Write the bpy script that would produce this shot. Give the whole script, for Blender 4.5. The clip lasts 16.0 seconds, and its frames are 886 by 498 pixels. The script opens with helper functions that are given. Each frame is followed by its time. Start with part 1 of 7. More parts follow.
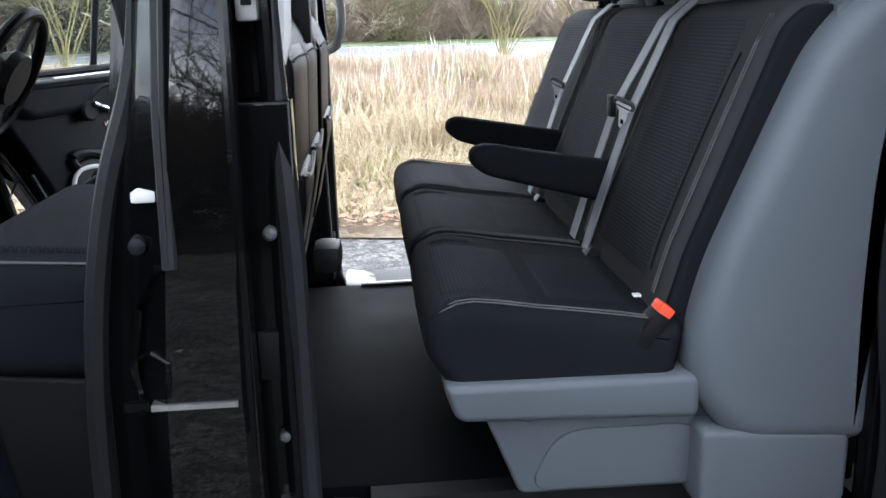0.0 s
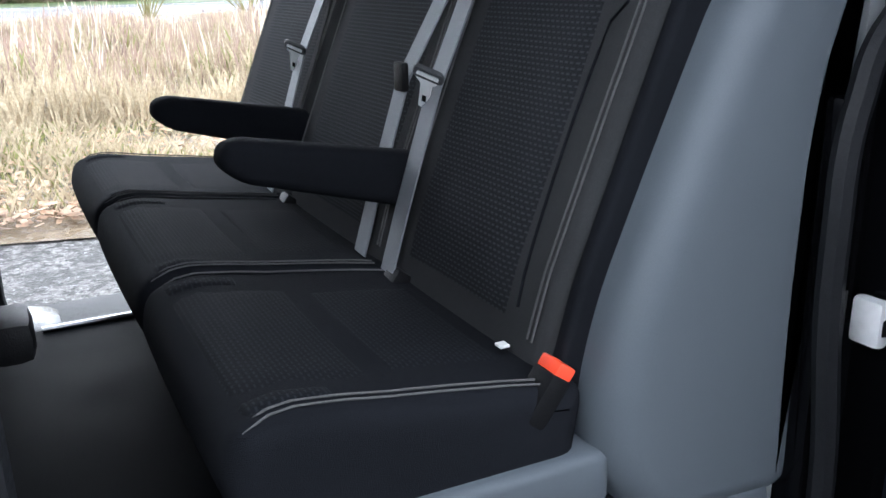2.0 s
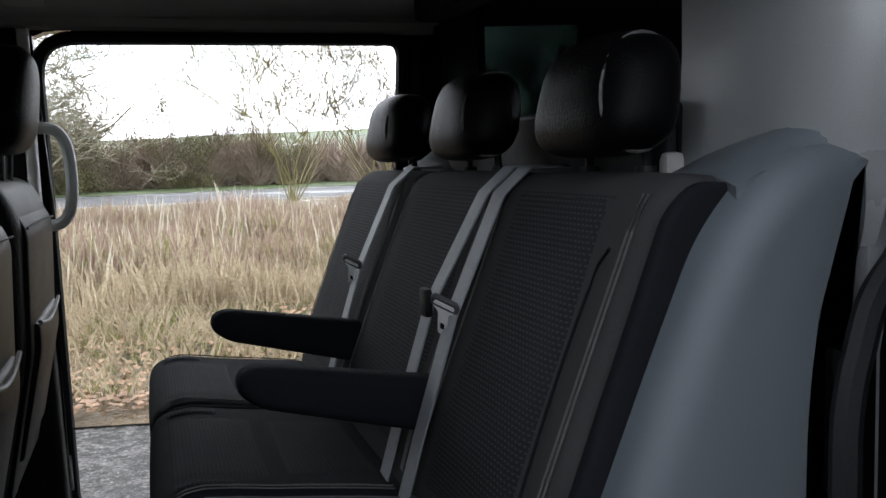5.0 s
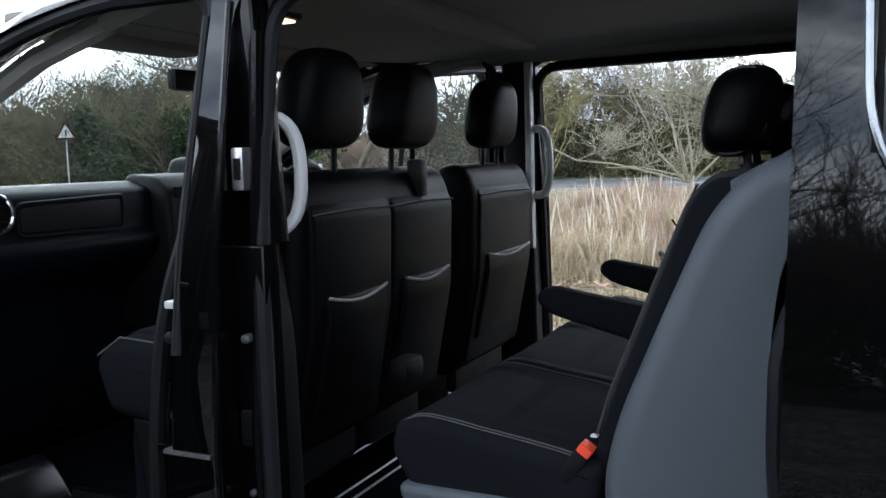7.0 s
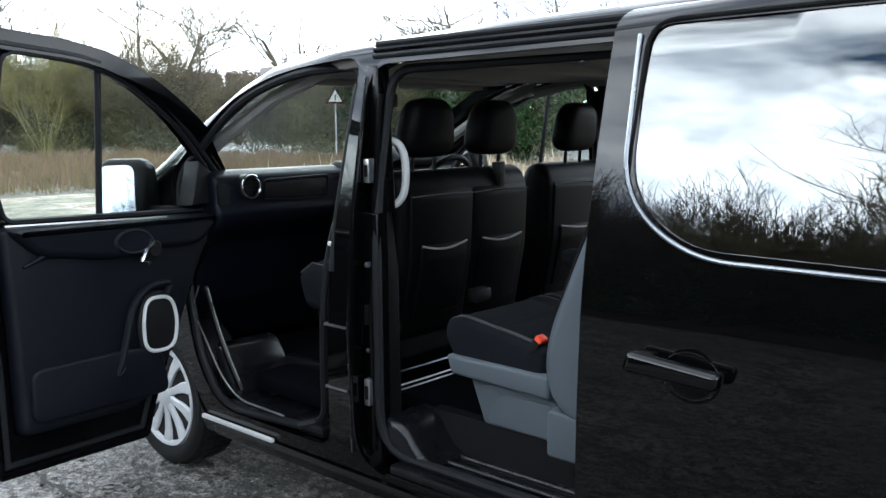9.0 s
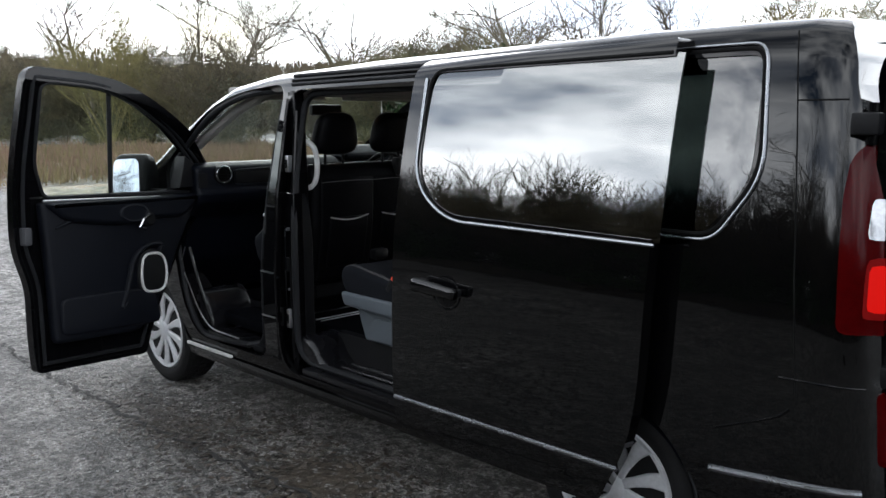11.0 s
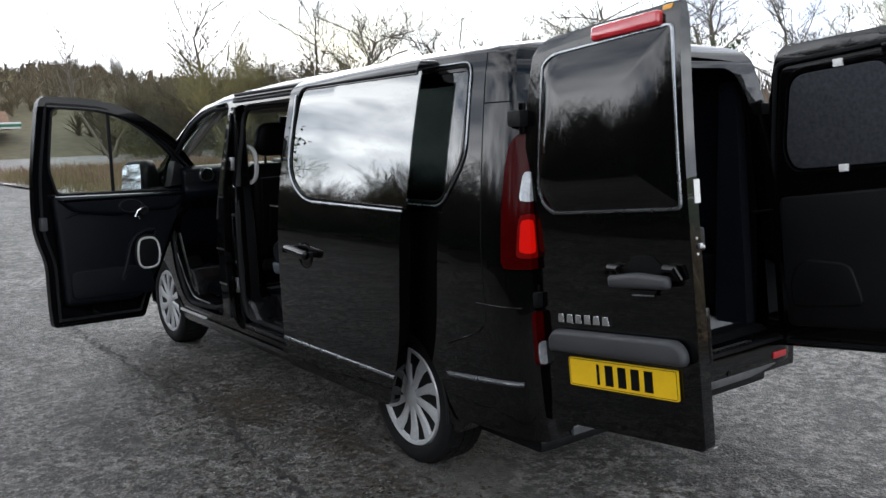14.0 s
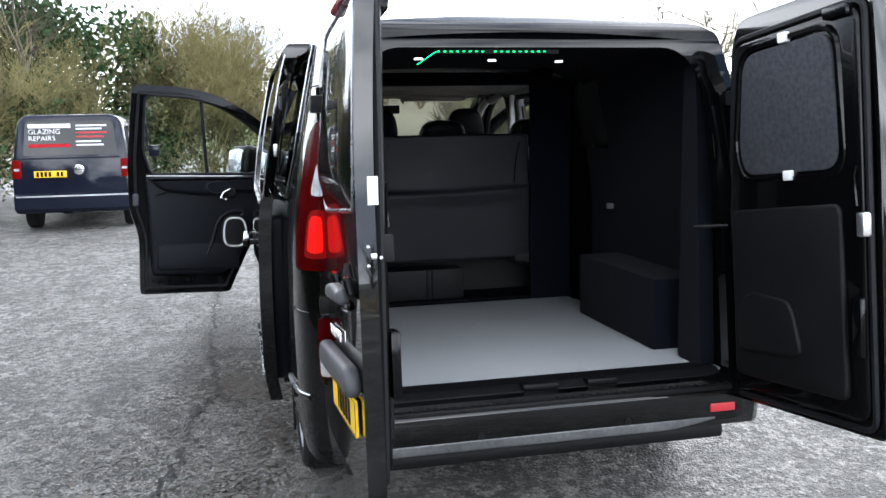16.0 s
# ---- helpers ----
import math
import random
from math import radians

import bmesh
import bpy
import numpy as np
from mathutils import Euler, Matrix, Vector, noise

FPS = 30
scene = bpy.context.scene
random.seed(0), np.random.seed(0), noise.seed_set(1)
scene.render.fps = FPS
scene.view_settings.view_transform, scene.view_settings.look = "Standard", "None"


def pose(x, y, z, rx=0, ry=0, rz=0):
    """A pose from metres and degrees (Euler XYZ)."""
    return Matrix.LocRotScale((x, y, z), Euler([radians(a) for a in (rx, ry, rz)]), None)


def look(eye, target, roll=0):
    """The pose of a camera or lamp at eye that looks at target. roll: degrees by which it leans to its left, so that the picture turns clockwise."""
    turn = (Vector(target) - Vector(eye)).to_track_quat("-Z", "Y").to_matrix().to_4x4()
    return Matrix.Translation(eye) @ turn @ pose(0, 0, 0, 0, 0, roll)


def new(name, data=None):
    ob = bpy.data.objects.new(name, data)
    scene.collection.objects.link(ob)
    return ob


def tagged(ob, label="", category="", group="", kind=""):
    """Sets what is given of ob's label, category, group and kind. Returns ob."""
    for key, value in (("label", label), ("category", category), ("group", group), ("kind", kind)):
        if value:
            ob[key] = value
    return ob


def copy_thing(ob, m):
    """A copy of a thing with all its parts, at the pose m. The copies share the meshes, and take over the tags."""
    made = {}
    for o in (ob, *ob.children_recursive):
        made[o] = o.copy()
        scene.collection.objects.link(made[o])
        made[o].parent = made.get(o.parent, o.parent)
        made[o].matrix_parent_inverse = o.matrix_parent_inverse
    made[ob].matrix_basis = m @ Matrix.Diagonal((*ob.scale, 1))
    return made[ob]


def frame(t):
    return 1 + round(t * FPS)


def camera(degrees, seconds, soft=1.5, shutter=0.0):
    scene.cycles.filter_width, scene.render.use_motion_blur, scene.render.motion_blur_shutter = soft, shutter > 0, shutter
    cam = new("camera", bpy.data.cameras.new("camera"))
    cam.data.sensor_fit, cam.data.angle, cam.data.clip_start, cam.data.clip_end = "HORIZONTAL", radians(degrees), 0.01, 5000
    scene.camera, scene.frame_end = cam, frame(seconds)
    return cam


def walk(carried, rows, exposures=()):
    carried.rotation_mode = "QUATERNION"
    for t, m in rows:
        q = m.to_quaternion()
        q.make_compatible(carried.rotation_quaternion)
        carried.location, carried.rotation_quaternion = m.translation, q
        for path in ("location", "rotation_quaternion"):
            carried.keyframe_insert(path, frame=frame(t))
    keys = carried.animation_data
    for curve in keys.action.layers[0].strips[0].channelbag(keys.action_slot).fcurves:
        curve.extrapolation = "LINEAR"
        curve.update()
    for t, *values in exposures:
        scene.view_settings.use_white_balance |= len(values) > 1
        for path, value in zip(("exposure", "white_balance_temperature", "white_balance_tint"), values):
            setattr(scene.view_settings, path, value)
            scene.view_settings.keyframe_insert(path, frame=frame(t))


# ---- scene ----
cam = camera(53.4, 16.0, soft=1.5)
PATH = [
    (0, (-1.874, -2.154, 1.404), (-1.717, -0.225, 0.899), -1.5),
    (0.5, (-1.825, -1.956, 1.377), (-1.502, -0.055, 0.847), -1.0),
    (1, (-1.854, -1.76, 1.358), (-1.287, 0.061, 0.758), -1.8),
    (1.5, (-1.916, -1.606, 1.358), (-1.133, 0.12, 0.719), -2.4),
    (2, (-1.944, -1.559, 1.372), (-1.084, 0.144, 0.773), -1.0),
    (2.5, (-1.941, -1.562, 1.399), (-1.029, 0.152, 0.92), -1.5),
    (3, (-1.941, -1.567, 1.428), (-0.986, 0.158, 1.091), -1.5),
    (3.2, (-1.941, -1.571, 1.443), (-0.975, 0.156, 1.146), -1.7),
    (5.3, (-1.662, -1.624, 1.452), (-1.244, 0.322, 1.263), -1.7),
    (5.5, (-1.559, -1.627, 1.437), (-1.345, 0.353, 1.251), -2.2),
    (6, (-1.441, -1.833, 1.434), (-1.61, 0.144, 1.186), -2.8),
    (6.5, (-1.223, -2.056, 1.431), (-1.78, -0.145, 1.232), -2.3),
    (7, (-0.921, -2.3, 1.458), (-1.781, -0.506, 1.255), -1.7),
    (7.5, (-0.65, -2.566, 1.466), (-1.686, -0.872, 1.219), -1.5),
    (8, (-0.322, -2.748, 1.469), (-1.516, -1.164, 1.213), 0.1),
    (8.2, (-0.213, -2.806, 1.494), (-1.442, -1.251, 1.227), 0.1),
    (10.3, (1.232, -3.397, 1.663), (-0.185, -2.013, 1.381), 0.3),
    (10.5, (1.394, -3.421, 1.662), (-0.031, -2.048, 1.367), 0.5),
    (11, (1.769, -3.499, 1.676), (0.353, -2.117, 1.383), -0.3),
    (11.5, (2.13, -3.635, 1.695), (0.724, -2.243, 1.406), -0.6),
    (12, (2.475, -3.684, 1.705), (1.033, -2.336, 1.38), 0.1),
    (12.5, (2.76, -3.756, 1.696), (1.319, -2.402, 1.4), -0.5),
    (13, (2.972, -3.786, 1.714), (1.511, -2.459, 1.39), -1.6),
    (13.5, (3.252, -3.579, 1.683), (1.706, -2.348, 1.376), -2.8),
    (14, (3.5, -3.202, 1.635), (1.893, -2.043, 1.36), -2.4),
    (14.5, (3.734, -2.749, 1.597), (2.043, -1.72, 1.306), -2.9),
    (15, (3.933, -2.235, 1.572), (2.142, -1.388, 1.298), -2.4),
    (15.5, (4.006, -1.703, 1.536), (2.144, -1.018, 1.288), -2.6),
    (16, (4.063, -1.146, 1.542), (2.13, -0.703, 1.281), -1.2),
]
walk(cam, [(t, look(eye, target, roll)) for t, eye, target, roll in PATH], [(0.0, 1.45, 6000, 11), (3.2, 1.44, 5900, 10), (5.3, 0.36, 6350, 11), (6.5, 0.5, 6100, 10), (7.2, 0.54, 5800, 8), (8.2, 1.08, 5800, 4), (10.3, 0.3, 6250, 9), (13.0, 0.15, 6350, 10), (14.0, -0.1, 6350, 10), (14.7, -0.1, 6350, 10), (15.5, 0.33, 6300, 10), (16.0, 1.05, 6150, 10)])


# ---------------------------------------------------------------- light
world = bpy.data.worlds.new("World")
scene.world = world
world.use_nodes = True
wn, wl = world.node_tree.nodes, world.node_tree.links
wn.clear()
SUN_EL = radians(24)
sky = wn.new("ShaderNodeTexSky")
sky.sky_type = "NISHITA"
sky.sun_disc = False
sky.sun_elevation, sky.sun_rotation = SUN_EL, radians(-60)
sky.air_density, sky.dust_density = 1.0, 0.4
coord = wn.new("ShaderNodeTexCoord")
stretch = wn.new("ShaderNodeMapping")
stretch.inputs["Scale"].default_value = (1.4, 1.4, 2.4)
wl.new(coord.outputs["Generated"], stretch.inputs["Vector"])
cloud = wn.new("ShaderNodeTexNoise")
cloud.inputs["Scale"].default_value, cloud.inputs["Detail"].default_value = 1.9, 9.0
cloud.inputs["Roughness"].default_value, cloud.inputs["Distortion"].default_value = 0.55, 0.35
wl.new(stretch.outputs["Vector"], cloud.inputs["Vector"])
cover = wn.new("ShaderNodeMapRange")
cover.inputs["From Min"].default_value, cover.inputs["From Max"].default_value = 0.33, 0.46
wl.new(cloud.outputs["Fac"], cover.inputs["Value"])
shade = wn.new("ShaderNodeTexNoise")
shade.inputs["Scale"].default_value, shade.inputs["Detail"].default_value = 3.4, 7.0
wl.new(stretch.outputs["Vector"], shade.inputs["Vector"])
tone = wn.new("ShaderNodeValToRGB")
tone.color_ramp.elements[0].position, tone.color_ramp.elements[0].color = 0.36, (8.0, 9.0, 10.8, 1)
tone.color_ramp.elements[1].position, tone.color_ramp.elements[1].color = 0.62, (31.0, 31.6, 32.2, 1)
wl.new(shade.outputs["Fac"], tone.inputs["Fac"])
both = wn.new("ShaderNodeMix")
both.data_type = "RGBA"
wl.new(cover.outputs["Result"], both.inputs["Factor"])
wl.new(sky.outputs["Color"], both.inputs["A"])
wl.new(tone.outputs["Color"], both.inputs["B"])
back = wn.new("ShaderNodeBackground")
back.inputs["Strength"].default_value = 0.10
height = wn.new("ShaderNodeSeparateXYZ")
wl.new(coord.outputs["Generated"], height.inputs[0])
haze = wn.new("ShaderNodeMapRange")
haze.interpolation_type = "SMOOTHSTEP"
haze.inputs["From Min"].default_value, haze.inputs["From Max"].default_value = 0.05, 0.80
haze.inputs["To Min"].default_value, haze.inputs["To Max"].default_value = 1.75, 0.60
wl.new(height.outputs["Z"], haze.inputs["Value"])
glowing_sky = wn.new("ShaderNodeVectorMath")
glowing_sky.operation = "SCALE"
wl.new(both.outputs["Result"], glowing_sky.inputs[0])
wl.new(haze.outputs["Result"], glowing_sky.inputs["Scale"])
wl.new(glowing_sky.outputs["Vector"], back.inputs["Color"])
wl.new(back.outputs["Background"], wn.new("ShaderNodeOutputWorld").inputs["Surface"])

sun = new("sun", bpy.data.lights.new("sun", "SUN"))
sun.data.energy, sun.data.angle, sun.data.color = 0.8, radians(22), (1.0, 0.97, 0.93)
sun.matrix_world = look((-10, 6, 5.2), (0, 0, 0))


# ---------------------------------------------------------------- materials
def material(name, color, rough=0.6, metal=0.0, scale=8.0, vary=0.25, bump=0.0, fine=60.0, coat=0.0, rough_vary=0.1, sheen=0.0, spec=0.5, tint=None, coat_ior=1.5):
    """A surface with variation at two scales: broad stains and fine grain."""
    m = bpy.data.materials.new(name)
    m.use_nodes = True
    n, l = m.node_tree.nodes, m.node_tree.links
    b = n["Principled BSDF"]
    co = n.new("ShaderNodeTexCoord")
    wide, grain = n.new("ShaderNodeTexNoise"), n.new("ShaderNodeTexNoise")
    for node, size, detail in ((wide, scale, 6), (grain, fine, 4)):
        node.inputs["Scale"].default_value, node.inputs["Detail"].default_value = size, detail
        l.new(co.outputs["Object"], node.inputs["Vector"])
    add = n.new("ShaderNodeMath")
    add.operation = "ADD"
    l.new(wide.outputs["Fac"], add.inputs[0])
    l.new(grain.outputs["Fac"], add.inputs[1])
    ramp = n.new("ShaderNodeMapRange")
    ramp.inputs["From Min"].default_value, ramp.inputs["From Max"].default_value = 0.7, 1.3
    l.new(add.outputs[0], ramp.inputs["Value"])
    mix = n.new("ShaderNodeMix")
    mix.data_type = "RGBA"
    dark = tint or tuple(c * (1 - vary) for c in color)
    mix.inputs["A"].default_value = (*dark, 1)
    mix.inputs["B"].default_value = (*(min(1, c * (1 + vary)) for c in color), 1)
    l.new(ramp.outputs["Result"], mix.inputs["Factor"])
    l.new(mix.outputs["Result"], b.inputs["Base Color"])
    rr = n.new("ShaderNodeMapRange")
    rr.inputs["To Min"].default_value, rr.inputs["To Max"].default_value = max(0.02, rough - rough_vary), min(1, rough + rough_vary)
    l.new(wide.outputs["Fac"], rr.inputs["Value"])
    l.new(rr.outputs["Result"], b.inputs["Roughness"])
    b.inputs["Metallic"].default_value = metal
    b.inputs["Coat Weight"].default_value, b.inputs["Coat Roughness"].default_value, b.inputs["Coat IOR"].default_value = coat, 0.02, coat_ior
    b.inputs["Sheen Weight"].default_value = sheen
    b.inputs["Specular IOR Level"].default_value = spec
    if bump:
        bp = n.new("ShaderNodeBump")
        bp.inputs["Strength"].default_value, bp.inputs["Distance"].default_value = min(1, bump), 0.004
        l.new(grain.outputs["Fac"], bp.inputs["Height"])
        l.new(bp.outputs["Normal"], b.inputs["Normal"])
    return m


def glass_material(name, tint, amount, base=0.05):
    """A clear pane: more mirror-like towards grazing views, else see-through with a tint."""
    m = bpy.data.materials.new(name)
    m.use_nodes = True
    n, l = m.node_tree.nodes, m.node_tree.links
    n.remove(n["Principled BSDF"])
    clear, gloss, mix, lw = n.new("ShaderNodeBsdfTransparent"), n.new("ShaderNodeBsdfGlossy"), n.new("ShaderNodeMixShader"), n.new("ShaderNodeLayerWeight")
    clear.inputs["Color"].default_value = (*(c * amount for c in tint), 1)
    gloss.inputs["Roughness"].default_value = 0.01
    lw.inputs["Blend"].default_value = 0.5
    power, scale = n.new("ShaderNodeMath"), n.new("ShaderNodeMath")
    power.operation, scale.operation = "POWER", "MULTIPLY_ADD"
    power.inputs[1].default_value = 4.5
    scale.inputs[1].default_value, scale.inputs[2].default_value = 1 - base, base
    l.new(lw.outputs["Facing"], power.inputs[0])
    l.new(power.outputs[0], scale.inputs[0])
    l.new(scale.outputs[0], mix.inputs["Fac"])
    l.new(clear.outputs["BSDF"], mix.inputs[1])
    l.new(gloss.outputs["BSDF"], mix.inputs[2])
    l.new(mix.outputs["Shader"], n["Material Output"].inputs["Surface"])
    return m


def glow(name, color, strength, light=None):
    m = bpy.data.materials.new(name)
    m.use_nodes = True
    b = m.node_tree.nodes["Principled BSDF"]
    b.inputs["Base Color"].default_value = (*color, 1)
    b.inputs["Specular IOR Level"].default_value = 0.06
    b.inputs["Emission Color"].default_value, b.inputs["Emission Strength"].default_value = (*(light or color), 1), strength
    return m


PAINT = material("black metallic paint", (0.0012, 0.0012, 0.0014), 0.30, 0.0, 1.2, 0.25, 0.0, 900, coat=1.0, rough_vary=0.06, spec=0.01, coat_ior=1.46)
JAMB = material("black door jamb paint", (0.0018, 0.0018, 0.0022), 0.22, 0.0, 3, 0.3, 0.0, 300, coat=0.4, spec=0.05, coat_ior=1.38)
RUBBER = material("black rubber seal", (0.007, 0.0075, 0.009), 0.55, 0, 6, 0.3, 0.2, 200, spec=0.2)
PLASTIC = material("black textured plastic", (0.0042, 0.0043, 0.0050), 0.5, 0, 5, 0.25, 0.25, 500, spec=0.18)
NAVY = material("dark slate door trim", (0.0028, 0.0036, 0.0062), 0.48, 0, 5, 0.2, 0.25, 500, spec=0.15)
GREY = material("mid grey moulded plastic", (0.082, 0.094, 0.107), 0.46, 0, 3, 0.08, 0.15, 600, spec=0.20)
SMOOTHGREY = material("smooth grey partition plastic", (0.185, 0.193, 0.203), 0.30, 0, 3, 0.08, 0.05, 600, spec=0.6)
LIGHTGREY = material("pale grey plastic", (0.52, 0.52, 0.51), 0.45, 0, 4, 0.08, 0.1, 500)
LINING = material("grey roof lining felt", (0.30, 0.29, 0.27), 0.95, 0, 4, 0.12, 0.3, 700)
CARPET = material("charcoal carpet lining", (0.0040, 0.0049, 0.0082), 0.95, 0, 6, 0.3, 0.5, 500, spec=0.03, sheen=0.03)
LEATHER = material("black leatherette", (0.0020, 0.0020, 0.0025), 0.42, 0, 5, 0.25, 0.35, 260, spec=0.06)
COVER = material("soft black vinyl", (0.0095, 0.0107, 0.0135), 0.5, 0, 4, 0.2, 0.3, 160, spec=0.2)
FELT = material("mottled grey felt", (0.038, 0.040, 0.046), 0.95, 0, 55, 0.4, 0.5, 300, spec=0.1)
PLYGREY = material("speckled grey floor", (0.42, 0.43, 0.44), 0.6, 0, 2, 0.08, 0.1, 700)
MAT = material("black rubber floor mat", (0.0024, 0.0028, 0.0040), 0.66, 0, 6, 0.3, 0.15, 400, spec=0.03)
BELT = material("grey seat belt webbing", (0.155, 0.165, 0.18), 0.6, 0, 6, 0.15, 0.4, 900)
STITCH = material("grey stitching", (0.065, 0.064, 0.065), 0.8, 0, 30, 0.25, 0.2, 400)
# Pale metal that stands in for sky highlights on the painted creases.
CREASE_GLINT = material("crease highlight as metal", (0.24, 0.25, 0.265), 0.26, 1.0, 6, 0.1)
BARGREY = material("weathered grey plastic", (0.045, 0.046, 0.05), 0.45, 0, 6, 0.2, 0.2, 400, spec=0.3)
STEPGLOSS = material("glossy moulded black plastic", (0.004, 0.004, 0.005), 0.26, 0, 4, 0.3, 0.08, 90, spec=0.4)
CHROME = material("bright chrome", (0.75, 0.75, 0.76), 0.14, 1.0, 6, 0.05)
STEEL = material("zinc plated steel", (0.55, 0.55, 0.56), 0.35, 1.0, 20, 0.15)
ALLOY = material("silver wheel trim", (0.62, 0.63, 0.65), 0.32, 0.3, 8, 0.12, coat=0.3)
TYRE = material("tyre rubber", (0.009, 0.009, 0.0095), 0.75, 0, 12, 0.35, 0.3, 200, spec=0.2)
POCKET = material("pale elastic edging", (0.22, 0.21, 0.20), 0.7, 0, 20, 0.15)
TONGUE = material("bright belt tongue", (0.82, 0.82, 0.83), 0.3, 0.4, 10, 0.08)
ORANGE = material("orange buckle plastic", (0.85, 0.075, 0.03), 0.4, 0, 10, 0.08)
LAMPRED = material("bright red lamp lens", (0.50, 0.02, 0.03), 0.12, 0, 10, 0.1, coat=1.0)
REDLENS = material("red lamp lens", (0.040, 0.0006, 0.0009), 0.14, 0, 10, 0.15, coat=0.10, spec=0.04)
REDLIT = glow("lit red lamp", (0.06, 0.0005, 0.0005), 0.07, (1.0, 0.003, 0.001))
REDBULB = glow("bright red lamp", (0.10, 0.0005, 0.0005), 0.48, (1.0, 0.008, 0.003))
CLEARLENS = material("clear lamp lens", (0.45, 0.46, 0.48), 0.15, 0.2, 30, 0.2, coat=1.0)
YELLOW = material("yellow plate", (0.83, 0.52, 0.01), 0.35, 0, 8, 0.05)
INK = material("black lettering", (0.006, 0.006, 0.006), 0.6, spec=0.05)
WHITE = material("white plastic", (0.75, 0.75, 0.74), 0.5, 0, 10, 0.08)
SEATGLASS = glass_material("tinted rear glass", (0.62, 0.72, 0.68), 0.40, 0.22)
QUARTERGLASS = glass_material("dark privacy glass", (0.5, 0.56, 0.54), 0.2, 0.12)
CLEARGLASS = glass_material("clear side glass", (0.95, 0.98, 0.96), 0.98, 0.03)
DASH = material("dark slate dashboard plastic", (0.0022, 0.0031, 0.0060), 0.42, 0, 5, 0.2, 0.2, 400, spec=0.14)
MIRROR = material("mirror glass", (0.46, 0.50, 0.55), 0.03, 1.0, 4, 0.01, rough_vary=0.01)


def fabric_material(name, along, ground=(0.0082, 0.0090, 0.0110)):
    """Black seat cloth with rows of small pale dashes woven in."""
    m = material(name, ground, 0.85, 0, 5, 0.25, 0.35, 700, spec=0.05)
    n, l = m.node_tree.nodes, m.node_tree.links
    b = n["Principled BSDF"]
    co = n["Texture Coordinate"]
    brick = n.new("ShaderNodeTexBrick")
    brick.inputs["Scale"].default_value = 1.0
    brick.inputs["Brick Width"].default_value, brick.inputs["Row Height"].default_value = 0.0118, 0.0072
    brick.inputs["Mortar Size"].default_value, brick.inputs["Mortar Smooth"].default_value = 0.0031, 0.5
    brick.inputs["Color1"].default_value = brick.inputs["Color2"].default_value = (1, 1, 1, 1)
    brick.inputs["Mortar"].default_value = (0, 0, 0, 1)
    swap = n.new("ShaderNodeCombineXYZ")
    part_xyz = n.new("ShaderNodeSeparateXYZ")
    l.new(co.outputs["Object"], part_xyz.inputs[0])
    l.new(part_xyz.outputs["Y"], swap.inputs["X"])
    l.new(part_xyz.outputs[along], swap.inputs["Y"])
    l.new(swap.outputs[0], brick.inputs["Vector"])
    old = b.inputs["Base Color"].links[0].from_socket
    mix = n.new("ShaderNodeMix")
    mix.data_type = "RGBA"
    mix.inputs["B"].default_value = (*(0.004 + 1.9 * c for c in ground), 1)
    l.new(brick.outputs["Color"], mix.inputs["Factor"])
    l.new(old, mix.inputs["A"])
    l.new(mix.outputs["Result"], b.inputs["Base Color"])
    bp = n.new("ShaderNodeBump")
    bp.inputs["Strength"].default_value, bp.inputs["Distance"].default_value = 0.2, 0.001
    l.new(brick.outputs["Color"], bp.inputs["Height"])
    l.new(b.inputs["Normal"].links[0].from_socket, bp.inputs["Normal"])
    l.new(bp.outputs["Normal"], b.inputs["Normal"])
    return m


DASHED = fabric_material("black dashed seat fabric", "X")
# Backrest cloths: the cushion cloths made paler for the light on the backs.
DASHED_BACK_LIT = fabric_material("lit dashed backrest fabric", "Z", (0.0180, 0.0187, 0.0210))
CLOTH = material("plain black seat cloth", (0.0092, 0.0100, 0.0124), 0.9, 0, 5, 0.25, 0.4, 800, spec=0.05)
BACKCLOTH_LIT = material("lit copy of plain seat cloth", (0.0320, 0.0324, 0.0340), 0.9, 0, 5, 0.2, 0.4, 800, spec=0.06)


# ---------------------------------------------------------------- shape helpers
def finish(bm, name, material_used, smooth=35):
    mesh = bpy.data.meshes.new(name)
    bm.normal_update()
    bm.to_mesh(mesh)
    bm.free()
    mesh.materials.append(material_used)
    if smooth:
        mesh.shade_smooth()
        mesh.set_sharp_from_angle(angle=radians(smooth))
    return mesh


def part(name, bm, material_used, parent, label="", smooth=35):
    ob = new(name, finish(bm, name, material_used, smooth))
    ob.parent = parent
    return tagged(ob, label)


def part_mesh(name, mesh, material_used, parent, label=""):
    mesh.materials.clear()
    mesh.materials.append(material_used)
    ob = new(name, mesh)
    ob.parent = parent
    return tagged(ob, label)


def thing(name, label, category, group="", kind="", at=(0, 0, 0)):
    ob = new(name)
    ob.empty_display_size = 0.1
    ob.location = at
    return tagged(ob, label, category, group, kind)


def solo(name, bm, material_used, label, category="", group="", kind="", smooth=35):
    return tagged(new(name, finish(bm, name, material_used, smooth)), label, category, group, kind)


def block(x0, x1, y0, y1, z0, z1, bevel=0.0, seg=2, bm=None, turn=None):
    """A box, its edges rounded; added to bm if given."""
    b = bmesh.new()
    bmesh.ops.create_cube(b, size=1)
    for v in b.verts:
        v.co = Vector(((x0 + x1) / 2 + v.co.x * (x1 - x0), (y0 + y1) / 2 + v.co.y * (y1 - y0), (z0 + z1) / 2 + v.co.z * (z1 - z0)))
    if bevel:
        bmesh.ops.bevel(b, geom=b.edges[:], offset=bevel, segments=seg, profile=0.6, affect="EDGES")
    if turn:
        bmesh.ops.transform(b, matrix=turn, verts=b.verts)
    return merge(bm, b)


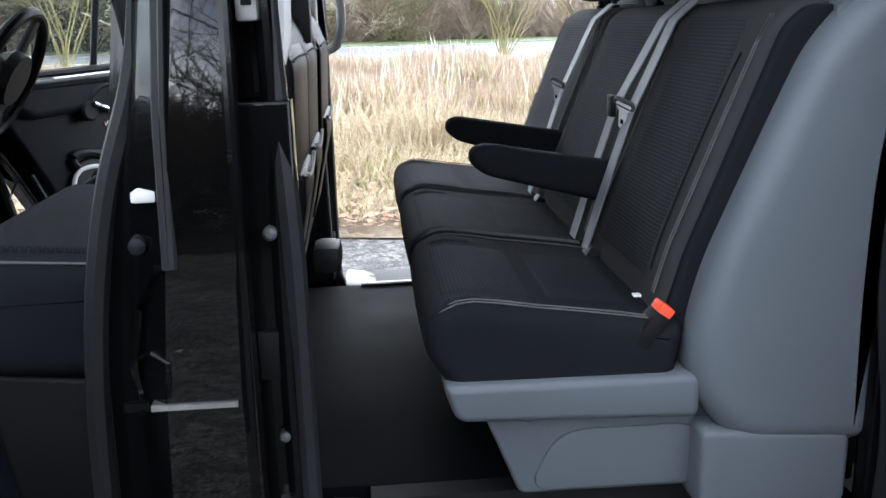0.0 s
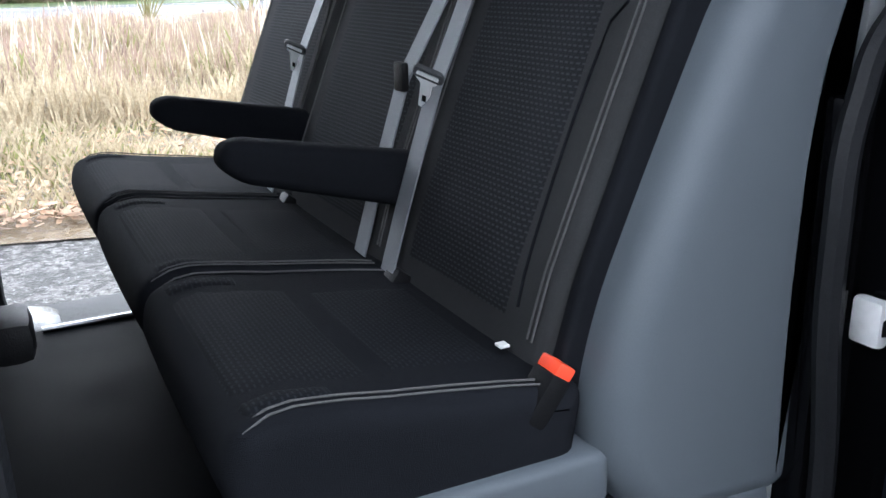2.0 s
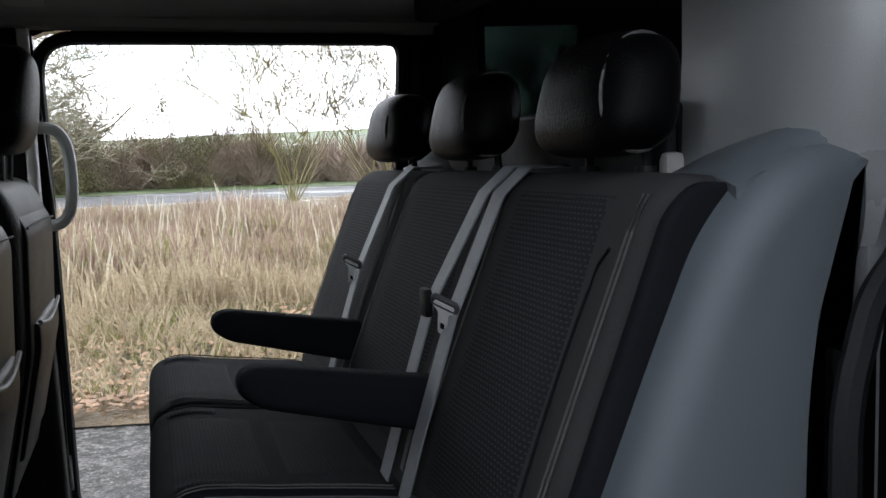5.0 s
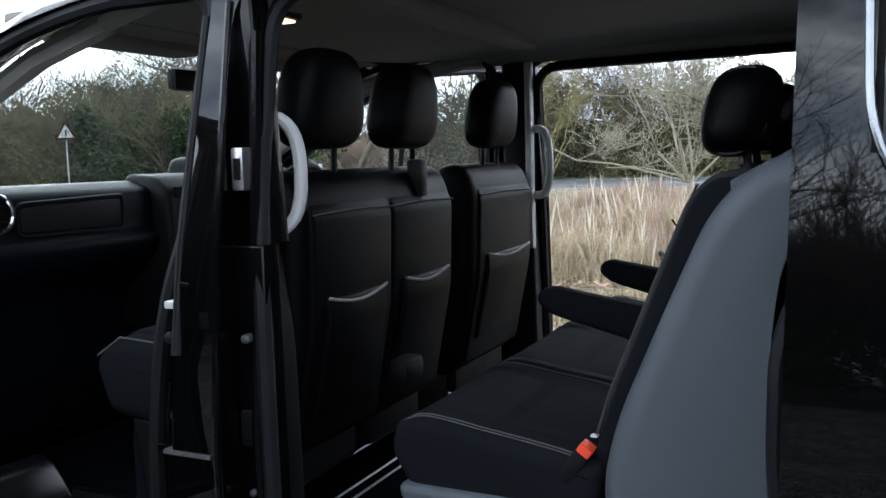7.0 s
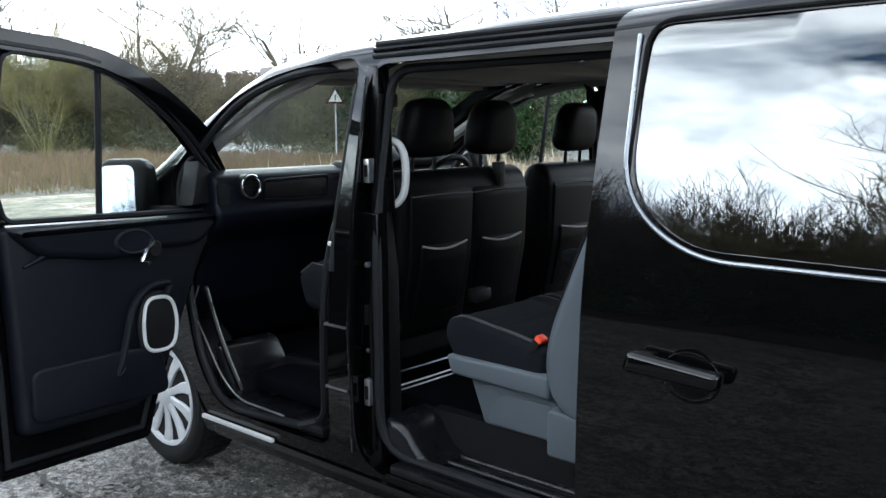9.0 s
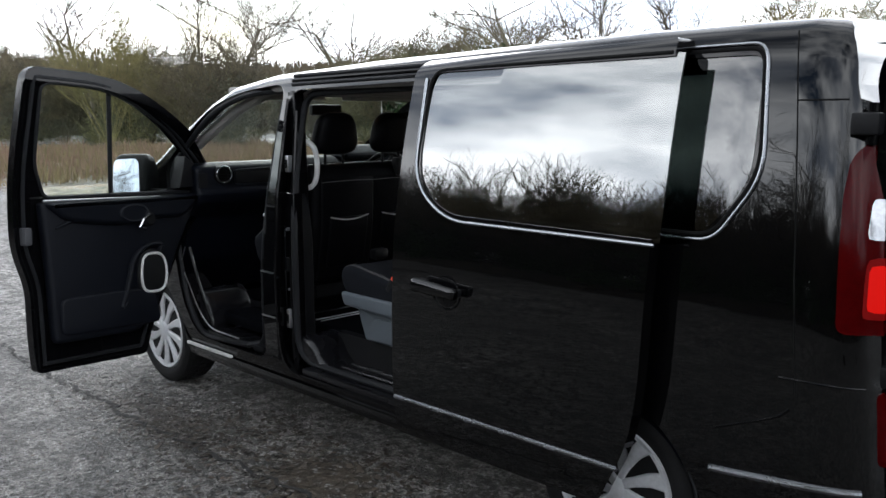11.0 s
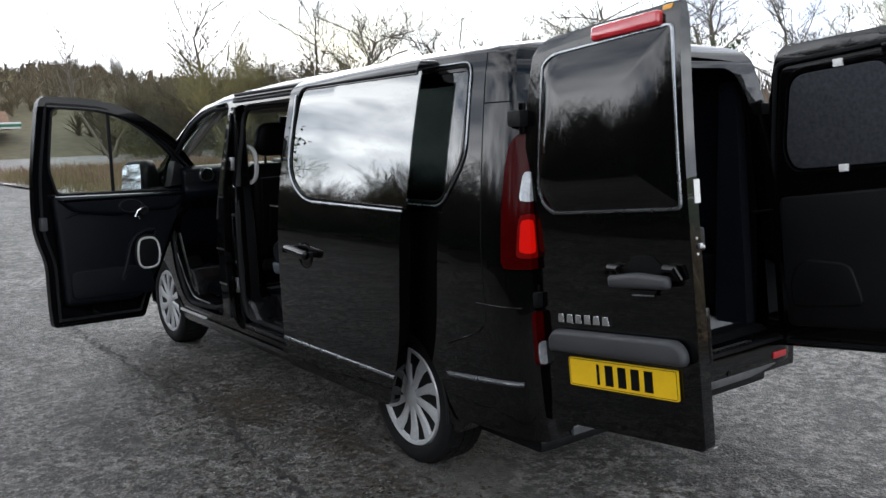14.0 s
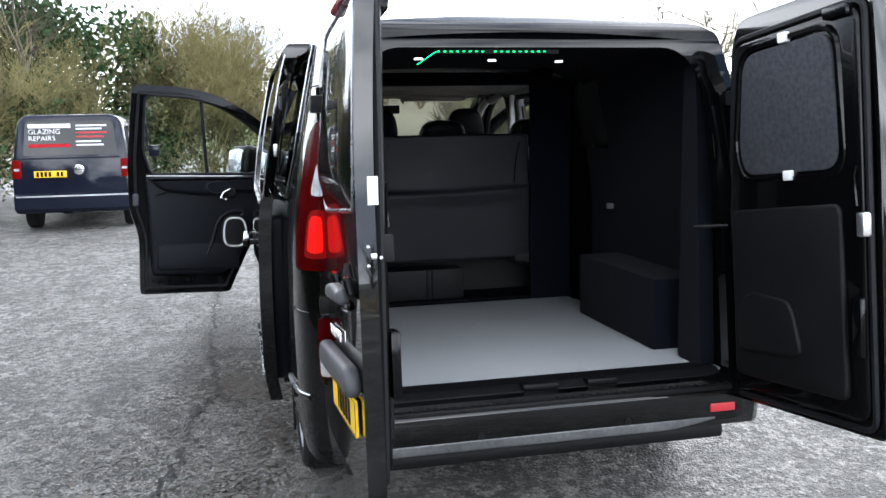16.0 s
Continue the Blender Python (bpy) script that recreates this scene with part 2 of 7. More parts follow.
def merge(bm, b):
    if bm is None:
        return b
    mesh = bpy.data.meshes.new("join")
    b.to_mesh(mesh)
    b.free()
    bm.from_mesh(mesh)
    bpy.data.meshes.remove(mesh)
    return bm


def rounded(points, radius, steps=5):
    """A closed outline with its corners rounded; radius may be one number or one a corner."""
    out, n = [], len(points)
    for i in range(n):
        a, b, c = (Vector(points[(i + k) % n]) for k in (-1, 0, 1))
        r = radius[i] if isinstance(radius, (list, tuple)) else radius
        u, v = (a - b), (c - b)
        r = min(r, u.length * 0.49, v.length * 0.49)
        if r < 1e-4:
            out.append(tuple(b))
            continue
        p, q = b + u.normalized() * r, b + v.normalized() * r
        for k in range(steps + 1):
            t = k / steps
            out.append(tuple((1 - t) ** 2 * p + 2 * t * (1 - t) * b + t * t * q))
    return out


def inset_outline(outline, d):
    """The outline moved inwards by d (outwards if negative); corners that would turn over are closed up."""
    n = len(outline)
    pts = [Vector(p) for p in outline]
    area = sum(pts[i - 1].x * pts[i].y - pts[i].x * pts[i - 1].y for i in range(n))
    sign = 1 if area > 0 else -1
    out = []
    for i in range(n):
        e0, e1 = (pts[i] - pts[i - 1]), (pts[(i + 1) % n] - pts[i])
        n0, n1 = (Vector((-e.y, e.x)).normalized() * sign for e in (e0, e1))
        m = (n0 + n1)
        m = m.normalized() if m.length > 1e-6 else n1
        out.append(pts[i] + m * d / max(0.45, m.dot(n1)))
    for sweep in range(3):
        bad = [(out[(i + 1) % n] - out[i]).dot(pts[(i + 1) % n] - pts[i]) < 0 for i in range(n)]
        if not any(bad) or all(bad):
            break
        start = next(i for i in range(n) if bad[i] and not bad[i - 1])
        i = 0
        while i < n:
            if bad[(start + i) % n]:
                k = i
                while bad[(start + k) % n]:
                    k += 1
                run = [(start + q) % n for q in range(i, k + 1)]
                mid = sum((out[q] for q in run), Vector((0, 0))) / len(run)
                for q in run:
                    out[q] = mid.copy()
                i = k + 1
            else:
                i += 1
    return out


def prism(outline, a0, a1, axis="y", bevel=0.0, bm=None, seg=3, puff=0.0):
    """An outline drawn out along an axis: (x, z) along y, (y, z) along x, (x, y) along z; both ends softly rounded."""
    place = {"y": lambda u, v, a: (u, a, v), "x": lambda u, v, a: (a, u, v), "z": lambda u, v, a: (u, v, a)}[axis]
    b = bmesh.new()
    way = 1 if a1 > a0 else -1
    bevel = min(bevel, abs(a1 - a0) * 0.49)
    if bevel:
        steps = [(bevel * (1 - math.cos(math.pi / 2 * k / seg)), bevel * (1 - math.sin(math.pi / 2 * k / seg))) for k in range(seg + 1)]
    else:
        steps = [(0.0, 0.0)]
    rows = [(a0 + way * along, inset) for along, inset in steps]
    if puff:
        lo, hi = a0 + way * bevel, a1 - way * bevel
        rows += [(lo + (hi - lo) * k / 8, -puff * math.sin(math.pi * k / 8)) for k in range(1, 8)]
    rows += [(a1 - way * along, inset) for along, inset in steps[::-1]]
    rings = []
    for a, inset in rows:
        pts = inset_outline(outline, inset) if abs(inset) > 1e-6 else outline
        rings.append([b.verts.new(place(p[0], p[1], a)) for p in pts])
    b.faces.new(rings[0])
    b.faces.new(rings[-1][::-1])
    for r, q in zip(rings, rings[1:]):
        for i in range(len(r)):
            j = (i + 1) % len(r)
            b.faces.new((r[j], r[i], q[i], q[j]))
    bmesh.ops.remove_doubles(b, verts=b.verts[:], dist=2e-5)
    bmesh.ops.recalc_face_normals(b, faces=b.faces[:])
    return merge(bm, b)


def tube(path, radius, sides=8, bm=None, flat=1.0, closed=False, up=None):
    """A rod along a path; radius one number or one a point; flat squeezes it along its second axis."""
    b = bmesh.new()
    pts = [Vector(p) for p in path]
    n = len(pts)
    rings = []
    for i, p in enumerate(pts):
        if closed:
            d = pts[(i + 1) % n] - pts[i - 1]
        else:
            d = pts[min(i + 1, n - 1)] - pts[max(i - 1, 0)]
        d.normalize()
        ref = Vector(up) if up else (Vector((0, 0, 1)) if abs(d.z) < 0.9 else Vector((1, 0, 0)))
        s = d.cross(ref).normalized()
        t = s.cross(d)
        r = radius[i] if isinstance(radius, (list, tuple)) else radius
        rings.append([b.verts.new(p + r * (math.cos(2 * math.pi * k / sides) * s + flat * math.sin(2 * math.pi * k / sides) * t)) for k in range(sides)])
    for i in range(n if closed else n - 1):
        a, c = rings[i], rings[(i + 1) % n]
        for k in range(sides):
            b.faces.new((a[k], a[(k + 1) % sides], c[(k + 1) % sides], c[k]))
    if not closed:
        b.faces.new(rings[0][::-1])
        b.faces.new(rings[-1])
    bmesh.ops.recalc_face_normals(b, faces=b.faces[:])
    return merge(bm, b)


def ribbon(path, wide, thick, side, bm=None):
    """A flat strap along a path; side is the direction of its width."""
    b = bmesh.new()
    pts, s = [Vector(p) for p in path], Vector(side).normalized()
    rows = []
    for i, p in enumerate(pts):
        d = (pts[min(i + 1, len(pts) - 1)] - pts[max(i - 1, 0)]).normalized()
        t = d.cross(s).normalized() * thick / 2
        rows.append([b.verts.new(p + q) for q in (s * wide / 2 + t, -s * wide / 2 + t, -s * wide / 2 - t, s * wide / 2 - t)])
    for a, c in zip(rows, rows[1:]):
        for k in range(4):
            b.faces.new((a[k], a[(k + 1) % 4], c[(k + 1) % 4], c[k]))
    b.faces.new(rows[0][::-1])
    b.faces.new(rows[-1])
    bmesh.ops.recalc_face_normals(b, faces=b.faces[:])
    return merge(bm, b)


def turned(profile, axis_at, axis="y", steps=32, bm=None):
    """A shape turned on a lathe: profile of (radius, along) round an axis through axis_at."""
    b = bmesh.new()
    rings = []
    for r, a in profile:
        ring = []
        for k in range(steps):
            c, s = math.cos(2 * math.pi * k / steps) * r, math.sin(2 * math.pi * k / steps) * r
            o = {"y": (c, a, s), "x": (a, c, s), "z": (c, s, a)}[axis]
            ring.append(b.verts.new(Vector(axis_at) + Vector(o)))
        rings.append(ring)
    for p, q in zip(rings, rings[1:]):
        for k in range(steps):
            b.faces.new((p[k], p[(k + 1) % steps], q[(k + 1) % steps], q[k]))
    b.faces.new(rings[0][::-1])
    b.faces.new(rings[-1])
    bmesh.ops.recalc_face_normals(b, faces=b.faces[:])
    return merge(bm, b)


def carved(base, cuts, mode="DIFFERENCE"):
    """The mesh base (an object) with each cutter bmesh taken away, or kept alone; the cutters are thrown away."""
    tools = []
    for k, b in enumerate(cuts):
        mesh = bpy.data.meshes.new("cutter")
        b.to_mesh(mesh)
        b.free()
        o = new("cutter", mesh)
        tools.append(o)
        mod = base.modifiers.new("cut", "BOOLEAN")
        mod.operation, mod.object, mod.solver = mode, o, "EXACT"
    deps = bpy.context.evaluated_depsgraph_get()
    deps.update()
    mesh = bpy.data.meshes.new_from_object(base.evaluated_get(deps))
    for o in tools:
        m = o.data
        bpy.data.objects.remove(o)
        bpy.data.meshes.remove(m)
    base.modifiers.clear()
    mesh.shade_smooth()
    mesh.set_sharp_from_angle(angle=radians(30))
    return mesh


# ---------------------------------------------------------------- van body
Z_SIDE = [0.20, 0.32, 0.45, 0.60, 0.85, 1.10, 1.22, 1.35, 1.55, 1.72, 1.84, 2.0]
Y_SIDE = [0.90, 0.945, 0.968, 0.976, 0.980, 0.975, 0.966, 0.948, 0.915, 0.880, 0.852, 0.80]
X_ROOF = [-4.43, -4.36, -4.2, -3.98, -3.78, -3.3, -2.95, -2.72, -2.3, -1.5, 0.0, 0.95]
Z_ROOF = [0.85, 1.04, 1.16, 1.25, 1.32, 1.63, 1.825, 1.895, 1.942, 1.975, 2.003, 2.003]
X_PLAN = [-4.43, -4.36, -4.2, -3.95, -3.6, 0.50, 0.76, 0.85, 0.90, 0.93, 0.95]
F_PLAN = [0.70, 0.80, 0.90, 0.965, 1.0, 1.0, 0.985, 0.968, 0.94, 0.90, 0.9]
LEAN = 0.085
ARCH = 0.065


def side_y(x, z):
    return float(np.interp(z, Z_SIDE, Y_SIDE) * np.interp(x, X_PLAN, F_PLAN))


def lean_x(x, z):
    k = min(1.0, max(0.0, (x - 0.1) / 0.7))
    return x - (LEAN * (z - 0.5) + ARCH * max(0.0, z - 1.25) ** 2) * k * k * (3 - 2 * k)


def ring(x, inset):
    top = float(np.interp(x, X_ROOF, Z_ROOF)) - inset - float(np.interp(x, [0.76, 0.82, 0.87, 0.90, 0.93], [0.0, 0.006, 0.022, 0.045, 0.085]))
    low = 0.26 + 0.085 * min(1.0, max(0.0, (x - 0.40) / 0.12)) + inset
    corner = float(np.interp(x, [-2.6, -1.2, 0.2], [0.11, 0.085, 0.072]))
    knee = max(low + 0.2, top - corner)
    pts = [(side_y(x, z) - inset, z) for z in np.linspace(low, knee, 22)]
    y0, run = pts[-1][0], corner * 1.15
    for k in range(1, 9):
        a = k / 8 * math.pi / 2
        pts.append((y0 - run * (1 - math.cos(a)) - 0.03 * math.sin(a), knee + (top - 0.025 - knee) * math.sin(a)))
    y1 = pts[-1][0]
    for k in range(1, 6):
        f = 1 - k / 5
        pts.append((y1 * f, top - 0.025 * f * f))
    whole = [(-y, z) for y, z in pts] + [(y, z) for y, z in pts[-2::-1]]
    swept = min(1.0, max(0.0, (-2.35 - x) / 0.6)) * 0.10
    return [Vector((lean_x(x, z) + swept * min(1.0, (y / 0.85) ** 2) * min(1.0, max(0.0, (z - 1.15) / 0.3)), y, z)) for y, z in whole]


def hull(inset):
    xs = [-4.43 + inset, -4.40 + inset, -4.34, -4.25, -4.1] + list(np.arange(-3.98, 0.80, 0.06)) + [x for x in (0.84, 0.87, 0.895, 0.915) if x < 0.92 - inset] + [0.93 - inset]
    b = bmesh.new()
    rows = [[b.verts.new(p) for p in ring(x, inset)] for x in xs]
    for r, s in zip(rows, rows[1:]):
        for i in range(len(r) - 1):
            b.faces.new((r[i], r[i + 1], s[i + 1], s[i]))
        b.faces.new((r[-1], r[0], s[0], s[-1]))
    b.faces.new(rows[0])
    end, half = rows[-1], len(rows[-1]) // 2
    for i in range(half - 1):
        b.faces.new((end[i], end[i + 1], end[-2 - i], end[-1 - i]))
    b.faces.new((end[half - 1], end[half], end[half + 1]))
    bmesh.ops.recalc_face_normals(b, faces=b.faces[:])
    return b


def shell(outer, inner, name):
    b = hull(outer)
    c = hull(inner)
    bmesh.ops.reverse_faces(c, faces=c.faces[:])
    mesh = bpy.data.meshes.new(name)
    merge(b, c).to_mesh(mesh)
    b.free()
    return new(name, mesh)


SLIDE_HOLE = rounded([(-2.05, 0.36), (-1.0, 0.36), (-1.0, 0.72), (-0.98, 0.95), (-0.99, 1.2), (-1.055, 1.45), (-1.055, 1.80), (-2.05, 1.80)], [0.16, 0.18, 0.15, 0.1, 0.1, 0.1, 0.06, 0.10])
SLIDE_HOLE_NEAR = rounded([(-2.05, 0.36), (-0.97, 0.36), (-0.97, 0.72), (-0.97, 1.2), (-0.91, 1.40), (-0.86, 1.52), (-0.86, 1.842), (-2.05, 1.825)], [0.16, 0.18, 0.15, 0.1, 0.1, 0.1, 0.10, 0.10])
REAR_WIN_NEAR = rounded([(-0.78, 1.26), (0.30, 1.26), (0.49, 1.46), (0.482, 1.868), (-0.78, 1.868)], [0.04, 0.08, 0.10, 0.05, 0.05])
FRONT_HOLE = rounded([(-2.94, 0.40), (-2.19, 0.40), (-2.175, 0.90), (-2.12, 1.45), (-2.10, 1.862), (-2.56, 1.828), (-2.87, 1.735), (-3.27, 1.41), (-3.16, 1.0), (-3.08, 0.62)], [0.14, 0.1, 0.15, 0.15, 0.10, 0.2, 0.2, 0.08, 0.15, 0.1])
FRONT_SEAL = rounded([(-2.94, 0.40), (-2.31, 0.44), (-2.30, 0.80), (-2.285, 0.99), (-2.25, 1.18), (-2.195, 1.34), (-2.18, 1.47), (-2.17, 1.838), (-2.56, 1.808), (-2.86, 1.715), (-3.24, 1.395), (-3.16, 1.0), (-3.08, 0.62)], [0.14, 0.1, 0.15, 0.08, 0.08, 0.08, 0.08, 0.10, 0.2, 0.2, 0.08, 0.15, 0.1])
SLIDE_DOOR = rounded([(-2.09, 0.32), (-1.03, 0.32), (-0.90, 0.56), (-0.855, 0.76), (-0.83, 1.25), (-0.835, 1.932), (-2.06, 1.918)], [0.03, 0.05, 0.08, 0.1, 0.1, 0.02, 0.02])
FRONT_DOOR = rounded([(-2.80, 0.32), (-2.13, 0.32), (-2.13, 0.76), (-2.06, 0.97), (-2.05, 1.35), (-2.08, 1.89), (-2.62, 1.88), (-3.02, 1.67), (-3.42, 1.29), (-3.13, 1.0), (-2.94, 0.62)], [0.03, 0.03, 0.08, 0.08, 0.1, 0.07, 0.25, 0.2, 0.04, 0.12, 0.1])
SLIDE_WIN = rounded([(-1.955, 1.43), (-1.79, 1.30), (-0.70, 1.285), (-0.70, 1.872), (-1.955, 1.862)], [0.16, 0.12, 0.0, 0.0, 0.07])
FRONT_WIN = rounded([(-2.22, 1.23), (-2.16, 1.40), (-2.17, 1.82), (-2.62, 1.81), (-3.0, 1.60), (-3.27, 1.31), (-3.2, 1.25)], [0.04, 0.05, 0.06, 0.22, 0.2, 0.05, 0.03])
REAR_WIN = rounded([(-1.03, 1.26), (0.26, 1.26), (0.49, 1.46), (0.482, 1.868), (-1.03, 1.825)], [0.04, 0.14, 0.14, 0.07, 0.05])
REAR_HOLE = rounded([(-0.755, 0.53), (0.755, 0.53), (0.75, 1.0), (0.69, 1.76), (0.60, 1.865), (-0.60, 1.865), (-0.69, 1.76), (-0.75, 1.0)], [0.06, 0.06, 0.2, 0.1, 0.1, 0.1, 0.1, 0.2])

skin = shell(0.0, 0.055, "skin")
glaze = shell(0.006, 0.012, "glaze")
liner_shell = shell(0.062, 0.075, "liner")


def cut_side(outline, side, near=0.45, far=1.3):
    return prism(outline, side * near, side * far)


van = thing("van", "black crew van parked with all its doors open", "van")
holes = []
for s in (-1, 1):
    holes += [cut_side(SLIDE_HOLE if s > 0 else SLIDE_HOLE_NEAR, s), cut_side(FRONT_HOLE, s), cut_side(REAR_WIN if s > 0 else REAR_WIN_NEAR, s)]
    for xw in (0.0, -3.465):
        holes.append(turned([(0.375, s * 0.56), (0.375, s * 1.3)], (xw, 0, 0.34), "y", 40))
holes.append(prism(rounded([(-0.74, 1.34), (0.74, 1.34), (0.70, 2.1), (-0.70, 2.1)], 0.08), -4.2, -2.66, "x"))
holes.append(prism(REAR_HOLE, 0.55, 1.4, "x"))
holes.append(prism([(1.2, 1.63), (1.2, 2.1), (0.56, 2.1), (0.58, 2.022), (0.62, 2.006), (0.655, 1.988), (0.687, 1.963), (0.713, 1.935), (0.732, 1.89), (0.747, 1.833), (0.757, 1.768), (0.775, 1.70), (0.785, 1.63)], -1.2, 1.2))
part_mesh("body", carved(skin, holes), PAINT, van, "glossy black painted steel body")

for s in (-1, 1):
    pane = carved(glaze, [cut_side([(x, z) for x, z in rounded([(-0.96 if s < 0 else -1.045, 1.245), (0.32, 1.245), (0.51, 1.43), (0.505, 1.885), (-0.96 if s < 0 else -1.045, 1.885)], 0.05)], s)], "INTERSECT")
    part_mesh("side_window", pane, QUARTERGLASS if s < 0 else SEATGLASS, van, "dark tinted glass pane")
screen = carved(glaze, [prism([(-0.76, 1.32), (0.76, 1.32), (0.72, 2.1), (-0.72, 2.1)], -4.2, -2.64, "x")], "INTERSECT")
part_mesh("windscreen", screen, CLEARGLASS, van, "raked clear windscreen")


def lip(outline, side, r, proud, bm=None, flat=0.8, closed=False):
    """A raised bead along the body side."""
    return tube([(lean_x(x, z), side * (side_y(x, z) + proud), z) for x, z in outline], r, 8, bm, flat, closed, up=(0, side, 0.0))


def hinged(ob, origin, axis, degrees):
    ob.matrix_local = Matrix.Translation(origin) @ Matrix.Rotation(radians(degrees), 4, Vector(axis)) @ Matrix.Translation(-Vector(origin)) @ ob.matrix_local
    return ob


# rims and seals of the openings
for s in (-1, 1):
    inner_rim = rounded([(-1.99, 0.42), (-1.01, 0.42), (-1.005, 0.72), (-1.04, 0.92), (-1.035, 1.16), (-0.985, 1.28), (-0.925, 1.33), (-0.90, 1.44), (-0.89, 1.822), (-2.01, 1.808), (-2.01, 1.4), (-1.99, 1.1)], [0.16, 0.18, 0.1, 0.1, 0.08, 0.05, 0.06, 0.1, 0.10, 0.10, 0.1, 0.1]) if s < 0 else rounded([(-2.01, 0.42), (-1.02, 0.42), (-1.02, 0.72), (-1.01, 0.95), (-1.01, 1.2), (-1.065, 1.45), (-1.065, 1.785), (-2.01, 1.78)], [0.16, 0.18, 0.15, 0.1, 0.1, 0.1, 0.05, 0.10])
    for outline, name, deep in ((inner_rim, "sliding_door_seal", 0.075), (FRONT_SEAL, "front_door_seal", None)):
        bm = tube([(x, s * (side_y(x, min(z, 1.82)) - ((deep + (0.055 if s < 0 and x > -1.2 and z > 0.5 else 0.0)) if deep else (0.085 if x > -2.4 else 0.03))), z) for x, z in outline], 0.018, 8, None, 1.0, True, up=(0, 1, 0))
        part(name, bm, RUBBER, van, "black rubber door seal")
    rim = rounded([(-0.80, 1.29), (0.42, 1.29), (0.60, 1.50), (0.605, 1.905), (-0.80, 1.895)], [0, 0.07, 0.09, 0.07, 0])
    # The lip and sill crease carry their highlight as pale metal tubes.
    part("quarter_window_lip", lip(rim, s, 0.0055, 0.005), CREASE_GLINT, van, "highlight line built round the glass")
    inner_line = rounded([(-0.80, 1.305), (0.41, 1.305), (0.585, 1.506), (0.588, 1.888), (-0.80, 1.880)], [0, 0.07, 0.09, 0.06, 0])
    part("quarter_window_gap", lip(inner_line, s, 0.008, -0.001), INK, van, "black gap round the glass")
    part("sill_crease", lip([(x, 0.552 + 0.07 * (x - 0.43)) for x in np.linspace(0.42, 0.885, 10)], s, 0.012, 0.004), CREASE_GLINT, van)
    part("arch_lip", tube([(0.382 * math.cos(a), s * 0.966, 0.34 + 0.382 * math.sin(a)) for a in np.linspace(-0.1, math.pi + 0.1, 24)], 0.006, 6, None, 1, False, (0, 1, 0)), RUBBER, van)
    part("front_arch_lip", tube([(-3.465 + 0.382 * math.cos(a), s * 0.966, 0.34 + 0.382 * math.sin(a)) for a in np.linspace(-0.1, math.pi + 0.1, 24)], 0.006, 6, None, 1, False, (0, 1, 0)), RUBBER, van)
    part("front_sill", block(-2.98, -0.46, min(s * 0.90, s * 0.960), max(s * 0.90, s * 0.960), 0.27, 0.335, 0.02), PAINT, van, "black sill with a pale worn edge")
    part("sill_strip", block(-3.05, -2.55, min(s * 0.955, s * 0.975), max(s * 0.955, s * 0.975), 0.335, 0.352, 0.006), LIGHTGREY, van, "pale worn edge of the sill")
    for k in range(3):
        part("door_track", lip([(x, 1.854 + 0.021 * k + 0.012 * (x + 2.0)) for x in np.linspace(-2.04, -0.86, 10)], s, 0.0105, 0.002 + 0.003 * (k == 1)), RUBBER if k != 1 else JAMB, van, "black door track under the roof edge")
    part("pillar_jamb", prism([(-2.07, 0.36), (-1.98 if s < 0 else -2.01, 0.36), (-1.98 if s < 0 else -2.01, 1.30), (-2.07, 1.30)], s * 0.85, s * 0.905, bevel=0.006), JAMB, van, "glossy black door jamb")
    part("pillar_jamb_upper", prism([(-2.07, 1.30), (-1.99, 1.30), (-2.015, 1.82), (-2.07, 1.82)], s * 0.80, s * 0.862, bevel=0.006), JAMB, van)
    # pillar fittings
    for x, y, z, w, h in ((-2.03, 0.865, 1.45, 0.03, 0.085), (-2.02, 0.89, 0.645, 0.03, 0.10)):
        strike = part("door_striker", block(x - w / 2, x + w / 2, min(s * (y - 0.02), s * (y + 0.045)), max(s * (y - 0.02), s * (y + 0.045)), z - h / 2, z + h / 2, 0.006), STEEL, van, "zinc plated door striker")
        part("striker_slot", block(x - 0.006, x + 0.008, min(s * (y + 0.04), s * (y + 0.048)), max(s * (y + 0.04), s * (y + 0.048)), z - h / 4, z + h / 4), INK, strike)
    dots = part("contact_plate", block(-2.05, -2.0, min(s * 0.89, s * 0.915), max(s * 0.89, s * 0.915), 0.89, 0.965, 0.004), PLASTIC, van)
    for i in range(2):
        for k in range(3):
            part("contact_pin", block(-2.003, -1.995, min(s * (0.893 + i * 0.011), s * (0.899 + i * 0.011)), max(s * (0.893 + i * 0.011), s * (0.899 + i * 0.011)), 0.90 + k * 0.022, 0.91 + k * 0.022, 0.002), LIGHTGREY, dots)
    for z, x in ((0.885, -2.135), (0.648, -2.135)):
        part("pillar_seam", block(x - 0.06, x + 0.06, min(s * 0.955, s * (side_y(x, z) + 0.004)), max(s * 0.955, s * (side_y(x, z) + 0.004)), z - 0.004, z + 0.004), STEEL, van)
    part("pillar_gutter", tube([(-2.01, s * 0.905, 0.42), (-2.01, s * 0.912, 0.9), (-2.01, s * 0.89, 1.3), (-2.015, s * 0.85, 1.72)], 0.012, 8), JAMB, van)
    edge_x = lambda z: float(np.interp(z, [0.4, 0.9, 1.45, 1.81], [-2.19, -2.175, -2.12, -2.10]))
    out = lambda x, z, d=0.0: (x, s * (side_y(x, z) + d - 0.085 * min(1.0, max(0.0, (edge_x(z) - x) / 0.095))), z)
    bm = bmesh.new()
    strips = [[bm.verts.new(out(edge_x(z) - 0.10 * k / 4, z, -0.002 - 0.006 * (k in (2, 3)))) for k in range(5)] for z in np.linspace(0.42, 1.78, 18)]
